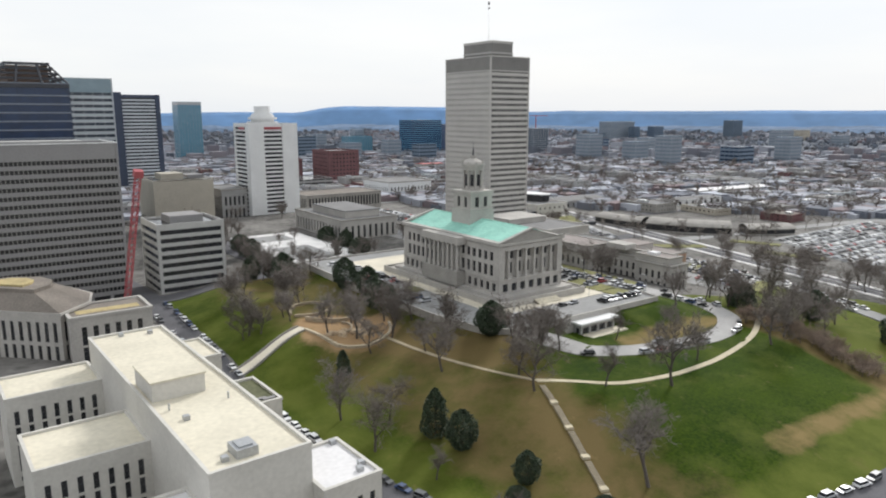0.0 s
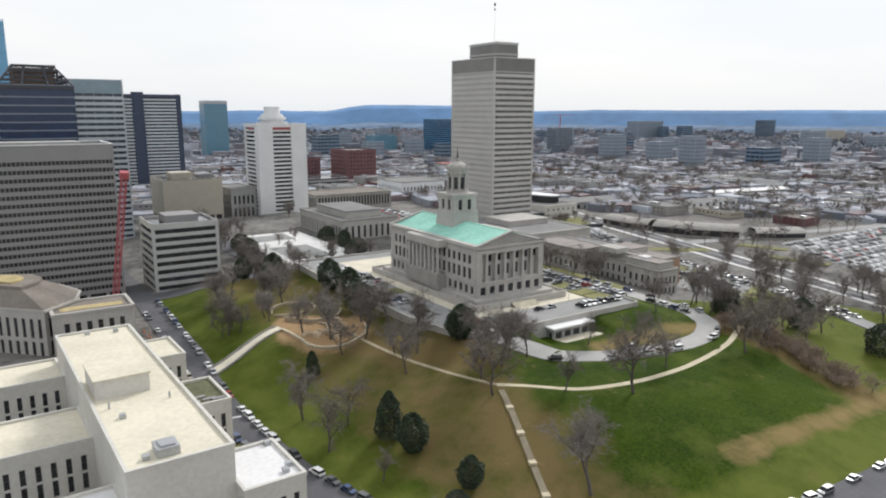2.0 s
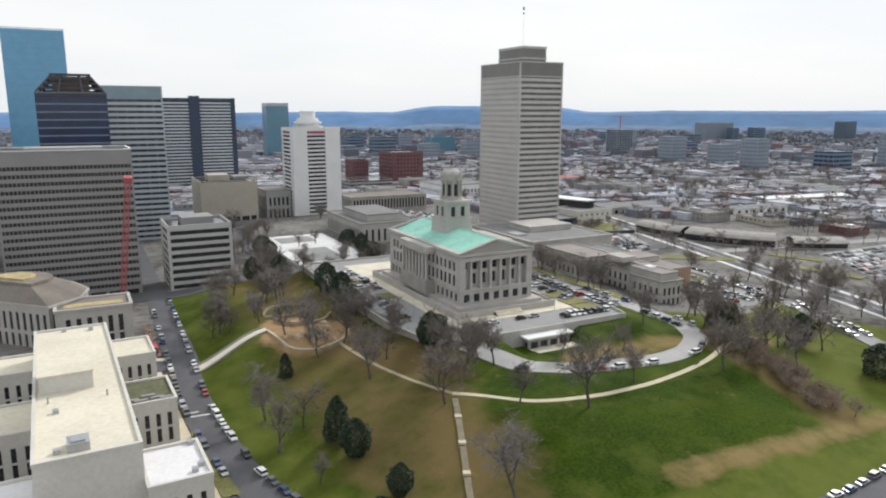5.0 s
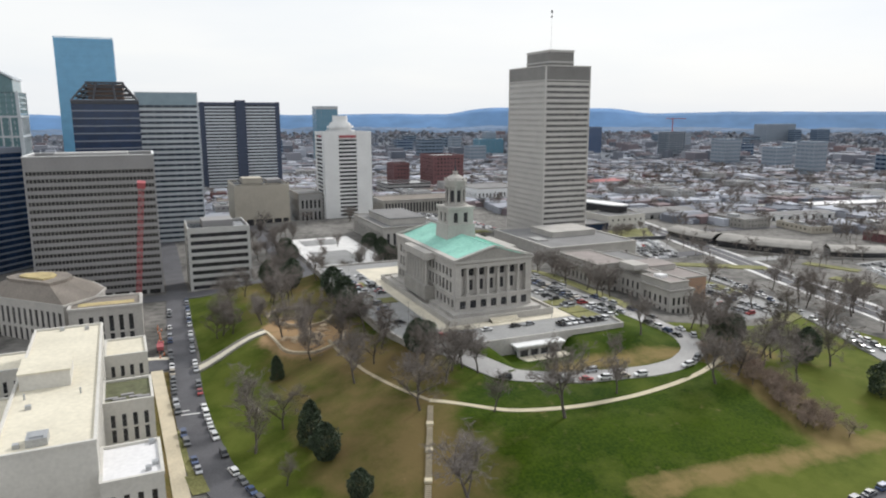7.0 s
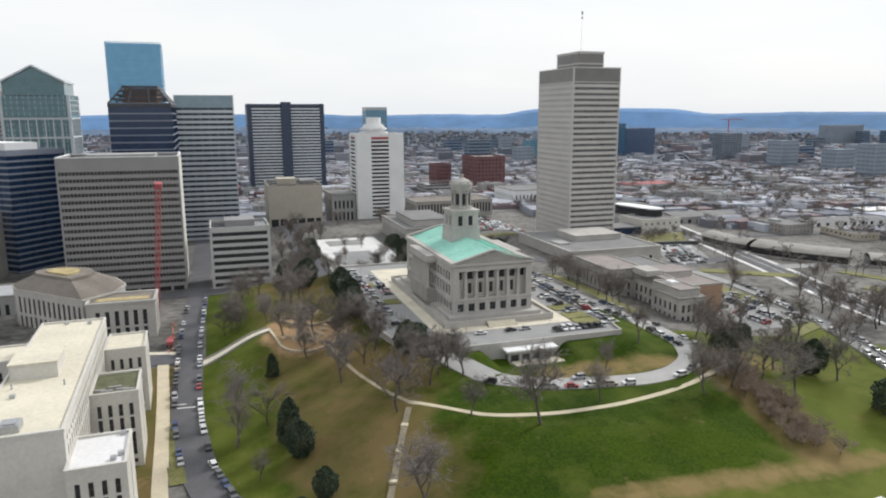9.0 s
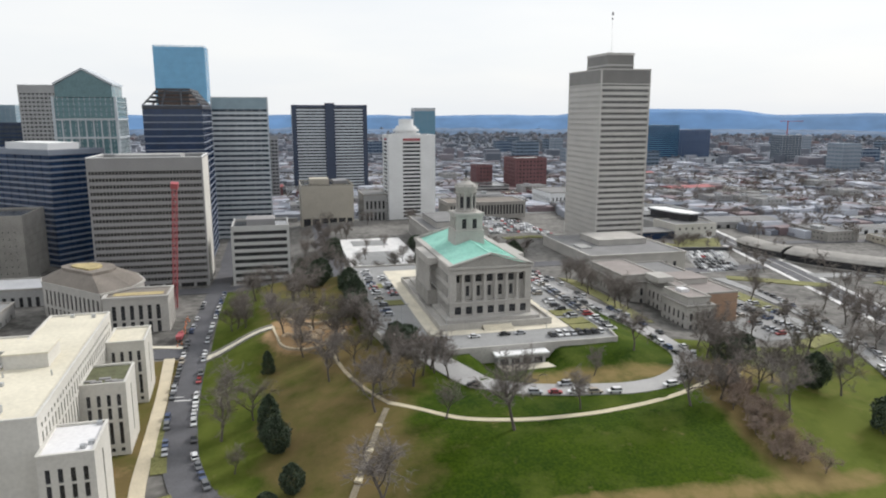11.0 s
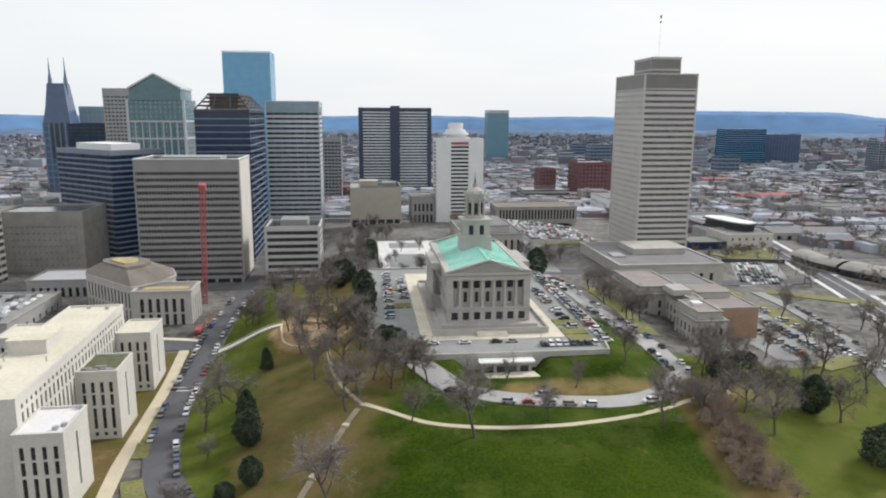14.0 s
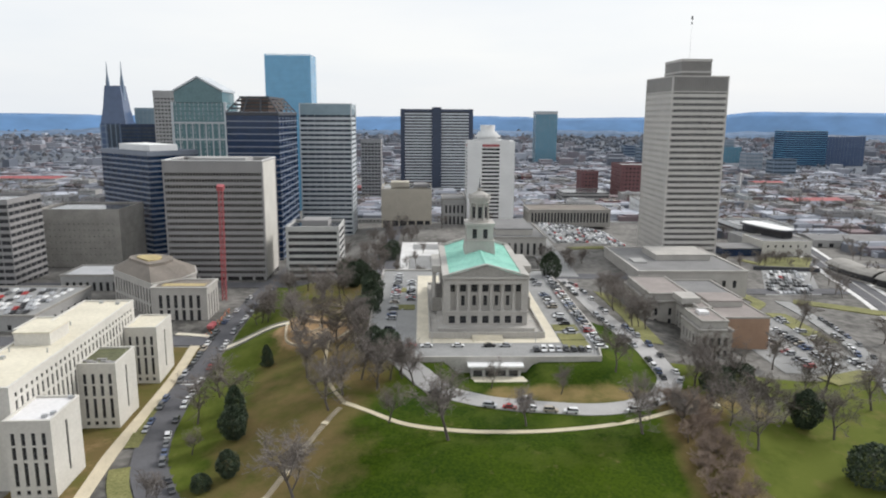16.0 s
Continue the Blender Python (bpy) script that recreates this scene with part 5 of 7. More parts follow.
ZONES = (((84, 236, 103, 318), 11, 12, 18, "leafless tree on the western slope of the hill"), ((112, 176, 140, 208), 6, 13, 18, "leafless tree by the excavated bank"),
         ((106, 250, 140, 318), 10, 13, 19, "leafless tree beside the capitol terrace"), ((256, 122, 300, 184), 13, 12, 19, "leafless tree on the eastern slope"),
         ((104, 338, 146, 420), 14, 10, 14, "leafless street tree among the office blocks"), ((150, 150, 160, 166), 4, 12, 17, "leafless tree by the drive"),
         ((254, 195, 263, 290), 10, 12, 18, "leafless tree beside the library"), ((326, 90, 420, 262), 20, 12, 19, "leafless tree near the parking lots"),
         ((196, 340, 275, 385), 10, 8, 12, "leafless tree behind the capitol"), ((142, 326, 204, 341), 8, 9, 13, "leafless tree between terrace and plaza"), ((82, 100, 100, 130), 3, 8, 11, "leafless tree near the kerb"),
         ((366, 395, 388, 500), 12, 8, 12, "leafless tree beside the parkway"), ((400, 398, 444, 428), 14, 7, 10, "small leafless tree in a row on the lawn"), ((345, 180, 395, 235), 12, 15, 20, "leafless tree between the lots and the parkway"), ((330, 60, 470, 150), 14, 12, 17, "leafless tree beyond the street"), ((115, 428, 250, 528), 16, 9, 14, "leafless street tree behind the plaza"))
for (x0, y0, x1, y1), n, h0, h1, label in ZONES:
    for i in range(n):
        x, y = rng.uniform(x0, x1), rng.uniform(y0, y1)
        make, size, turn = BARE[rng.randrange(4)], rng.uniform(h0, h1) / 14, rng.uniform(0, 6)
        if linedist(x, y, SERVICE) > 5.5:
            set_tree(make, x, y, size, turn, label)
for i in range(70):
    f = i / 69
    x = 248 - 4 * f + rng.uniform(-6.5, 6.5)
    y = 141 - 51 * f + rng.uniform(-4, 4)
    set_tree(SHRUB[i % 2], x, y, rng.uniform(0.75, 1.35), rng.uniform(0, 6), "reddish leafless thicket shrub on the slope", "bare_shrub", "shrub", "thicket on the slope")


def evergreen(seed, h, r, shape, leaf, n, mat_leaf):
    """A dense crown of separate leaf sprays round a trunk; shape(f) gives the radius at a share f of the height."""
    rng = random.Random(seed)
    trunk, crown = bmesh.new(), bmesh.new()
    tube(trunk, Vector((0, 0, -0.5)), Vector((0, 0, h * 0.85)), h * 0.02, h * 0.006, 7)
    for i in range(8):
        a = i * 2.4
        z = h * (0.15 + 0.08 * i)
        tube(trunk, Vector((0, 0, z)), Vector((math.cos(a) * r * 0.6 * shape(z / h), math.sin(a) * r * 0.6 * shape(z / h), z + 0.4)), h * 0.008, h * 0.003, 4)
    lumps = [(rng.uniform(0, 6.28), rng.random(), rng.uniform(0.75, 1.2)) for _ in range(24)]
    for _ in range(n):
        f = rng.uniform(0.04, 1.0)
        a = rng.uniform(0, 2 * math.pi)
        k = 1.0
        for la, lf, lk in lumps:
            dd = math.hypot(math.atan2(math.sin(a - la), math.cos(a - la)), (f - lf) * 5)
            if dd < 0.8:
                k = lk
        rad = r * shape(f) * k * (1 - 0.55 * rng.random() ** 2)
        c = Vector((rad * math.cos(a), rad * math.sin(a), h * f))
        out = Vector((math.cos(a), math.sin(a), rng.uniform(-0.3, 0.8))).normalized()
        s = Vector((rng.gauss(0, 1), rng.gauss(0, 1), rng.gauss(0, 1))).cross(out).normalized()
        w = s * leaf * rng.uniform(0.5, 1.1)
        u = (out + Vector((rng.gauss(0, 0.5), rng.gauss(0, 0.5), rng.gauss(0, 0.5)))).normalized() * leaf * rng.uniform(0.7, 1.4)
        crown.faces.new([crown.verts.new(q) for q in (c - w, c + w, c + w * 0.4 + u, c - w * 0.4 + u)])
    return mesh_of("trunk", trunk, BARK), mesh_of("crown", crown, mat_leaf)


CONE = evergreen(3, 15, 4.9, lambda f: max(0.06, (1 - f) ** 0.5) * min(1, 0.5 + 3 * f), 0.42, 3600, NEEDLE)
OVAL = evergreen(5, 14, 5.2, lambda f: math.sqrt(max(0.02, 1 - (2 * f - 0.95) ** 2)), 0.45, 4200, NEEDLE)
ROUND = evergreen(6, 9, 5.4, lambda f: math.sqrt(max(0.02, 1 - (1.7 * f - 0.72) ** 2)), 0.4, 3200, NEEDLE)
for i, (kind, x, y, h, base, z) in enumerate(((CONE, 101.3, 143, 13.4, 15, None), (OVAL, 103, 133.3, 11, 14, None), (OVAL, 107.0, 112.8, 8.6, 14, None), (OVAL, 145, 172, 12, 14, None), (ROUND, 149, 177, 9, 9, None),
                                              (OVAL, 125, 296, 14, 14, None), (OVAL, 138, 262, 14, 14, None), (OVAL, 139, 244, 13, 14, None), (ROUND, 137, 230, 10, 9, None), (OVAL, 285, 133, 13, 14, None), (ROUND, 264.5, 153, 9, 9, None),
                                              (ROUND, 275.5, 160, 9, 9, None), (ROUND, 287, 102, 11, 9, None), (CONE, 100.5, 194, 9, 15, None), (OVAL, 233, 300, 15, 14, None), (ROUND, 112, 92, 6, 9, None), (ROUND, 100.5, 108.7, 4.6, 9, None),
                                              (OVAL, 118, 320, 12, 14, None), (ROUND, 129, 318, 9, 9, None), (ROUND, 300, 84, 9, 9, None), (OVAL, 313, 108, 10, 14, None), (ROUND, 196, 352, 9, 9, None), (ROUND, 190, 345, 8, 9, None), (ROUND, 140, 380, 10, 9, None), (OVAL, 197, 372, 11, 14, None), (ROUND, 198, 400, 9, 9, None), (ROUND, 142, 402, 9, 9, None), (OVAL, 128, 305, 13, 14, None))):
    set_tree(kind, x, y, h / base, i * 0.9, "dense dark evergreen tree in the park", "evergreen_tree", "tree", "evergreens in the park", z)

# ---- cars ----
def car_meshes(long, wide, tall, hood, van):
    body, glass, wheel = bmesh.new(), bmesh.new(), bmesh.new()
    w = wide / 2
    waist = tall * 0.58
    prof = [(-long / 2, 0.35), (long / 2, 0.35), (long / 2, waist * 0.82), (long / 2 - hood, waist), (-long / 2 + (0.1 if van else hood * 0.7), waist), (-long / 2, waist * 0.9)]
    a = [body.verts.new((x, -w, z)) for x, z in prof]
    c = [body.verts.new((x, w, z)) for x, z in prof]
    body.faces.new(a), body.faces.new(c[::-1])
    for i in range(6):
        body.faces.new((a[i], c[i], c[(i + 1) % 6], a[(i + 1) % 6]))
    bmesh.ops.bevel(body, geom=list(body.edges), offset=0.07, segments=1, affect="EDGES")
    x0, x1 = -long / 2 + (0.15 if van else hood * 0.75), long / 2 - hood - 0.05
    prism(glass, [(x0, -w * 0.94), (x1, -w * 0.94), (x1, w * 0.94), (x0, w * 0.94)], waist - 0.02, tall - 0.08, [(x0 + 0.35, -w * 0.78), (x1 - 0.75, -w * 0.78), (x1 - 0.75, w * 0.78), (x0 + 0.35, w * 0.78)])
    roof = boxes((x0 + 0.3, -w * 0.8, tall - 0.1, x1 - 0.7, w * 0.8, tall))
    prism(wheel, poly(0, 0, 0.34, 12), -0.11, 0.11)
    bmesh.ops.rotate(wheel, verts=wheel.verts, cent=(0, 0, 0), matrix=Matrix.Rotation(math.pi / 2, 3, "X"))
    return body, roof, glass, wheel


CAR_KINDS = []
for kind, dims in (("sedan", (4.7, 1.82, 1.45, 1.15, False)), ("suv", (4.8, 1.92, 1.78, 1.0, True))):
    b0, r0, g0, w0 = car_meshes(*dims)
    gm, wm = mesh_of("cabin_glass", g0, CAR_GLASS), mesh_of("wheel", w0, RUBBER)
    bodies = []
    for paint in CAR_PAINTS:
        bodies.append((mesh_of("body", b0.copy(), paint), mesh_of("roof_panel", r0.copy(), paint)))
    CAR_KINDS.append((kind, dims, bodies, gm, wm))
crng = random.Random(21)
PAINT_ODDS = (0, 0, 0, 0, 0, 1, 1, 1, 1, 1, 2, 2, 2, 2, 2, 3, 3, 3, 3, 3, 4, 5, 5, 6)


def set_car(x, y, z, turn, where, group, paint=None):
    kind, dims, bodies, gm, wm = CAR_KINDS[crng.randrange(2)]
    k = crng.choice(PAINT_ODDS) if paint is None else paint
    c = thing("parked_car", f"{CAR_NAMES[k]} {'saloon' if kind == 'sedan' else 'sport utility'} car parked {where}", "car", group)
    c.matrix_basis = Matrix.Translation((x, y, z)) @ Matrix.Rotation(turn, 4, "Z")
    part_of("body", bodies[k][0], c)
    part_of("roof_panel", bodies[k][1], c)
    part_of("cabin_glass", gm, c)
    lx, wy = dims[0] * 0.31, dims[1] / 2 - 0.1
    for sx in (-lx, lx):
        for sy in (-wy, wy):
            part_of("wheel", wm, c, Matrix.Translation((sx, sy, 0.34)))
    return c


def park_along(pts, offset, step, fill, where, group, start=0.0, end=1e9, z_of=None, across=False, lift=0.22):
    s = 0.0
    for (ax, ay), (bx, by) in zip(pts, pts[1:]):
        ln = math.hypot(bx - ax, by - ay)
        ux, uy = (bx - ax) / ln, (by - ay) / ln
        d = (-s) % step
        while d < ln:
            if start <= s + d <= end and crng.random() < fill:
                x, y = ax + ux * d - uy * offset, ay + uy * d + ux * offset
                set_car(x, y, (z_of(x, y) if z_of else height(x, y)) + lift, math.atan2(uy, ux) + (math.pi / 2 if across else 0) + (math.pi if crng.random() < 0.3 else 0) + crng.uniform(-0.03, 0.03), where, group)
            d += step
        s += ln


NEAR_STREET = STREET[3:14]
park_along(NEAR_STREET, 4.1, 6.2, 0.82, "at the kerb beside the park", "cars along the street")
park_along(NEAR_STREET[:4], -4.1, 6.2, 0.8, "at the kerb by the offices", "cars along the street")
park_along(((73.2, 320), (71.2, 240)), 4.1, 6.6, 0.6, "at the kerb up the street", "cars along the street")
park_along(((73.2, 320), (71.2, 240)), -4.1, 6.6, 0.6, "at the kerb up the street", "cars along the street")
flat = lambda x, y: TERR
park_along(((230.2, 178), (230.5, 300)), 0, 2.9, 0.85, "on the capitol terrace", "cars on the terrace", z_of=flat, across=True, lift=0.02)
park_along(((222, 196), (222, 300)), 0, 3.0, 0.4, "on the capitol terrace", "cars on the terrace", z_of=flat, across=True, lift=0.02)
park_along(((205, 176), (226, 176)), 0, 2.8, 0.85, "in front of the capitol", "cars on the terrace", z_of=flat, across=True, lift=0.02)
park_along(((158, 181), (202, 181)), 0, 6.0, 0.7, "in front of the capitol", "cars on the terrace", z_of=flat, lift=0.02)
park_along(((149, 202), (150, 300)), 0, 3.0, 0.6, "on the capitol terrace", "cars on the terrace", z_of=flat, across=True, lift=0.02)
park_along(((157, 240), (157, 300)), 0, 3.0, 0.45, "on the capitol terrace", "cars on the terrace", z_of=flat, across=True, lift=0.02)
park_along(DRIVE[2:9], -3.2, 6.4, 0.7, "on the loop drive", "cars on the drive")
park_along(((196, 142.8), (222, 141)), 0, 7.0, 0.6, "on the loop drive", "cars on the drive")
park_along(DRIVE[8:12], 3.2, 6.0, 0.75, "on the drive by the library", "cars on the drive")
park_along(DRIVE[8:12], -3.2, 6.0, 0.6, "on the drive by the library", "cars on the drive")
park_along(SERVICE[1:6], 3.0, 6.0, 0.7, "along the side street", "cars along the side street", lift=0.52)
park_along(SERVICE[1:6], -3.0, 6.0, 0.5, "along the side street", "cars along the side street", lift=0.52)
for xr in (319, 330, 341):
    park_along(((xr, 188), (xr, 260)), 0, 3.1, 0.6, "in the lot behind the library", "cars in the library lot", across=True, lift=0.25)


def car_field(name, r, rows, fill, label, seed, top=None, lean=0.0):
    """A crowded lot too far off to tell the cars apart one by one."""
    rg = random.Random(seed)
    bm = bmesh.new()
    y = r[1] + 4
    while y < r[3] - 4:
        dx = lean * (y - r[1])
        x = r[0] + 3 + dx
        while x < r[2] - 3 + dx:
            if rg.random() < fill:
                z = height(x, y) + 0.25 if top is None else top
                first = len(bm.faces)
                box(bm, x - 0.9, y - 2.3, z + 0.3, x + 0.9, y + 2.3, z + 0.85)
                prism(bm, [(x - 0.85, y - 1.6), (x + 0.85, y - 1.6), (x + 0.85, y + 1.3), (x - 0.85, y + 1.3)], z + 0.85, z + 1.45, [(x - 0.7, y - 1.1), (x + 0.7, y - 1.1), (x + 0.7, y + 0.8), (x - 0.7, y + 0.8)])
                k = rg.choice(PAINT_ODDS[:21])
                bm.faces.ensure_lookup_table()
                for i in range(first, len(bm.faces)):
                    bm.faces[i].material_index = k
            x += 2.8
        y += rows
    me = bpy.data.meshes.new(name)
    bm.to_mesh(me)
    bm.free()
    for p in CAR_PAINTS:
        me.materials.append(p)
    tagged(new(name, me), label, "cars", kind="stuff")


car_field("cars_far_lot", (424, 160, 570, 262), 7.5, 0.8, "rows of parked cars in the far lot", 1, None, 0.6)
car_field("cars_east_lot", (366, 322, 400, 390), 8.0, 0.75, "rows of parked cars beyond the library", 2, None, 0.45)
car_field("cars_south_lot", (262, 440, 324, 548), 8.0, 0.75, "rows of parked cars behind the capitol", 3)

car_field("cars_garage_deck", (-74, 245, -18, 299), 7.0, 0.75, "cars parked on the garage's top deck", 4, 8.8)

# ---- the town beyond ----
VARIANTS = []
LOWS = ((26, 34, 5, 1, TAN_PANEL, ROOF_GREY), (40, 30, 4.5, 1, CONCRETE_GREY, ROOF_GREY), (22, 22, 7.5, 2, RED_BRICK, ROOF_BROWN), (34, 26, 5.5, 1, WHITE_PAINT, ROOF_GREY), (30, 40, 6.5, 2, STONE_DARK, ROOF_GREY),
        (24, 30, 10, 3, CONCRETE, ROOF_GREY), (42, 36, 6, 1, GREY_BAND, ROOF_GREY), (28, 24, 12, 3, CONCRETE_GREY, ROOF_GREY), (36, 22, 5, 1, STONE_DARK, ROOF_BROWN))
LOW_LABEL = ("tan panelled", "grey concrete", "red brick", "white painted", "dark stone", "beige concrete", "pale metal-clad", "grey concrete", "brown stone")


def low_meshes(w, d, h, floors, wall_mat, roof_mat):
    wall = bmesh.new()
    fh = h / floors
    glass = bmesh.new()
    z = 0.0
    box(glass, -w / 2 + 0.5, -d / 2 + 0.5, 0, w / 2 - 0.5, d / 2 - 0.5, h - 0.5)
    for i in range(floors):
        ring(wall, -w / 2, -d / 2, z - (8 if i == 0 else 0), w / 2, d / 2, z + fh * 0.45, 0.7)
        for (o, u, ln) in four_sides(-w / 2, -d / 2, w / 2, d / 2, 0):
            k = max(3, round(ln / 4))
            for j in range(k + 1):
                c = min(max(ln * j / k, 1.2), ln - 1.2)
                ax, ay = o[0] + u[0] * c - u[1] * 0.35, o[1] + u[1] * c + u[0] * 0.35
                hx, hy = (1.15, 0.33) if u[0] else (0.33, 1.15)
                box(wall, ax - hx, ay - hy, z + fh * 0.45, ax + hx, ay + hy, z + fh * 0.74)
        ring(wall, -w / 2, -d / 2, z + fh * 0.74, w / 2, d / 2, z + fh, 0.7)
        z += fh
    ring(wall, -w / 2, -d / 2, h, w / 2, d / 2, h + 0.7, 0.5)
    roof = boxes((-w / 2 + 0.5, -d / 2 + 0.5, h - 0.3, w / 2 - 0.5, d / 2 - 0.5, h + 0.1))
    unit = boxes((-w * 0.3, -d * 0.1, h + 0.1, -w * 0.1, d * 0.12, h + 1.9), (-w * 0.27, -d * 0.07, h + 1.9, -w * 0.13, d * 0.09, h + 2.2))
    return [(n, mesh_of(n, b, m)) for n, b, m in (("wall", wall, wall_mat), ("glazing", glass, DARK_GLASS), ("roof", roof, roof_mat), ("roof_unit", unit, STEEL))]


for row in LOWS:
    VARIANTS.append(low_meshes(*row))
KEEP_OUT = ((262, 186, 372, 396), (-200, 775, -150, 820), (80, 795, 118, 838), (330, 765, 398, 820), (380, 885, 412, 925), (388, 430, 446, 482), (600, 770, 710, 815), (680, 1000, 740, 1040), (50, 860, 125, 900), (865, 500, 905, 620), (695, 450, 825, 495), (570, 412, 668, 448), (455, 270, 545, 400), (385, 390, 475, 505), (478, 468, 552, 512), (-130, 80, 300, 470), (140, 330, 385, 612), (0, 340, 180, 600), (-110, 480, -10, 560), (-90, 600, 50, 750), (20, 420, 110, 570), (120, 910, 245, 975), (-275, 890, -220, 945), (-155, 755, -105, 805),
            (410, 850, 505, 915), (390, 640, 458, 705), (430, 505, 492, 566), (350, 260, 406, 395), (424, 150, 640, 262), (255, 430, 330, 555), (300, 60, 420, 300), (415, 1510, 480, 1570), (985, 1490, 1190, 1580))
ROADS = (EXPRESS, ((430, 300), (520, 285), (700, 250), (1000, 190)), ((438, 410), (560, 395), (800, 350), (1200, 280)), ((470, 560), (650, 520), (1000, 450)), ((560, 800), (800, 740), (1300, 640)), ((700, -40), (640, 260), (640, 520), (700, 900), (800, 1300)), ((880, 100), (860, 500), (980, 1100)))


def free(x, y, r):
    if any(a - r < x < c + r and b - r < y < d + r for a, b, c, d in KEEP_OUT):
        return False
    return all(linedist(x, y, q) > r * 0.75 + (11 if q is EXPRESS else 6) for q in ROADS)


def in_view(x, y):
    a = math.degrees(math.atan2(x - 60, y + 20))
    return -36 < a < 74


trng = random.Random(5)


def low_building(x, y, k, turn, sc):
    b = thing("low_building", LOW_LABEL[k] + " low flat-roofed building in the town", "building", "low buildings of the town")
    b.matrix_basis = Matrix.Translation((x, y, height(x, y))) @ Matrix.Rotation(turn, 4, "Z")
    for n, me in VARIANTS[k]:
        part_of(n, me, b, Matrix.Diagonal((*sc, 1)))


PATCHES = []
SITES = []
for x in np.arange(-500, 1150, 40):
    for y in np.arange(-140, 1150, 40):
        xx, yy = x + trng.uniform(-9, 9), y + trng.uniform(-9, 9)
        d = math.hypot(xx - 80, yy + 20)
        if in_view(xx, yy) and 250 < d < 1150 and free(xx, yy, 14):
            SITES.append((d, xx, yy))
SITES.sort()
built = 0
for d, xx, yy in SITES:
    if trng.random() < (0.5 if xx < 100 else 0.72) and built < 262:
        built += 1
        low_building(xx, yy, trng.randrange(len(VARIANTS)), radians(trng.choice((0, 90, 0, 90, -9))), (trng.uniform(0.75, 1.25), trng.uniform(0.75, 1.25), trng.uniform(0.75, 1.25)))
    else:
        PATCHES.append((xx, yy))


def far_town():
    """Roofs and walls too far off to tell apart."""
    rg = random.Random(9)
    v, f = [], []
    n = 0
    while n < 16000:
        r = 640 + 3540 * rg.random() ** 1.5
        a = radians(rg.uniform(-36, 76))
        x, y = 80 + r * math.sin(a), -20 + r * math.cos(a)
        if r > 1550 and noise.noise((x * 0.0016, y * 0.0016, 5.0)) < -0.25 + 0.2 * (r - 1100) / 3100 or not free(x, y, 10):
            continue
        w, d, h = rg.uniform(9, 38), rg.uniform(9, 30), rg.choice((3, 3, 4, 4, 5, 5, 6, 6, 7, 8, 10, 17)) * rg.uniform(0.8, 1.3)
        w = max(w, 13)
        if r < 1500:
            h = min(h, 6.5)
        z = height(x, y)
        k = len(v)
        v += [(x + sx * w / 2, y + sy * d / 2, z + sz) for sz in (-1, h) for sx, sy in ((-1, -1), (1, -1), (1, 1), (-1, 1))]
        f += [tuple(k + i for i in q) for q in ((4, 5, 6, 7), (0, 1, 5, 4), (1, 2, 6, 5), (2, 3, 7, 6), (3, 0, 4, 7))]
        n += 1
    me = bpy.data.meshes.new("far_town")
    me.from_pydata(v, [], f)
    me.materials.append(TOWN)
    tagged(new("far_town", me), "distant low roofs and walls of the town", "town", kind="stuff")


def town_mat():
    nt = TOWN.node_tree
    geo = nt.nodes.new("ShaderNodeNewGeometry")
    ramp = nt.nodes.new("ShaderNodeValToRGB")
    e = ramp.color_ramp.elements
    # roof and wall tones, each with blue distance haze mixed in
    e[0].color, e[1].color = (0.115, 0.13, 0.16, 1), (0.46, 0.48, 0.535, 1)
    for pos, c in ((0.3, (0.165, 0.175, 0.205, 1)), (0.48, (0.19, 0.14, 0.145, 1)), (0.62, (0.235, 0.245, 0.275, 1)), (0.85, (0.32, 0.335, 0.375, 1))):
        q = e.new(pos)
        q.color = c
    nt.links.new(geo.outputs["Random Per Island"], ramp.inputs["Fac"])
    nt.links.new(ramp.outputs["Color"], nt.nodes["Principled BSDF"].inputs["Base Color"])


town_mat()
far_town()
mrng = random.Random(13)
for i in range(26):
    a, r = radians(mrng.uniform(8, 66)), mrng.uniform(1250, 2600)
    x, y = 80 + r * math.sin(a), -20 + r * math.cos(a)
    if not free(x, y, 40):
        continue
    w, d, h = mrng.uniform(28, 60), mrng.uniform(24, 40), mrng.uniform(18, 48)
    bmat, gmat, lab = mrng.choice(((DIST_PANEL, HAZE_PANEL, "distant grey concrete mid-rise block"), (HAZE_PANEL, STEEL_GLASS, "distant glass mid-rise block with blue-grey haze in its colour"), (DIST_PANEL, HAZE_PANEL, "distant pale grey mid-rise block"), (HAZE_PANEL, NAVY_GLASS, "distant mid-rise block with slate blue haze in its colour")))
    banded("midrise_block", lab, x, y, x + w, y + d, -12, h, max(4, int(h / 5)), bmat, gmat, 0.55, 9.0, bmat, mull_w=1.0)


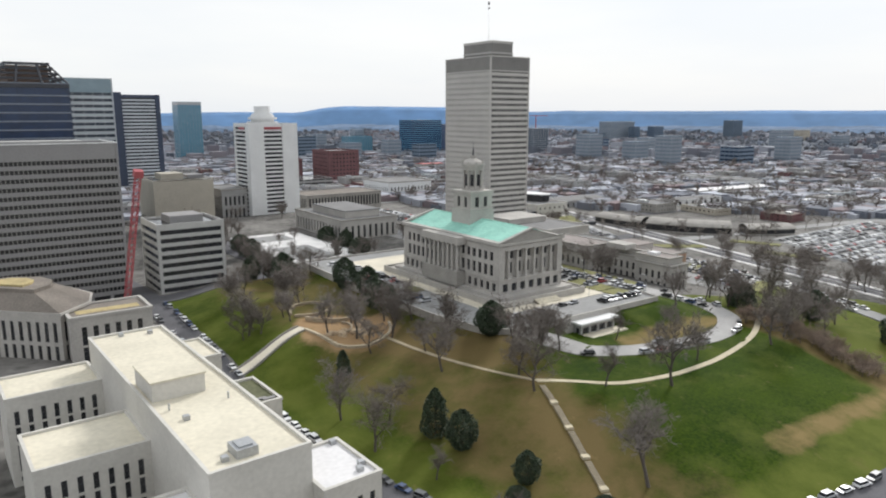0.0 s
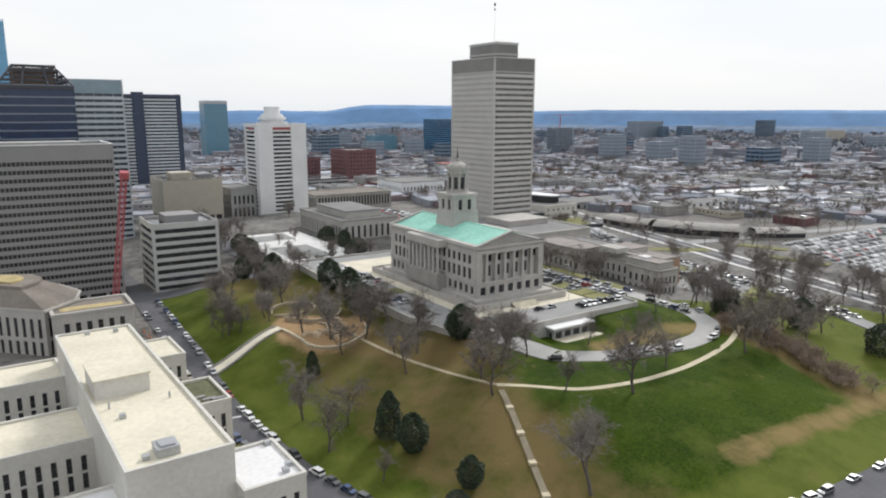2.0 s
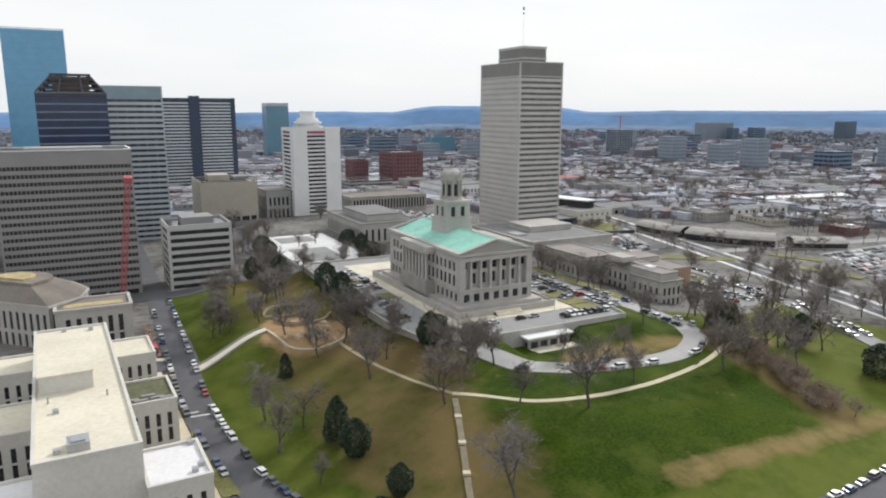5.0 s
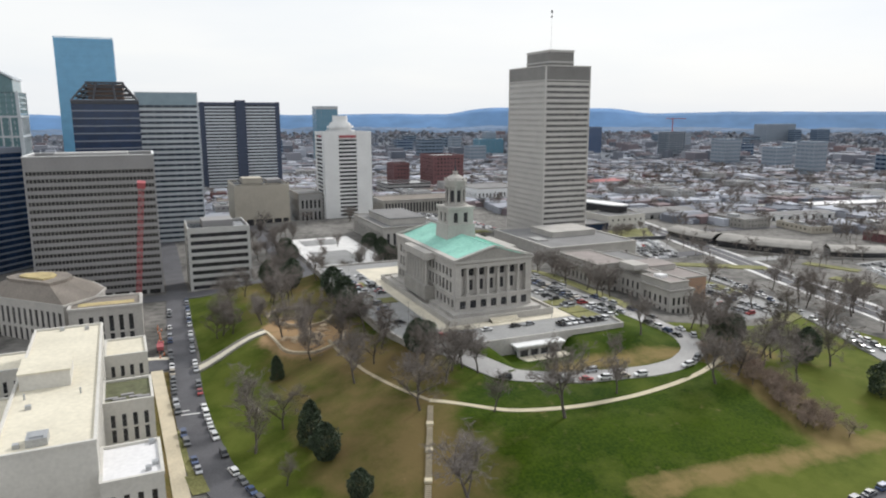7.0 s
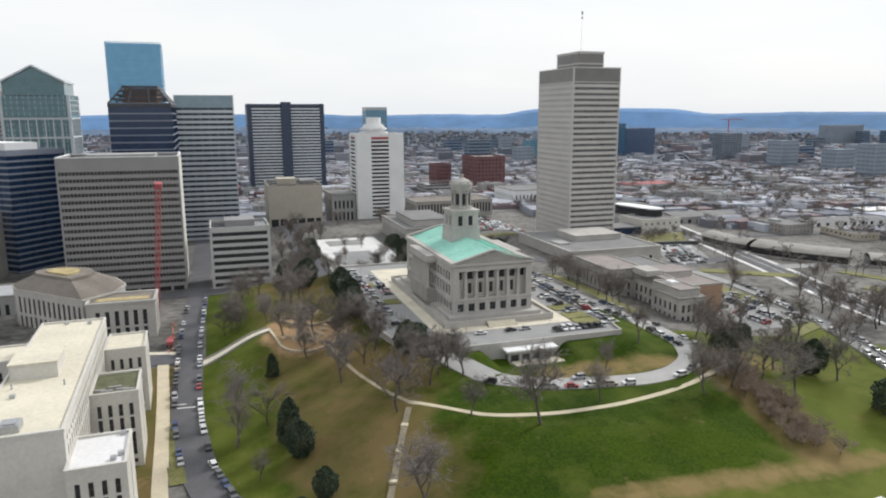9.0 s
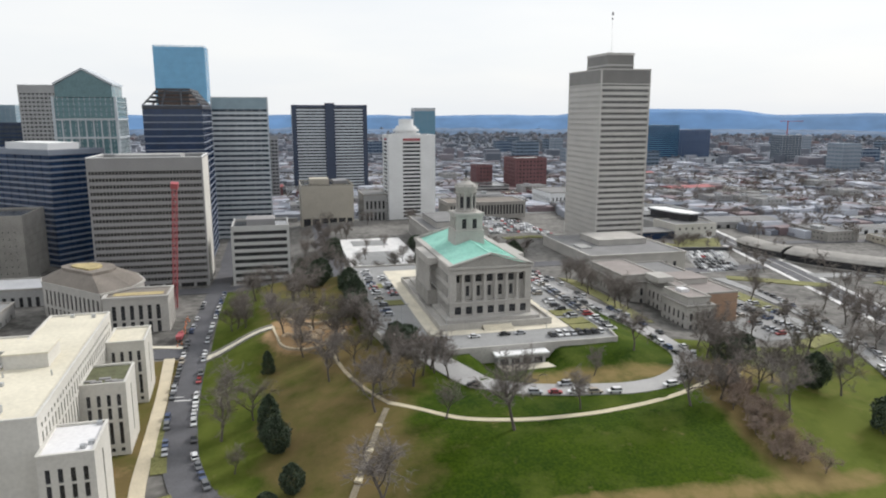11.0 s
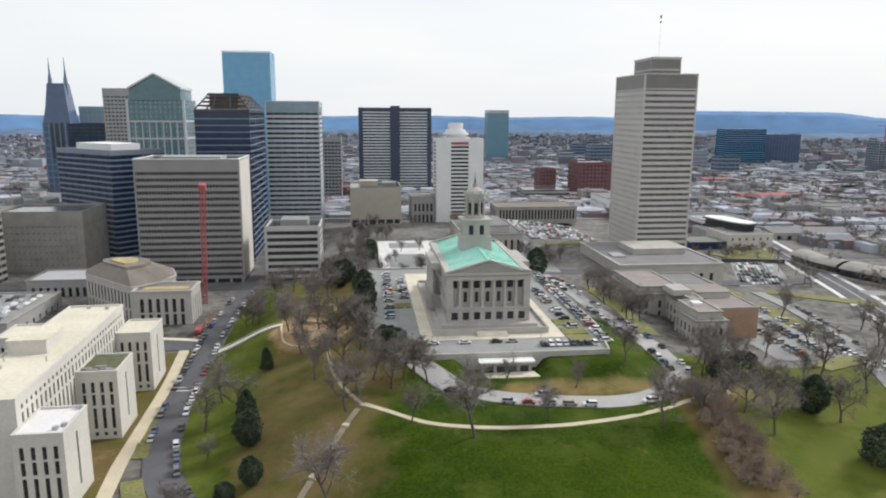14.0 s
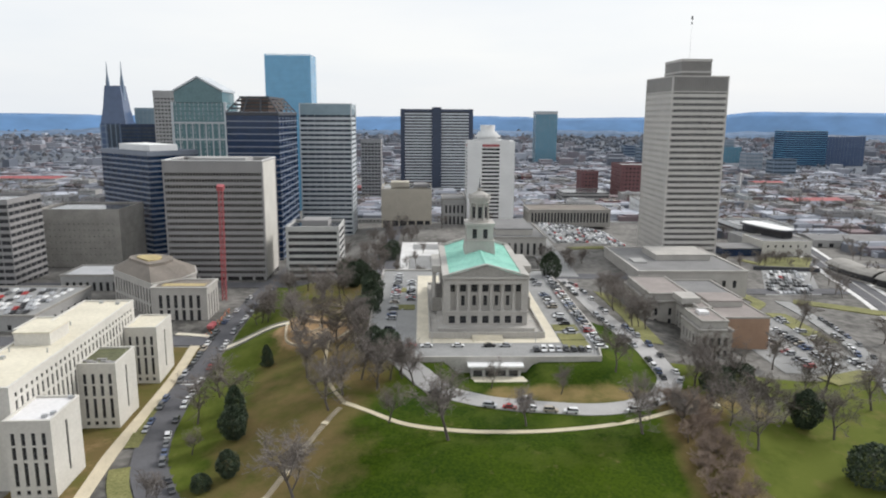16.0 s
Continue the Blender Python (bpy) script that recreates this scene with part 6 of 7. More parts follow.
def town_trees():
    """Leafless trees between the houses, too many to count, joined."""
    rg = random.Random(23)
    v, f = [], []
    makes = []
    for seed, counts, stout in ((51, (5, 4, 3, 3), 4.4), (52, (5, 4, 3, 3), 4.4), (53, (5, 4, 3, 3), 4.4), (54, (4, 3, 2, 4), 9.0), (55, (4, 3, 2, 4), 9.0)):
        wood, fine = bare_tree(seed, 14, 0.9, TWIG, counts, stout)
        vv, ff = [], []
        for me in (wood, fine):
            k = len(vv)
            vv += [q.co.copy() for q in me.vertices]
            ff += [[k + i for i in q.vertices] for q in me.polygons]
        makes.append((vv, ff))
    spots = [(px + rg.gauss(0, 15), py + rg.gauss(0, 15)) for px, py in PATCHES for _ in range(3)]
    for _ in range(3600):
        r, a = 330 + 1070 * rg.random(), radians(rg.uniform(-34, 74) if rg.random() < 0.25 else rg.uniform(25, 72))
        spots.append((80 + r * math.sin(a), -20 + r * math.cos(a)))
    n = 0
    for x, y in spots:
        far = math.hypot(x - 80, y + 20) > 500
        if not free(x, y, 1) or n > 1800:
            continue
        n += 1
        sc, tu, z = rg.uniform(0.65, 1.15), rg.uniform(0, 6.28), height(x, y)
        c, si = math.cos(tu) * sc, math.sin(tu) * sc
        vv, ff = makes[3 + n % 2 if far else n % 3]
        k = len(v)
        v += [(x + q.x * c - q.y * si, y + q.x * si + q.y * c, z + q.z * sc) for q in vv]
        f += [[k + i for i in q] for q in ff]
    me = bpy.data.meshes.new("town_trees")
    me.from_pydata(v, [], f)
    me.materials.append(TWIG)
    tagged(new("town_trees", me), "leafless grey-brown trees between the low buildings", "trees", kind="stuff")


town_trees()


def far_woods():
    """Leafless woods and street trees out to the hills: many ragged crowns in one mesh."""
    rg = random.Random(17)
    v, f = [], []
    spots = []
    while len(spots) < 11000:
        r = 1300 + 3100 * rg.random()
        a = radians(rg.uniform(-36, 76))
        x, y = 80 + r * math.sin(a), -20 + r * math.cos(a)
        if not free(x, y, 3):
            continue
        spots.append((x, y, rg.uniform(2.6, 5.2) * (0.85 + max(0, r - 1600) / 1400)))
    for x, y, s in spots:
        z = height(x, y)
        k = len(v)
        n = 5
        wide, tall = rg.uniform(0.8, 1.5), rg.uniform(0.75, 1.2)
        for j in range(2):
            for i in range(n):
                a = 2 * math.pi * (i + 0.5 * j) / n + rg.uniform(-0.4, 0.4)
                q = s * wide * (0.6, 1.0)[j] * rg.uniform(0.45, 1.35)
                v.append((x + q * math.cos(a), y + q * math.sin(a), z + s * tall * (0.0, 1.0)[j] * rg.uniform(0.6, 1.3)))
        for i in range(2):
            v.append((x + s * rg.uniform(-0.7, 0.7), y + s * rg.uniform(-0.7, 0.7), z + s * tall * rg.uniform(1.1, 2.1)))
        for i in range(n):
            f.append((k + i, k + (i + 1) % n, k + n + (i + 1) % n, k + n + i))
            f.append((k + n + i, k + n + (i + 1) % n, k + 2 * n + (i * 2) // n))
        f.append((k + n + 2, k + 2 * n + 1, k + 2 * n))
        f.append((k + n, k + 2 * n, k + 2 * n + 1))
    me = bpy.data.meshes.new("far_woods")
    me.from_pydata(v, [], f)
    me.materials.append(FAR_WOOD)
    tagged(new("far_woods", me), "distant grey-brown leafless woods between the houses, with painted blue haze", "trees", kind="stuff")


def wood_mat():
    """Crowns differ from one to the next: grey-brown to slate blue of painted haze."""
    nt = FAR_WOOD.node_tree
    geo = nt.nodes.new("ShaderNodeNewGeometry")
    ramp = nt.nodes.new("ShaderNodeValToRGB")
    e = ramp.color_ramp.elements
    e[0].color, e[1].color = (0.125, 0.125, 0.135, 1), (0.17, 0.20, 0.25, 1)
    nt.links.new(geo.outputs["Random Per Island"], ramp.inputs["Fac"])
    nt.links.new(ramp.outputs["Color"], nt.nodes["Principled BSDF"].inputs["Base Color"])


wood_mat()
far_woods()


def build_hills():
    """The ridge that closes the view, far beyond the town."""
    bm = bmesh.new()
    prev = None
    for i in range(241):
        deg = -60 + i * 0.65
        a = radians(deg)
        top = 96 + 9 * noise.noise((deg * 0.12, 0.0, 0.0)) + 5 * noise.noise((deg * 0.5, 3.0, 0.0)) + 1.5 * noise.noise((deg * 1.9, 5.0, 0.0))
        top += 34 * ss(22.8, 26.8, deg) * (1 - ss(36, 40, deg)) + 9 * ss(36, 50, deg)
        d = Vector((math.sin(a), math.cos(a), 0))
        o = Vector((80, -20, 0))
        row = [bm.verts.new(o + d * r + Vector((0, 0, z))) for r, z in ((4150, -10), (4300, 30 + 8 * noise.noise((deg * 0.4, 8, 0))), (4420, top * 0.8), (4520, top), (4640, -10))]
        if prev:
            for p, q, s, t in zip(prev, prev[1:], row[1:], row):
                bm.faces.new((p, t, s, q))
        prev = row
    bmesh.ops.recalc_face_normals(bm, faces=bm.faces)
    ob = structure("backdrop_hills", bm, HILL, "long low ridge of distant hills in painted haze blue", "hills")
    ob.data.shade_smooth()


build_hills()


def build_foothills():
    """Low wooded rises before the ridge, uneven in height and depth."""
    bm = bmesh.new()
    prev = None
    for i in range(421):
        deg = -60 + i * 0.37
        a = radians(deg)
        top = 26 + 13 * noise.noise((deg * 0.16, 1.0, 4.0)) + 8 * noise.noise((deg * 0.7, 2.0, 4.0)) + 3.5 * noise.noise((deg * 3.1, 6.0, 4.0))
        near = 3560 + 220 * noise.noise((deg * 0.2, 9.0, 0.0))
        d, o = Vector((math.sin(a), math.cos(a), 0)), Vector((80, -20, 0))
        row = [bm.verts.new(o + d * q + Vector((0, 0, z))) for q, z in ((near, -14), (near + 110, top * 0.55), (near + 230, top), (near + 420, -14))]
        if prev:
            for p, q, s, t in zip(prev, prev[1:], row[1:], row):
                bm.faces.new((p, t, s, q))
        prev = row
    bmesh.ops.recalc_face_normals(bm, faces=bm.faces)
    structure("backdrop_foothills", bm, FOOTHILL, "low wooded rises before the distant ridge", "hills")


build_foothills()

# ---- street furniture and markings ----
def street_marks():
    road = bpy.data.objects["road_street"]
    part("stop_line", boxes((66.6, 190, height(71, 190) + 0.25, 71, 190.6, height(71, 190) + 0.29)), LINE_PAINT, road)


street_marks()


def street_lamp(x, y, z, turn):
    l = thing("street_lamp", "grey steel street lamp with a single arm", "lamp", "street lamps")
    l.matrix_basis = Matrix.Translation((x, y, z)) @ Matrix.Rotation(turn, 4, "Z")
    for nm, me in LAMP:
        part_of(nm, me, l)


pole, arm, head = bmesh.new(), bmesh.new(), bmesh.new()
tube(pole, Vector((0, 0, -0.5)), Vector((0, 0, 9)), 0.11, 0.07, 8)
tube(arm, Vector((0, 0, 8.8)), Vector((2.2, 0, 9.3)), 0.06, 0.04, 6)
box(head, 2.0, -0.17, 9.2, 2.9, 0.17, 9.4)
LAMP = (("pole", mesh_of("pole", pole, STEEL)), ("arm", mesh_of("arm", arm, STEEL)), ("lamp_head", mesh_of("lamp_head", head, STEEL)))
for xx, yy in ((226, 172), (226, 205), (226, 240), (226, 275), (152, 200), (152, 240), (152, 285), (166, 184), (206, 184)):
    street_lamp(xx, yy, TERR, math.pi if xx > 190 else 0)


def wall_run(parent, pts, half, below, above, material, cap_material=None):
    """Straight lengths of a garden wall along pts, each with a coping; their tops step with the ground."""
    for (ax, ay), (bx, by) in zip(pts, pts[1:]):
        n = Vector((by - ay, ax - bx)).normalized()
        z = max(height(ax, ay), height(bx, by), height((ax + bx) / 2, (ay + by) / 2))
        for nm, h, lo, hi, m in (("wall_length", half, z - below, z + above, material), ("coping", half + 0.12, z + above, z + above + 0.22, cap_material)):
            if m is None:
                continue
            bm = bmesh.new()
            prism(bm, [(ax - n.x * h, ay - n.y * h), (ax + n.x * h, ay + n.y * h), (bx + n.x * h, by + n.y * h), (bx - n.x * h, by - n.y * h)], lo, hi)
            bmesh.ops.recalc_face_normals(bm, faces=bm.faces)
            part(nm, bm, m, parent)


def rounded(pts, steps=3):
    """The line pts with its corners cut twice, for curved walls."""
    for _ in range(steps - 1):
        out = [pts[0]]
        for (ax, ay), (bx, by) in zip(pts, pts[1:]):
            out += [(ax * 0.75 + bx * 0.25, ay * 0.75 + by * 0.25), (ax * 0.25 + bx * 0.75, ay * 0.25 + by * 0.75)]
        pts = out + [pts[-1]]
    return pts


def build_excavation():
    """Retaining walls, kerbs and heaps of the dug-over bank beside the ramp."""
    e = thing("garden_walls", "tan stone retaining walls in a dug-over sandy bank", "garden wall")
    wall_run(e, rounded([(102.6, 227), (104, 216), (105.5, 207), (113, 203.5), (122, 203.5), (128, 208), (131, 215)]), 0.35, 4.5, 0.5, GARDEN_STONE, PAVING_TAN)
    wall_run(e, rounded([(108, 238), (112, 231), (119, 227), (126, 229), (131, 236)]), 0.3, 1.5, 1.3, GARDEN_STONE, GARDEN_STONE)
    wall_run(e, rounded([(106, 247), (109, 256), (118, 260), (126, 254), (124, 245), (114, 241), (106, 244)]), 0.3, 1.0, 0.8, GARDEN_STONE, GARDEN_STONE)
    wall_run(e, rounded([(110, 213), (116, 216), (119, 222), (117, 226)]), 0.25, 1.0, 0.7, GARDEN_STONE, GARDEN_STONE)
    w = thing("ramp_wall", "dark weathered stone walls along the concrete ramp", "garden wall")
    for k in (-2.7, 2.7):
        wall_run(w, [(74 + 1.2 * i - 0.25 * k, 222.3 + 0.306 * i + k) for i in range(25)], 0.25, 2.2, 0.45, STONE_DARK)
    rg = random.Random(3)
    for i in range(26):
        f = rg.random()
        x, y = 107 + 19 * f + rg.uniform(-2, 2), 226 - 14 * math.sin(3.14 * f) + rg.uniform(-4, 6)
        r, k = rg.uniform(0.8, 2.6), 11
        h = rg.uniform(0.35, 1.1)
        rim = [(x + r * rg.uniform(0.75, 1.25) * math.cos(6.283 * j / k), y + r * rg.uniform(0.75, 1.25) * math.sin(6.283 * j / k)) for j in range(k)]
        ring2 = [(x + (a - x) * rg.uniform(0.5, 0.75), y + (c - y) * rg.uniform(0.5, 0.75)) for a, c in rim]
        bm = bmesh.new()
        z = height(x, y)
        prism(bm, rim, z - 0.6, z + h * 0.7, ring2)
        prism(bm, ring2, z + h * 0.7, z + h, [(x + (a - x) * 0.3, y + (c - y) * 0.3) for a, c in ring2])
        part("soil_heap", bm, DIRT, e, "heap of orange soil")


build_excavation()


def build_monument():
    """A dark memorial figure block on a stepped stone pedestal where the path ends."""
    m = thing("monument", "dark memorial block on a stepped pale stone pedestal", "monument")
    x, y = 257, 140.5
    z = height(x, y)
    part("step", boxes((x - 2.4, y - 2.4, z - 1.0, x + 2.4, y + 2.4, z + 0.6)), PAVING, m)
    part("step", boxes((x - 1.7, y - 1.7, z + 0.6, x + 1.7, y + 1.7, z + 1.1)), PAVING, m)
    part("pedestal", boxes((x - 1.0, y - 1.0, z + 1.1, x + 1.0, y + 1.0, z + 3.0)), LIMESTONE, m)
    bm = bmesh.new()
    prism(bm, poly(x, y, 0.75, 10), z + 3.0, z + 4.4, poly(x, y, 0.6, 10))
    prism(bm, poly(x, y, 0.6, 10), z + 4.4, z + 5.3, poly(x, y, 0.25, 10))
    part("memorial_block", bm, DARK_METAL, m)


build_monument()
for i, (x, y) in enumerate(((153, 349), (158.5, 362), (180, 351), (184, 371), (163, 393), (176, 399))):
    set_tree(BARE[i % 4], x, y, 0.55 + 0.09 * (i % 3), i * 1.1, "small leafless tree in the paved plaza", z=8.7)

for k, (line, wide) in enumerate(((((345, 224), (346, 272)), 11), (((374, 306), (398, 292), (421, 274)), 11), (((436, 240), (443, 204)), 9), (((456, 276), (467, 245)), 9), (((330, 270), (352, 300), (350, 385)), 7), (((318, 176), (345, 186)), 9), (((268, 420), (300, 425)), 9), (((398, 425), (408, 400)), 6))):
    drape(f"lawn_strip_{k + 1}", line, wide, VERGE, "yellow-green lawn strip beside the parking lots", 0.34, category="lawn")


drape("lawn_library", ((258, 200), (259.5, 240), (258.5, 288)), 8.5, VERGE, "patchy lawn between the drive and the library", 0.12, category="lawn")
drape("pavement_corner", ((49, 240.2), (60, 238.4), (66.5, 236.4)), 2.6, PAVING, "pale pavement along the cross street", 0.1, category="pavement")
drape("road_stop_line", ((68.2, 187.4), (71.2, 187.2), (74.0, 187.0)), 0.7, LINE_PAINT, "worn white stop line across the street", 0.09, category="road marking")
drape("verge_office_1", ((67.3, 176), (67.5, 164), (68.1, 152), (68.9, 145)), 1.7, VERGE, "narrow grass verge between walk and kerb", 0.1, category="lawn")
drape("verge_office_2", ((69.2, 145.5), (69.9, 140), (70.6, 134.5)), 4.4, VERGE, "worn grass island between walk and kerb", 0.12, category="lawn")
drape("verge_office_3", ((72.6, 121.5), (74.6, 115), (78.5, 106.5), (84, 98)), 6.0, VERGE, "grass island where the street bends", 0.16, category="lawn")


def hall(label, x, y, w, d, h, wall_mat, roof_mat, turn=0.0):
    """A long low hall with a shallow gable roof, rows of doors and ridge vents."""
    b = thing("long_hall", label, "building", "halls of the town")
    b.matrix_basis = Matrix.Translation((x, y, height(x, y) - 1)) @ Matrix.Rotation(turn, 4, "Z")
    n = max(4, int(w / 9))
    stone_block(b, -w / 2, -d / 2, w / 2, d / 2, 0, h, ((n, 3.5, [(1.2, 4.4)], 1), (3, 3.5, [(1.2, 4.4)], 1), None, (3, 3.5, [(1.2, 4.4)], 1)), wall_mat, DARK_GLASS, 0.4)
    bm = bmesh.new()
    pr = [(-d / 2 - 0.5, h), (0, h + d * 0.06), (d / 2 + 0.5, h)]
    a = [bm.verts.new((-w / 2 - 0.5, yy, zz)) for yy, zz in pr]
    c = [bm.verts.new((w / 2 + 0.5, yy, zz)) for yy, zz in pr]
    bm.faces.new(a[::-1]), bm.faces.new(c)
    for i in range(3):
        bm.faces.new((a[i], a[(i + 1) % 3], c[(i + 1) % 3], c[i]))
    bmesh.ops.recalc_face_normals(bm, faces=bm.faces)
    part("roof", bm, roof_mat, b)
    vent = mesh_of("ridge_vent", boxes((-1.2, -0.8, 0, 1.2, 0.8, 1.0)), STEEL)
    for i in range(max(2, int(w / 22))):
        part_of("ridge_vent", vent, b, Matrix.Translation((-w / 2 + (i + 0.5) * 22, 0, h + d * 0.05)))


def build_curved_hall():
    """A pale block and a dark glazed wing below a long rounded hall with a white overhanging roof."""
    b = thing("curved_roof_hall", "pale concrete hall with a dark glazed top and rounded white roof", "building")
    stone_block(b, 421, 440, 459, 474, -6, 8.0, ((6, 1.6, [(10, 12)], 1.5), (5, 1.8, [(9, 11.5)], 1.5), None, None), PALE_STONE, DARK_GLASS, 0.4)
    part("block_roof", boxes((421.5, 440.5, 7.7, 458.5, 473.5, 8.3)), ROOF_GREY, b)
    part("block_parapet", rings((420.8, 439.8, 8.0, 459.2, 474.2, 9.0, 0.5)), PALE_STONE, b)
    part("glazed_wing", boxes((391, 440, -6, 420.6, 462, 3.0)), NAVY_GLASS, b)
    part("wing_roof", boxes((390.4, 439.4, 3.0, 420.7, 462.5, 3.7)), ROOF_GREY, b)
    part("rear_block", boxes((421, 474.5, -6, 470, 500, 6.5)), CONCRETE_GREY, b)
    turn = radians(14)

    def oval(k):
        out = []
        for i in range(32):
            a = 2 * math.pi * i / 32
            u, v = 9.5 * k * math.copysign(abs(math.cos(a)) ** 0.6, math.cos(a)), (26 + 9.5 * (k - 1)) * math.copysign(abs(math.sin(a)) ** 0.6, math.sin(a))
            out.append((443 + u * math.cos(turn) - v * math.sin(turn), 479 + u * math.sin(turn) + v * math.cos(turn)))
        return out
    for name, k, z0, z1, m in (("glazed_hall", 0.85, 7.5, 13.6, DARK_GLASS), ("roof_soffit", 1.06, 13.6, 14.6, DARK_METAL), ("rounded_roof", 0.92, 14.6, 15.2, WHITE_PAINT)):
        bm = bmesh.new()
        prism(bm, oval(k), z0, z1)
        part(name, bm, m, b)


def vaulted_hall(label, pts, wide, tall):
    """An open market hall on a curved plan: a pale barrel roof on columns before a dark recessed glass front."""
    b = thing("market_hall", label, "building", "curved market halls")
    line = rounded(pts, 3)
    z0 = height(*pts[0])
    roof, core, base = bmesh.new(), bmesh.new(), bmesh.new()
    prof = [(0.0, tall * 0.62), (0.12, tall * 0.8), (0.32, tall * 0.95), (0.5, tall), (0.68, tall * 0.95), (0.88, tall * 0.8), (1.0, tall * 0.62)]
    rows, cores, bases = [], [], []
    for i, (x, y) in enumerate(line):
        (ax, ay), (bx, by) = line[max(i - 1, 0)], line[min(i + 1, len(line) - 1)]
        ln = math.hypot(bx - ax, by - ay)
        nx, ny = -(by - ay) / ln, (bx - ax) / ln
        at = lambda f, z: (x + nx * wide * f, y + ny * wide * f, z0 + z)
        rows.append([roof.verts.new(at(f, z)) for f, z in prof] + [roof.verts.new(at(f, z - 0.5)) for f, z in prof[::-1]])
        cores.append([core.verts.new(at(f, z)) for f, z in ((0.1, -2), (0.1, tall * 0.7), (0.9, tall * 0.7), (0.9, -2))])
        bases.append([base.verts.new(at(f, z)) for f, z in ((-0.06, -2), (-0.06, 0.7), (1.06, 0.7), (1.06, -2))])
        if i % 2 == 0:
            col = bmesh.new()
            prism(col, poly(*at(0.02, 0)[:2], 0.45, 8), z0 + 0.7, z0 + tall * 0.62 - 0.3)
            part("column", col, PALE_STONE, b)
    for bm, rr in ((roof, rows), (core, cores), (base, bases)):
        k = len(rr[0])
        for a, c in zip(rr, rr[1:]):
            for i in range(k):
                bm.faces.new((a[i], a[(i + 1) % k], c[(i + 1) % k], c[i]))
        bm.faces.new(rr[0]), bm.faces.new(rr[-1][::-1])
        bmesh.ops.recalc_face_normals(bm, faces=bm.faces)
    part("barrel_roof", roof, STONE_DARK, b)
    part("glass_front", core, DARK_GLASS, b)
    part("base", base, STONE_DARK, b)


vaulted_hall("long curved market hall with a grey vaulted roof", [(494, 302), (480, 320), (471, 336), (467, 349)], 24, 9.5)
vaulted_hall("end pavilion of the market with a grey vaulted roof", [(528, 280), (512, 287), (499, 297)], 20, 7.5)
vaulted_hall("short curved market hall with a pale vaulted roof", [(466, 354), (461, 372), (463, 392)], 20, 8.5)
bm = bmesh.new()
vv = [[bm.verts.new((x0 + (x1 - x0) * i / 6, y, height(x0 + (x1 - x0) * i / 6, y) + 0.3)) for i in range(7)] for x0, x1, y in ((394, 432, 394), (399, 437, 402), (404, 442, 410), (408, 447, 418), (412, 452, 426), (415, 456, 433))]
for ra, rb in zip(vv, vv[1:]):
    for i in range(6):
        bm.faces.new((ra[i], ra[i + 1], rb[i + 1], rb[i]))
structure("lawn_parkway", bm, VERGE, "yellow-green lawn with tree rows before the hall", "lawn")
hedge = bmesh.new()
prism(hedge, [(392, 391.6), (434, 383.6), (434.4, 385.6), (392.4, 393.6)], -4, 0.2)
tagged(new("boundary_wall", mesh_of("boundary_wall", hedge, DARK_METAL)), "long dark boundary wall above the parking lot", "wall")


build_curved_hall()
RED_ROOF = mat("red_metal_roof", (0.30, 0.06, 0.06), 0.6, 0.15, 0.1, 1.0)
hall("long low hall with a red metal roof", 655, 790, 70, 34, 8, CONCRETE_GREY, RED_ROOF, 0.1)
hall("small hall with a red metal roof", 710, 1020, 46, 26, 9, CONCRETE_GREY, RED_ROOF)
hall("brick hall with a red metal roof", 86, 880, 60, 30, 12, RED_BRICK, RED_ROOF)
hall("red-roofed shed at the edge of downtown", -450, 1045, 90, 40, 10, CONCRETE_GREY, RED_ROOF)
hall("long brick warehouse with a red roof", -393, 1330, 120, 40, 12, RED_BRICK, RED_ROOF)
hall("long pale warehouse with a dark eave", 884, 560, 110, 26, 9, WHITE_PAINT, ROOF_GREY, -1.47)
hall("long grey freight shed beside the tracks", 760, 470, 120, 24, 7, CONCRETE_GREY, ROOF_WHITE, -0.15)
hall("long white freight shed", 620, 430, 84, 22, 6, WHITE_PAINT, ROOF_GREY, -0.12)
hall("low grey depot hall with flat roof", 515, 490, 64, 34, 7, CONCRETE_GREY, ROOF_GREY, -0.1)
banded("teal_office_block", "distant teal glass office block", 870, 1610, 940, 1650, -8, 30, 8, TEAL_GLASS, TEAL_GLASS, 0.4, 8.0, STEEL)
cb = banded("unfinished_tower_block", "unfinished concrete tower block with a red crane on it", 1190, 1262, 1240, 1300, -8, 52, 12, DIST_PANEL, STEEL_GLASS, 0.35, 8.0, DIST_PANEL, mull_w=1.2)
part("crane_mast", boxes((24, 18, 60, 25.6, 19.6, 92)), RED_PAINT, cb)
part("crane_jib", boxes((4, 18.3, 90, 64, 19.3, 91.2)), RED_PAINT, cb)
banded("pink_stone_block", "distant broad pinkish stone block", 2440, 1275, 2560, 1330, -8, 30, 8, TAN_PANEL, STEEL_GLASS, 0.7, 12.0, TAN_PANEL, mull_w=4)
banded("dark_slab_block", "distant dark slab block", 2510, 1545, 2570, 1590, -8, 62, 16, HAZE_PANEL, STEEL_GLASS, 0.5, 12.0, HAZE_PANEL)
banded("grey_slab_block", "distant grey slab block with blue haze in its colour", 1920, 1650, 2050, 1700, -8, 60, 14, DIST_PANEL, HAZE_PANEL, 0.5, 12.0, DIST_PANEL)


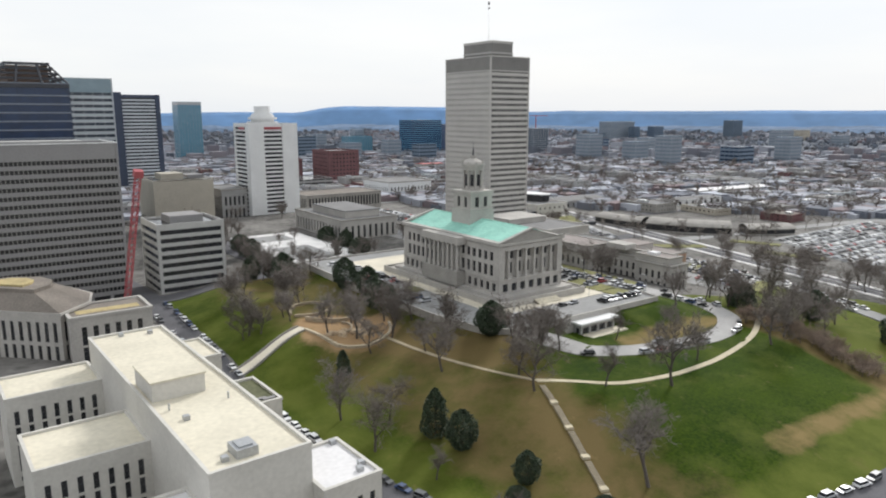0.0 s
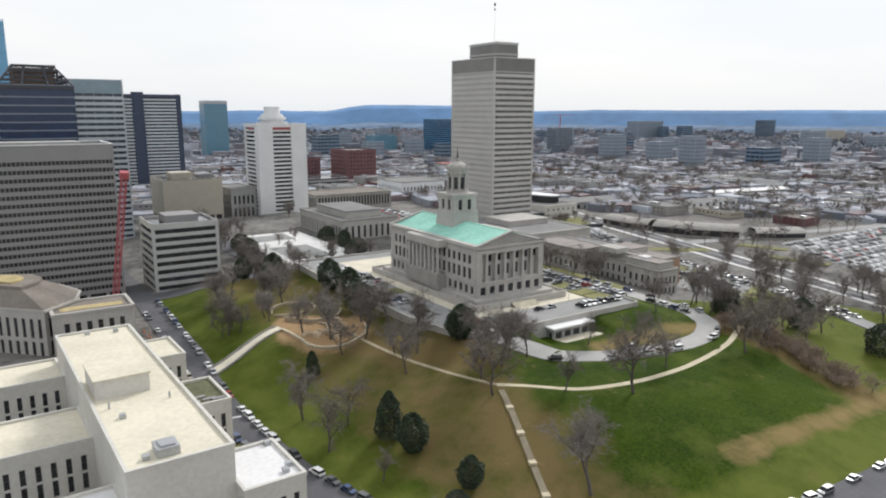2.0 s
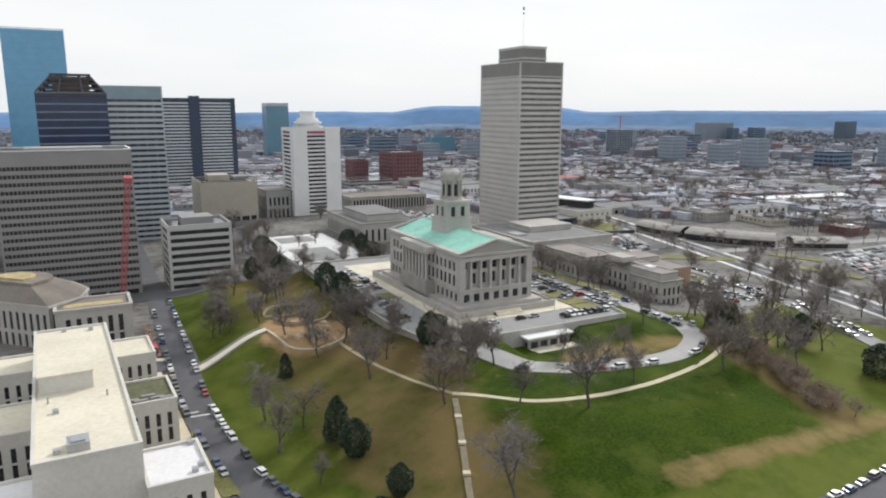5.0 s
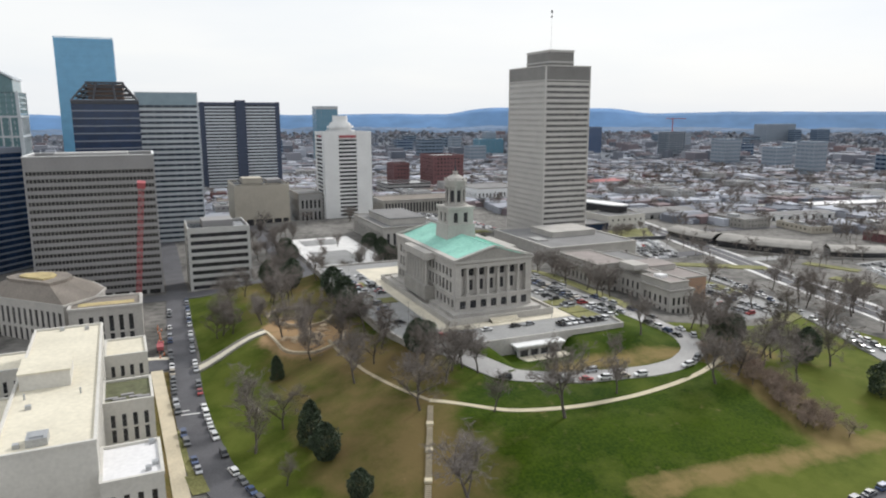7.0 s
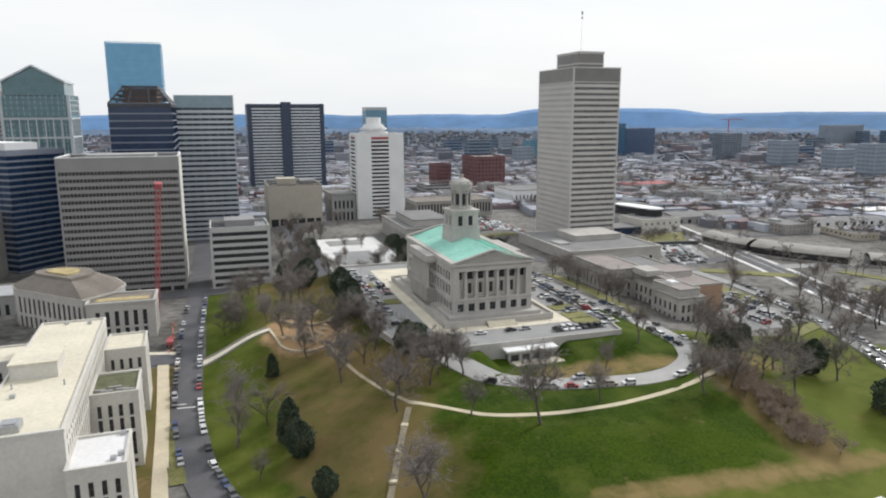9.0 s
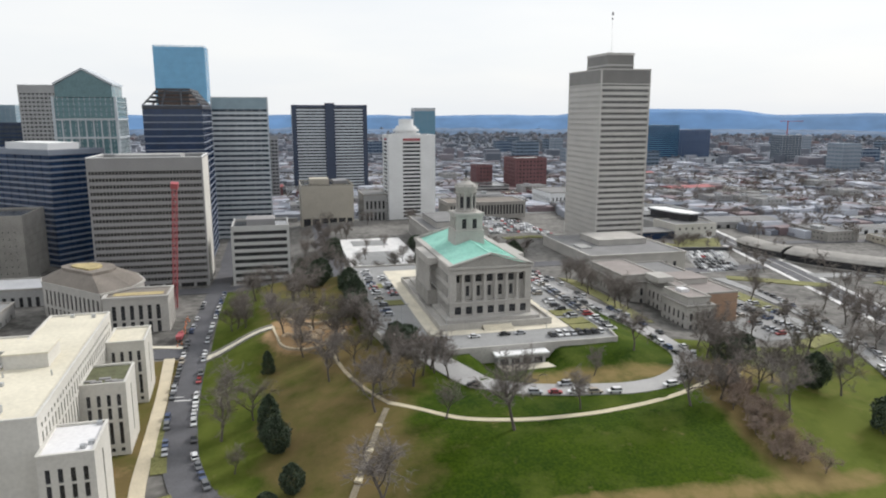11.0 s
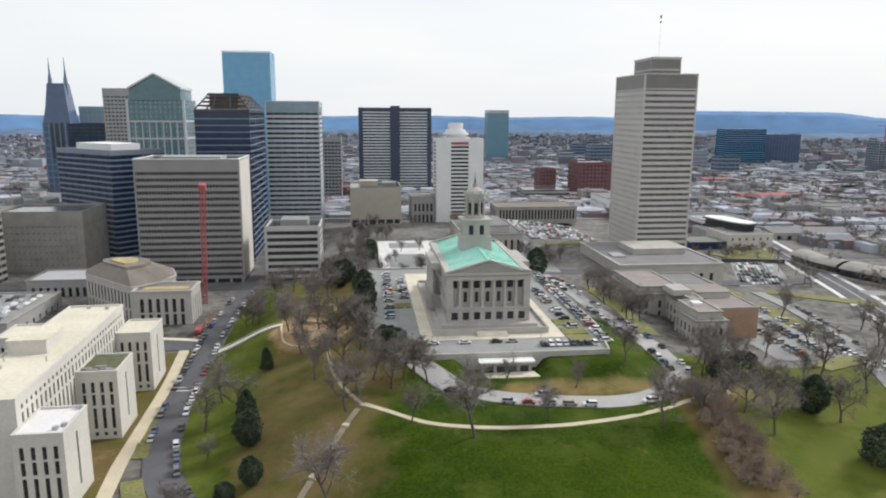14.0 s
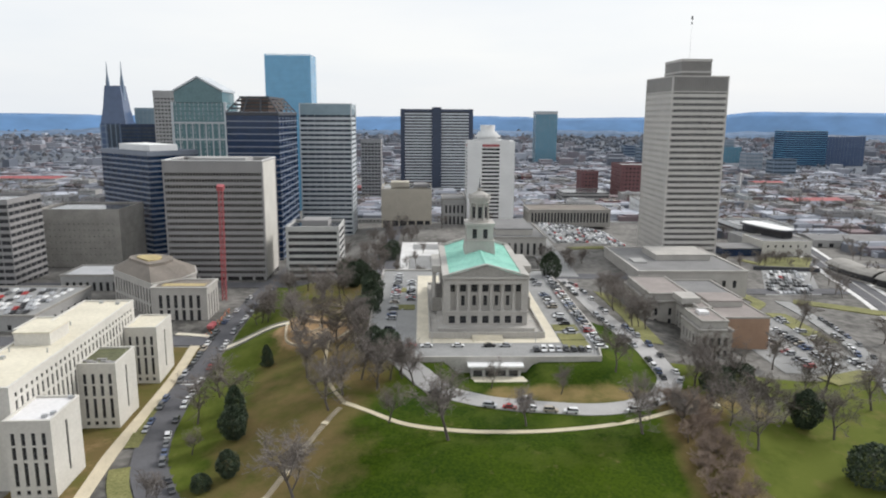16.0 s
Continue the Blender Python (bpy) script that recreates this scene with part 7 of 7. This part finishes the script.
# ---- road works at the street corner ----
def build_roadworks():
    barrel = bmesh.new()
    prism(barrel, poly(0, 0, 0.32, 10), 0, 1.0, poly(0, 0, 0.24, 10))
    body = mesh_of("drum", barrel, ORANGE)
    bandm = bmesh.new()
    prism(bandm, poly(0, 0, 0.305, 10), 0.55, 0.72, poly(0, 0, 0.29, 10))
    bandm = mesh_of("reflective_band", bandm, LINE_PAINT)
    rg = random.Random(8)
    for i in range(16):
        x, y = 63.8 + rg.uniform(-1.0, 1.0), 238 + i * 2.6
        b = thing("traffic_barrel", "orange traffic barrel with a white band", "traffic barrel", "barrels of the road works", at=(x, y, height(x, y) + 0.2))
        part_of("drum", body, b)
        part_of("reflective_band", bandm, b)
    for x, y, turn in ((63.6, 246, 1.55),):
        t = thing("dump_truck", "red dump truck standing at the road works", "truck", "trucks of the road works")
        t.matrix_basis = Matrix.Translation((x, y, height(x, y) + 0.25)) @ Matrix.Rotation(turn, 4, "Z")
        part("chassis", boxes((-3.6, -1.0, 0.7, 3.6, 1.0, 1.05)), DARK_METAL, t)
        bed = bmesh.new()
        prism(bed, [(-3.6, -1.15), (1.2, -1.15), (1.2, 1.15), (-3.6, 1.15)], 1.05, 2.6, [(-3.9, -1.25), (1.3, -1.25), (1.3, 1.25), (-3.9, 1.25)])
        part("tipper_bed", bed, RED_PAINT, t)
        cab = bmesh.new()
        prism(cab, [(1.5, -1.1), (3.6, -1.1), (3.6, 1.1), (1.5, 1.1)], 1.05, 2.8, [(1.5, -1.0), (3.1, -1.0), (3.1, 1.0), (1.5, 1.0)])
        part("cab", cab, RED_PAINT, t)
        part("windscreen", boxes((3.12, -0.9, 1.9, 3.42, 0.9, 2.5)), CAR_GLASS, t)
        for wx in (-2.8, -1.6, 2.6):
            for wy in (-1.0, 1.0):
                w = bmesh.new()
                prism(w, poly(0, 0, 0.5, 12), -0.15, 0.15)
                bmesh.ops.rotate(w, verts=w.verts, cent=(0, 0, 0), matrix=Matrix.Rotation(math.pi / 2, 3, "X"))
                o = part("wheel", w, RUBBER, t)
                o.location = (wx, wy, 0.5)


ORANGE = mat("orange_plastic", (0.6, 0.15, 0.03), 0.6, 0.1, 0.5, 3.0)
build_roadworks()
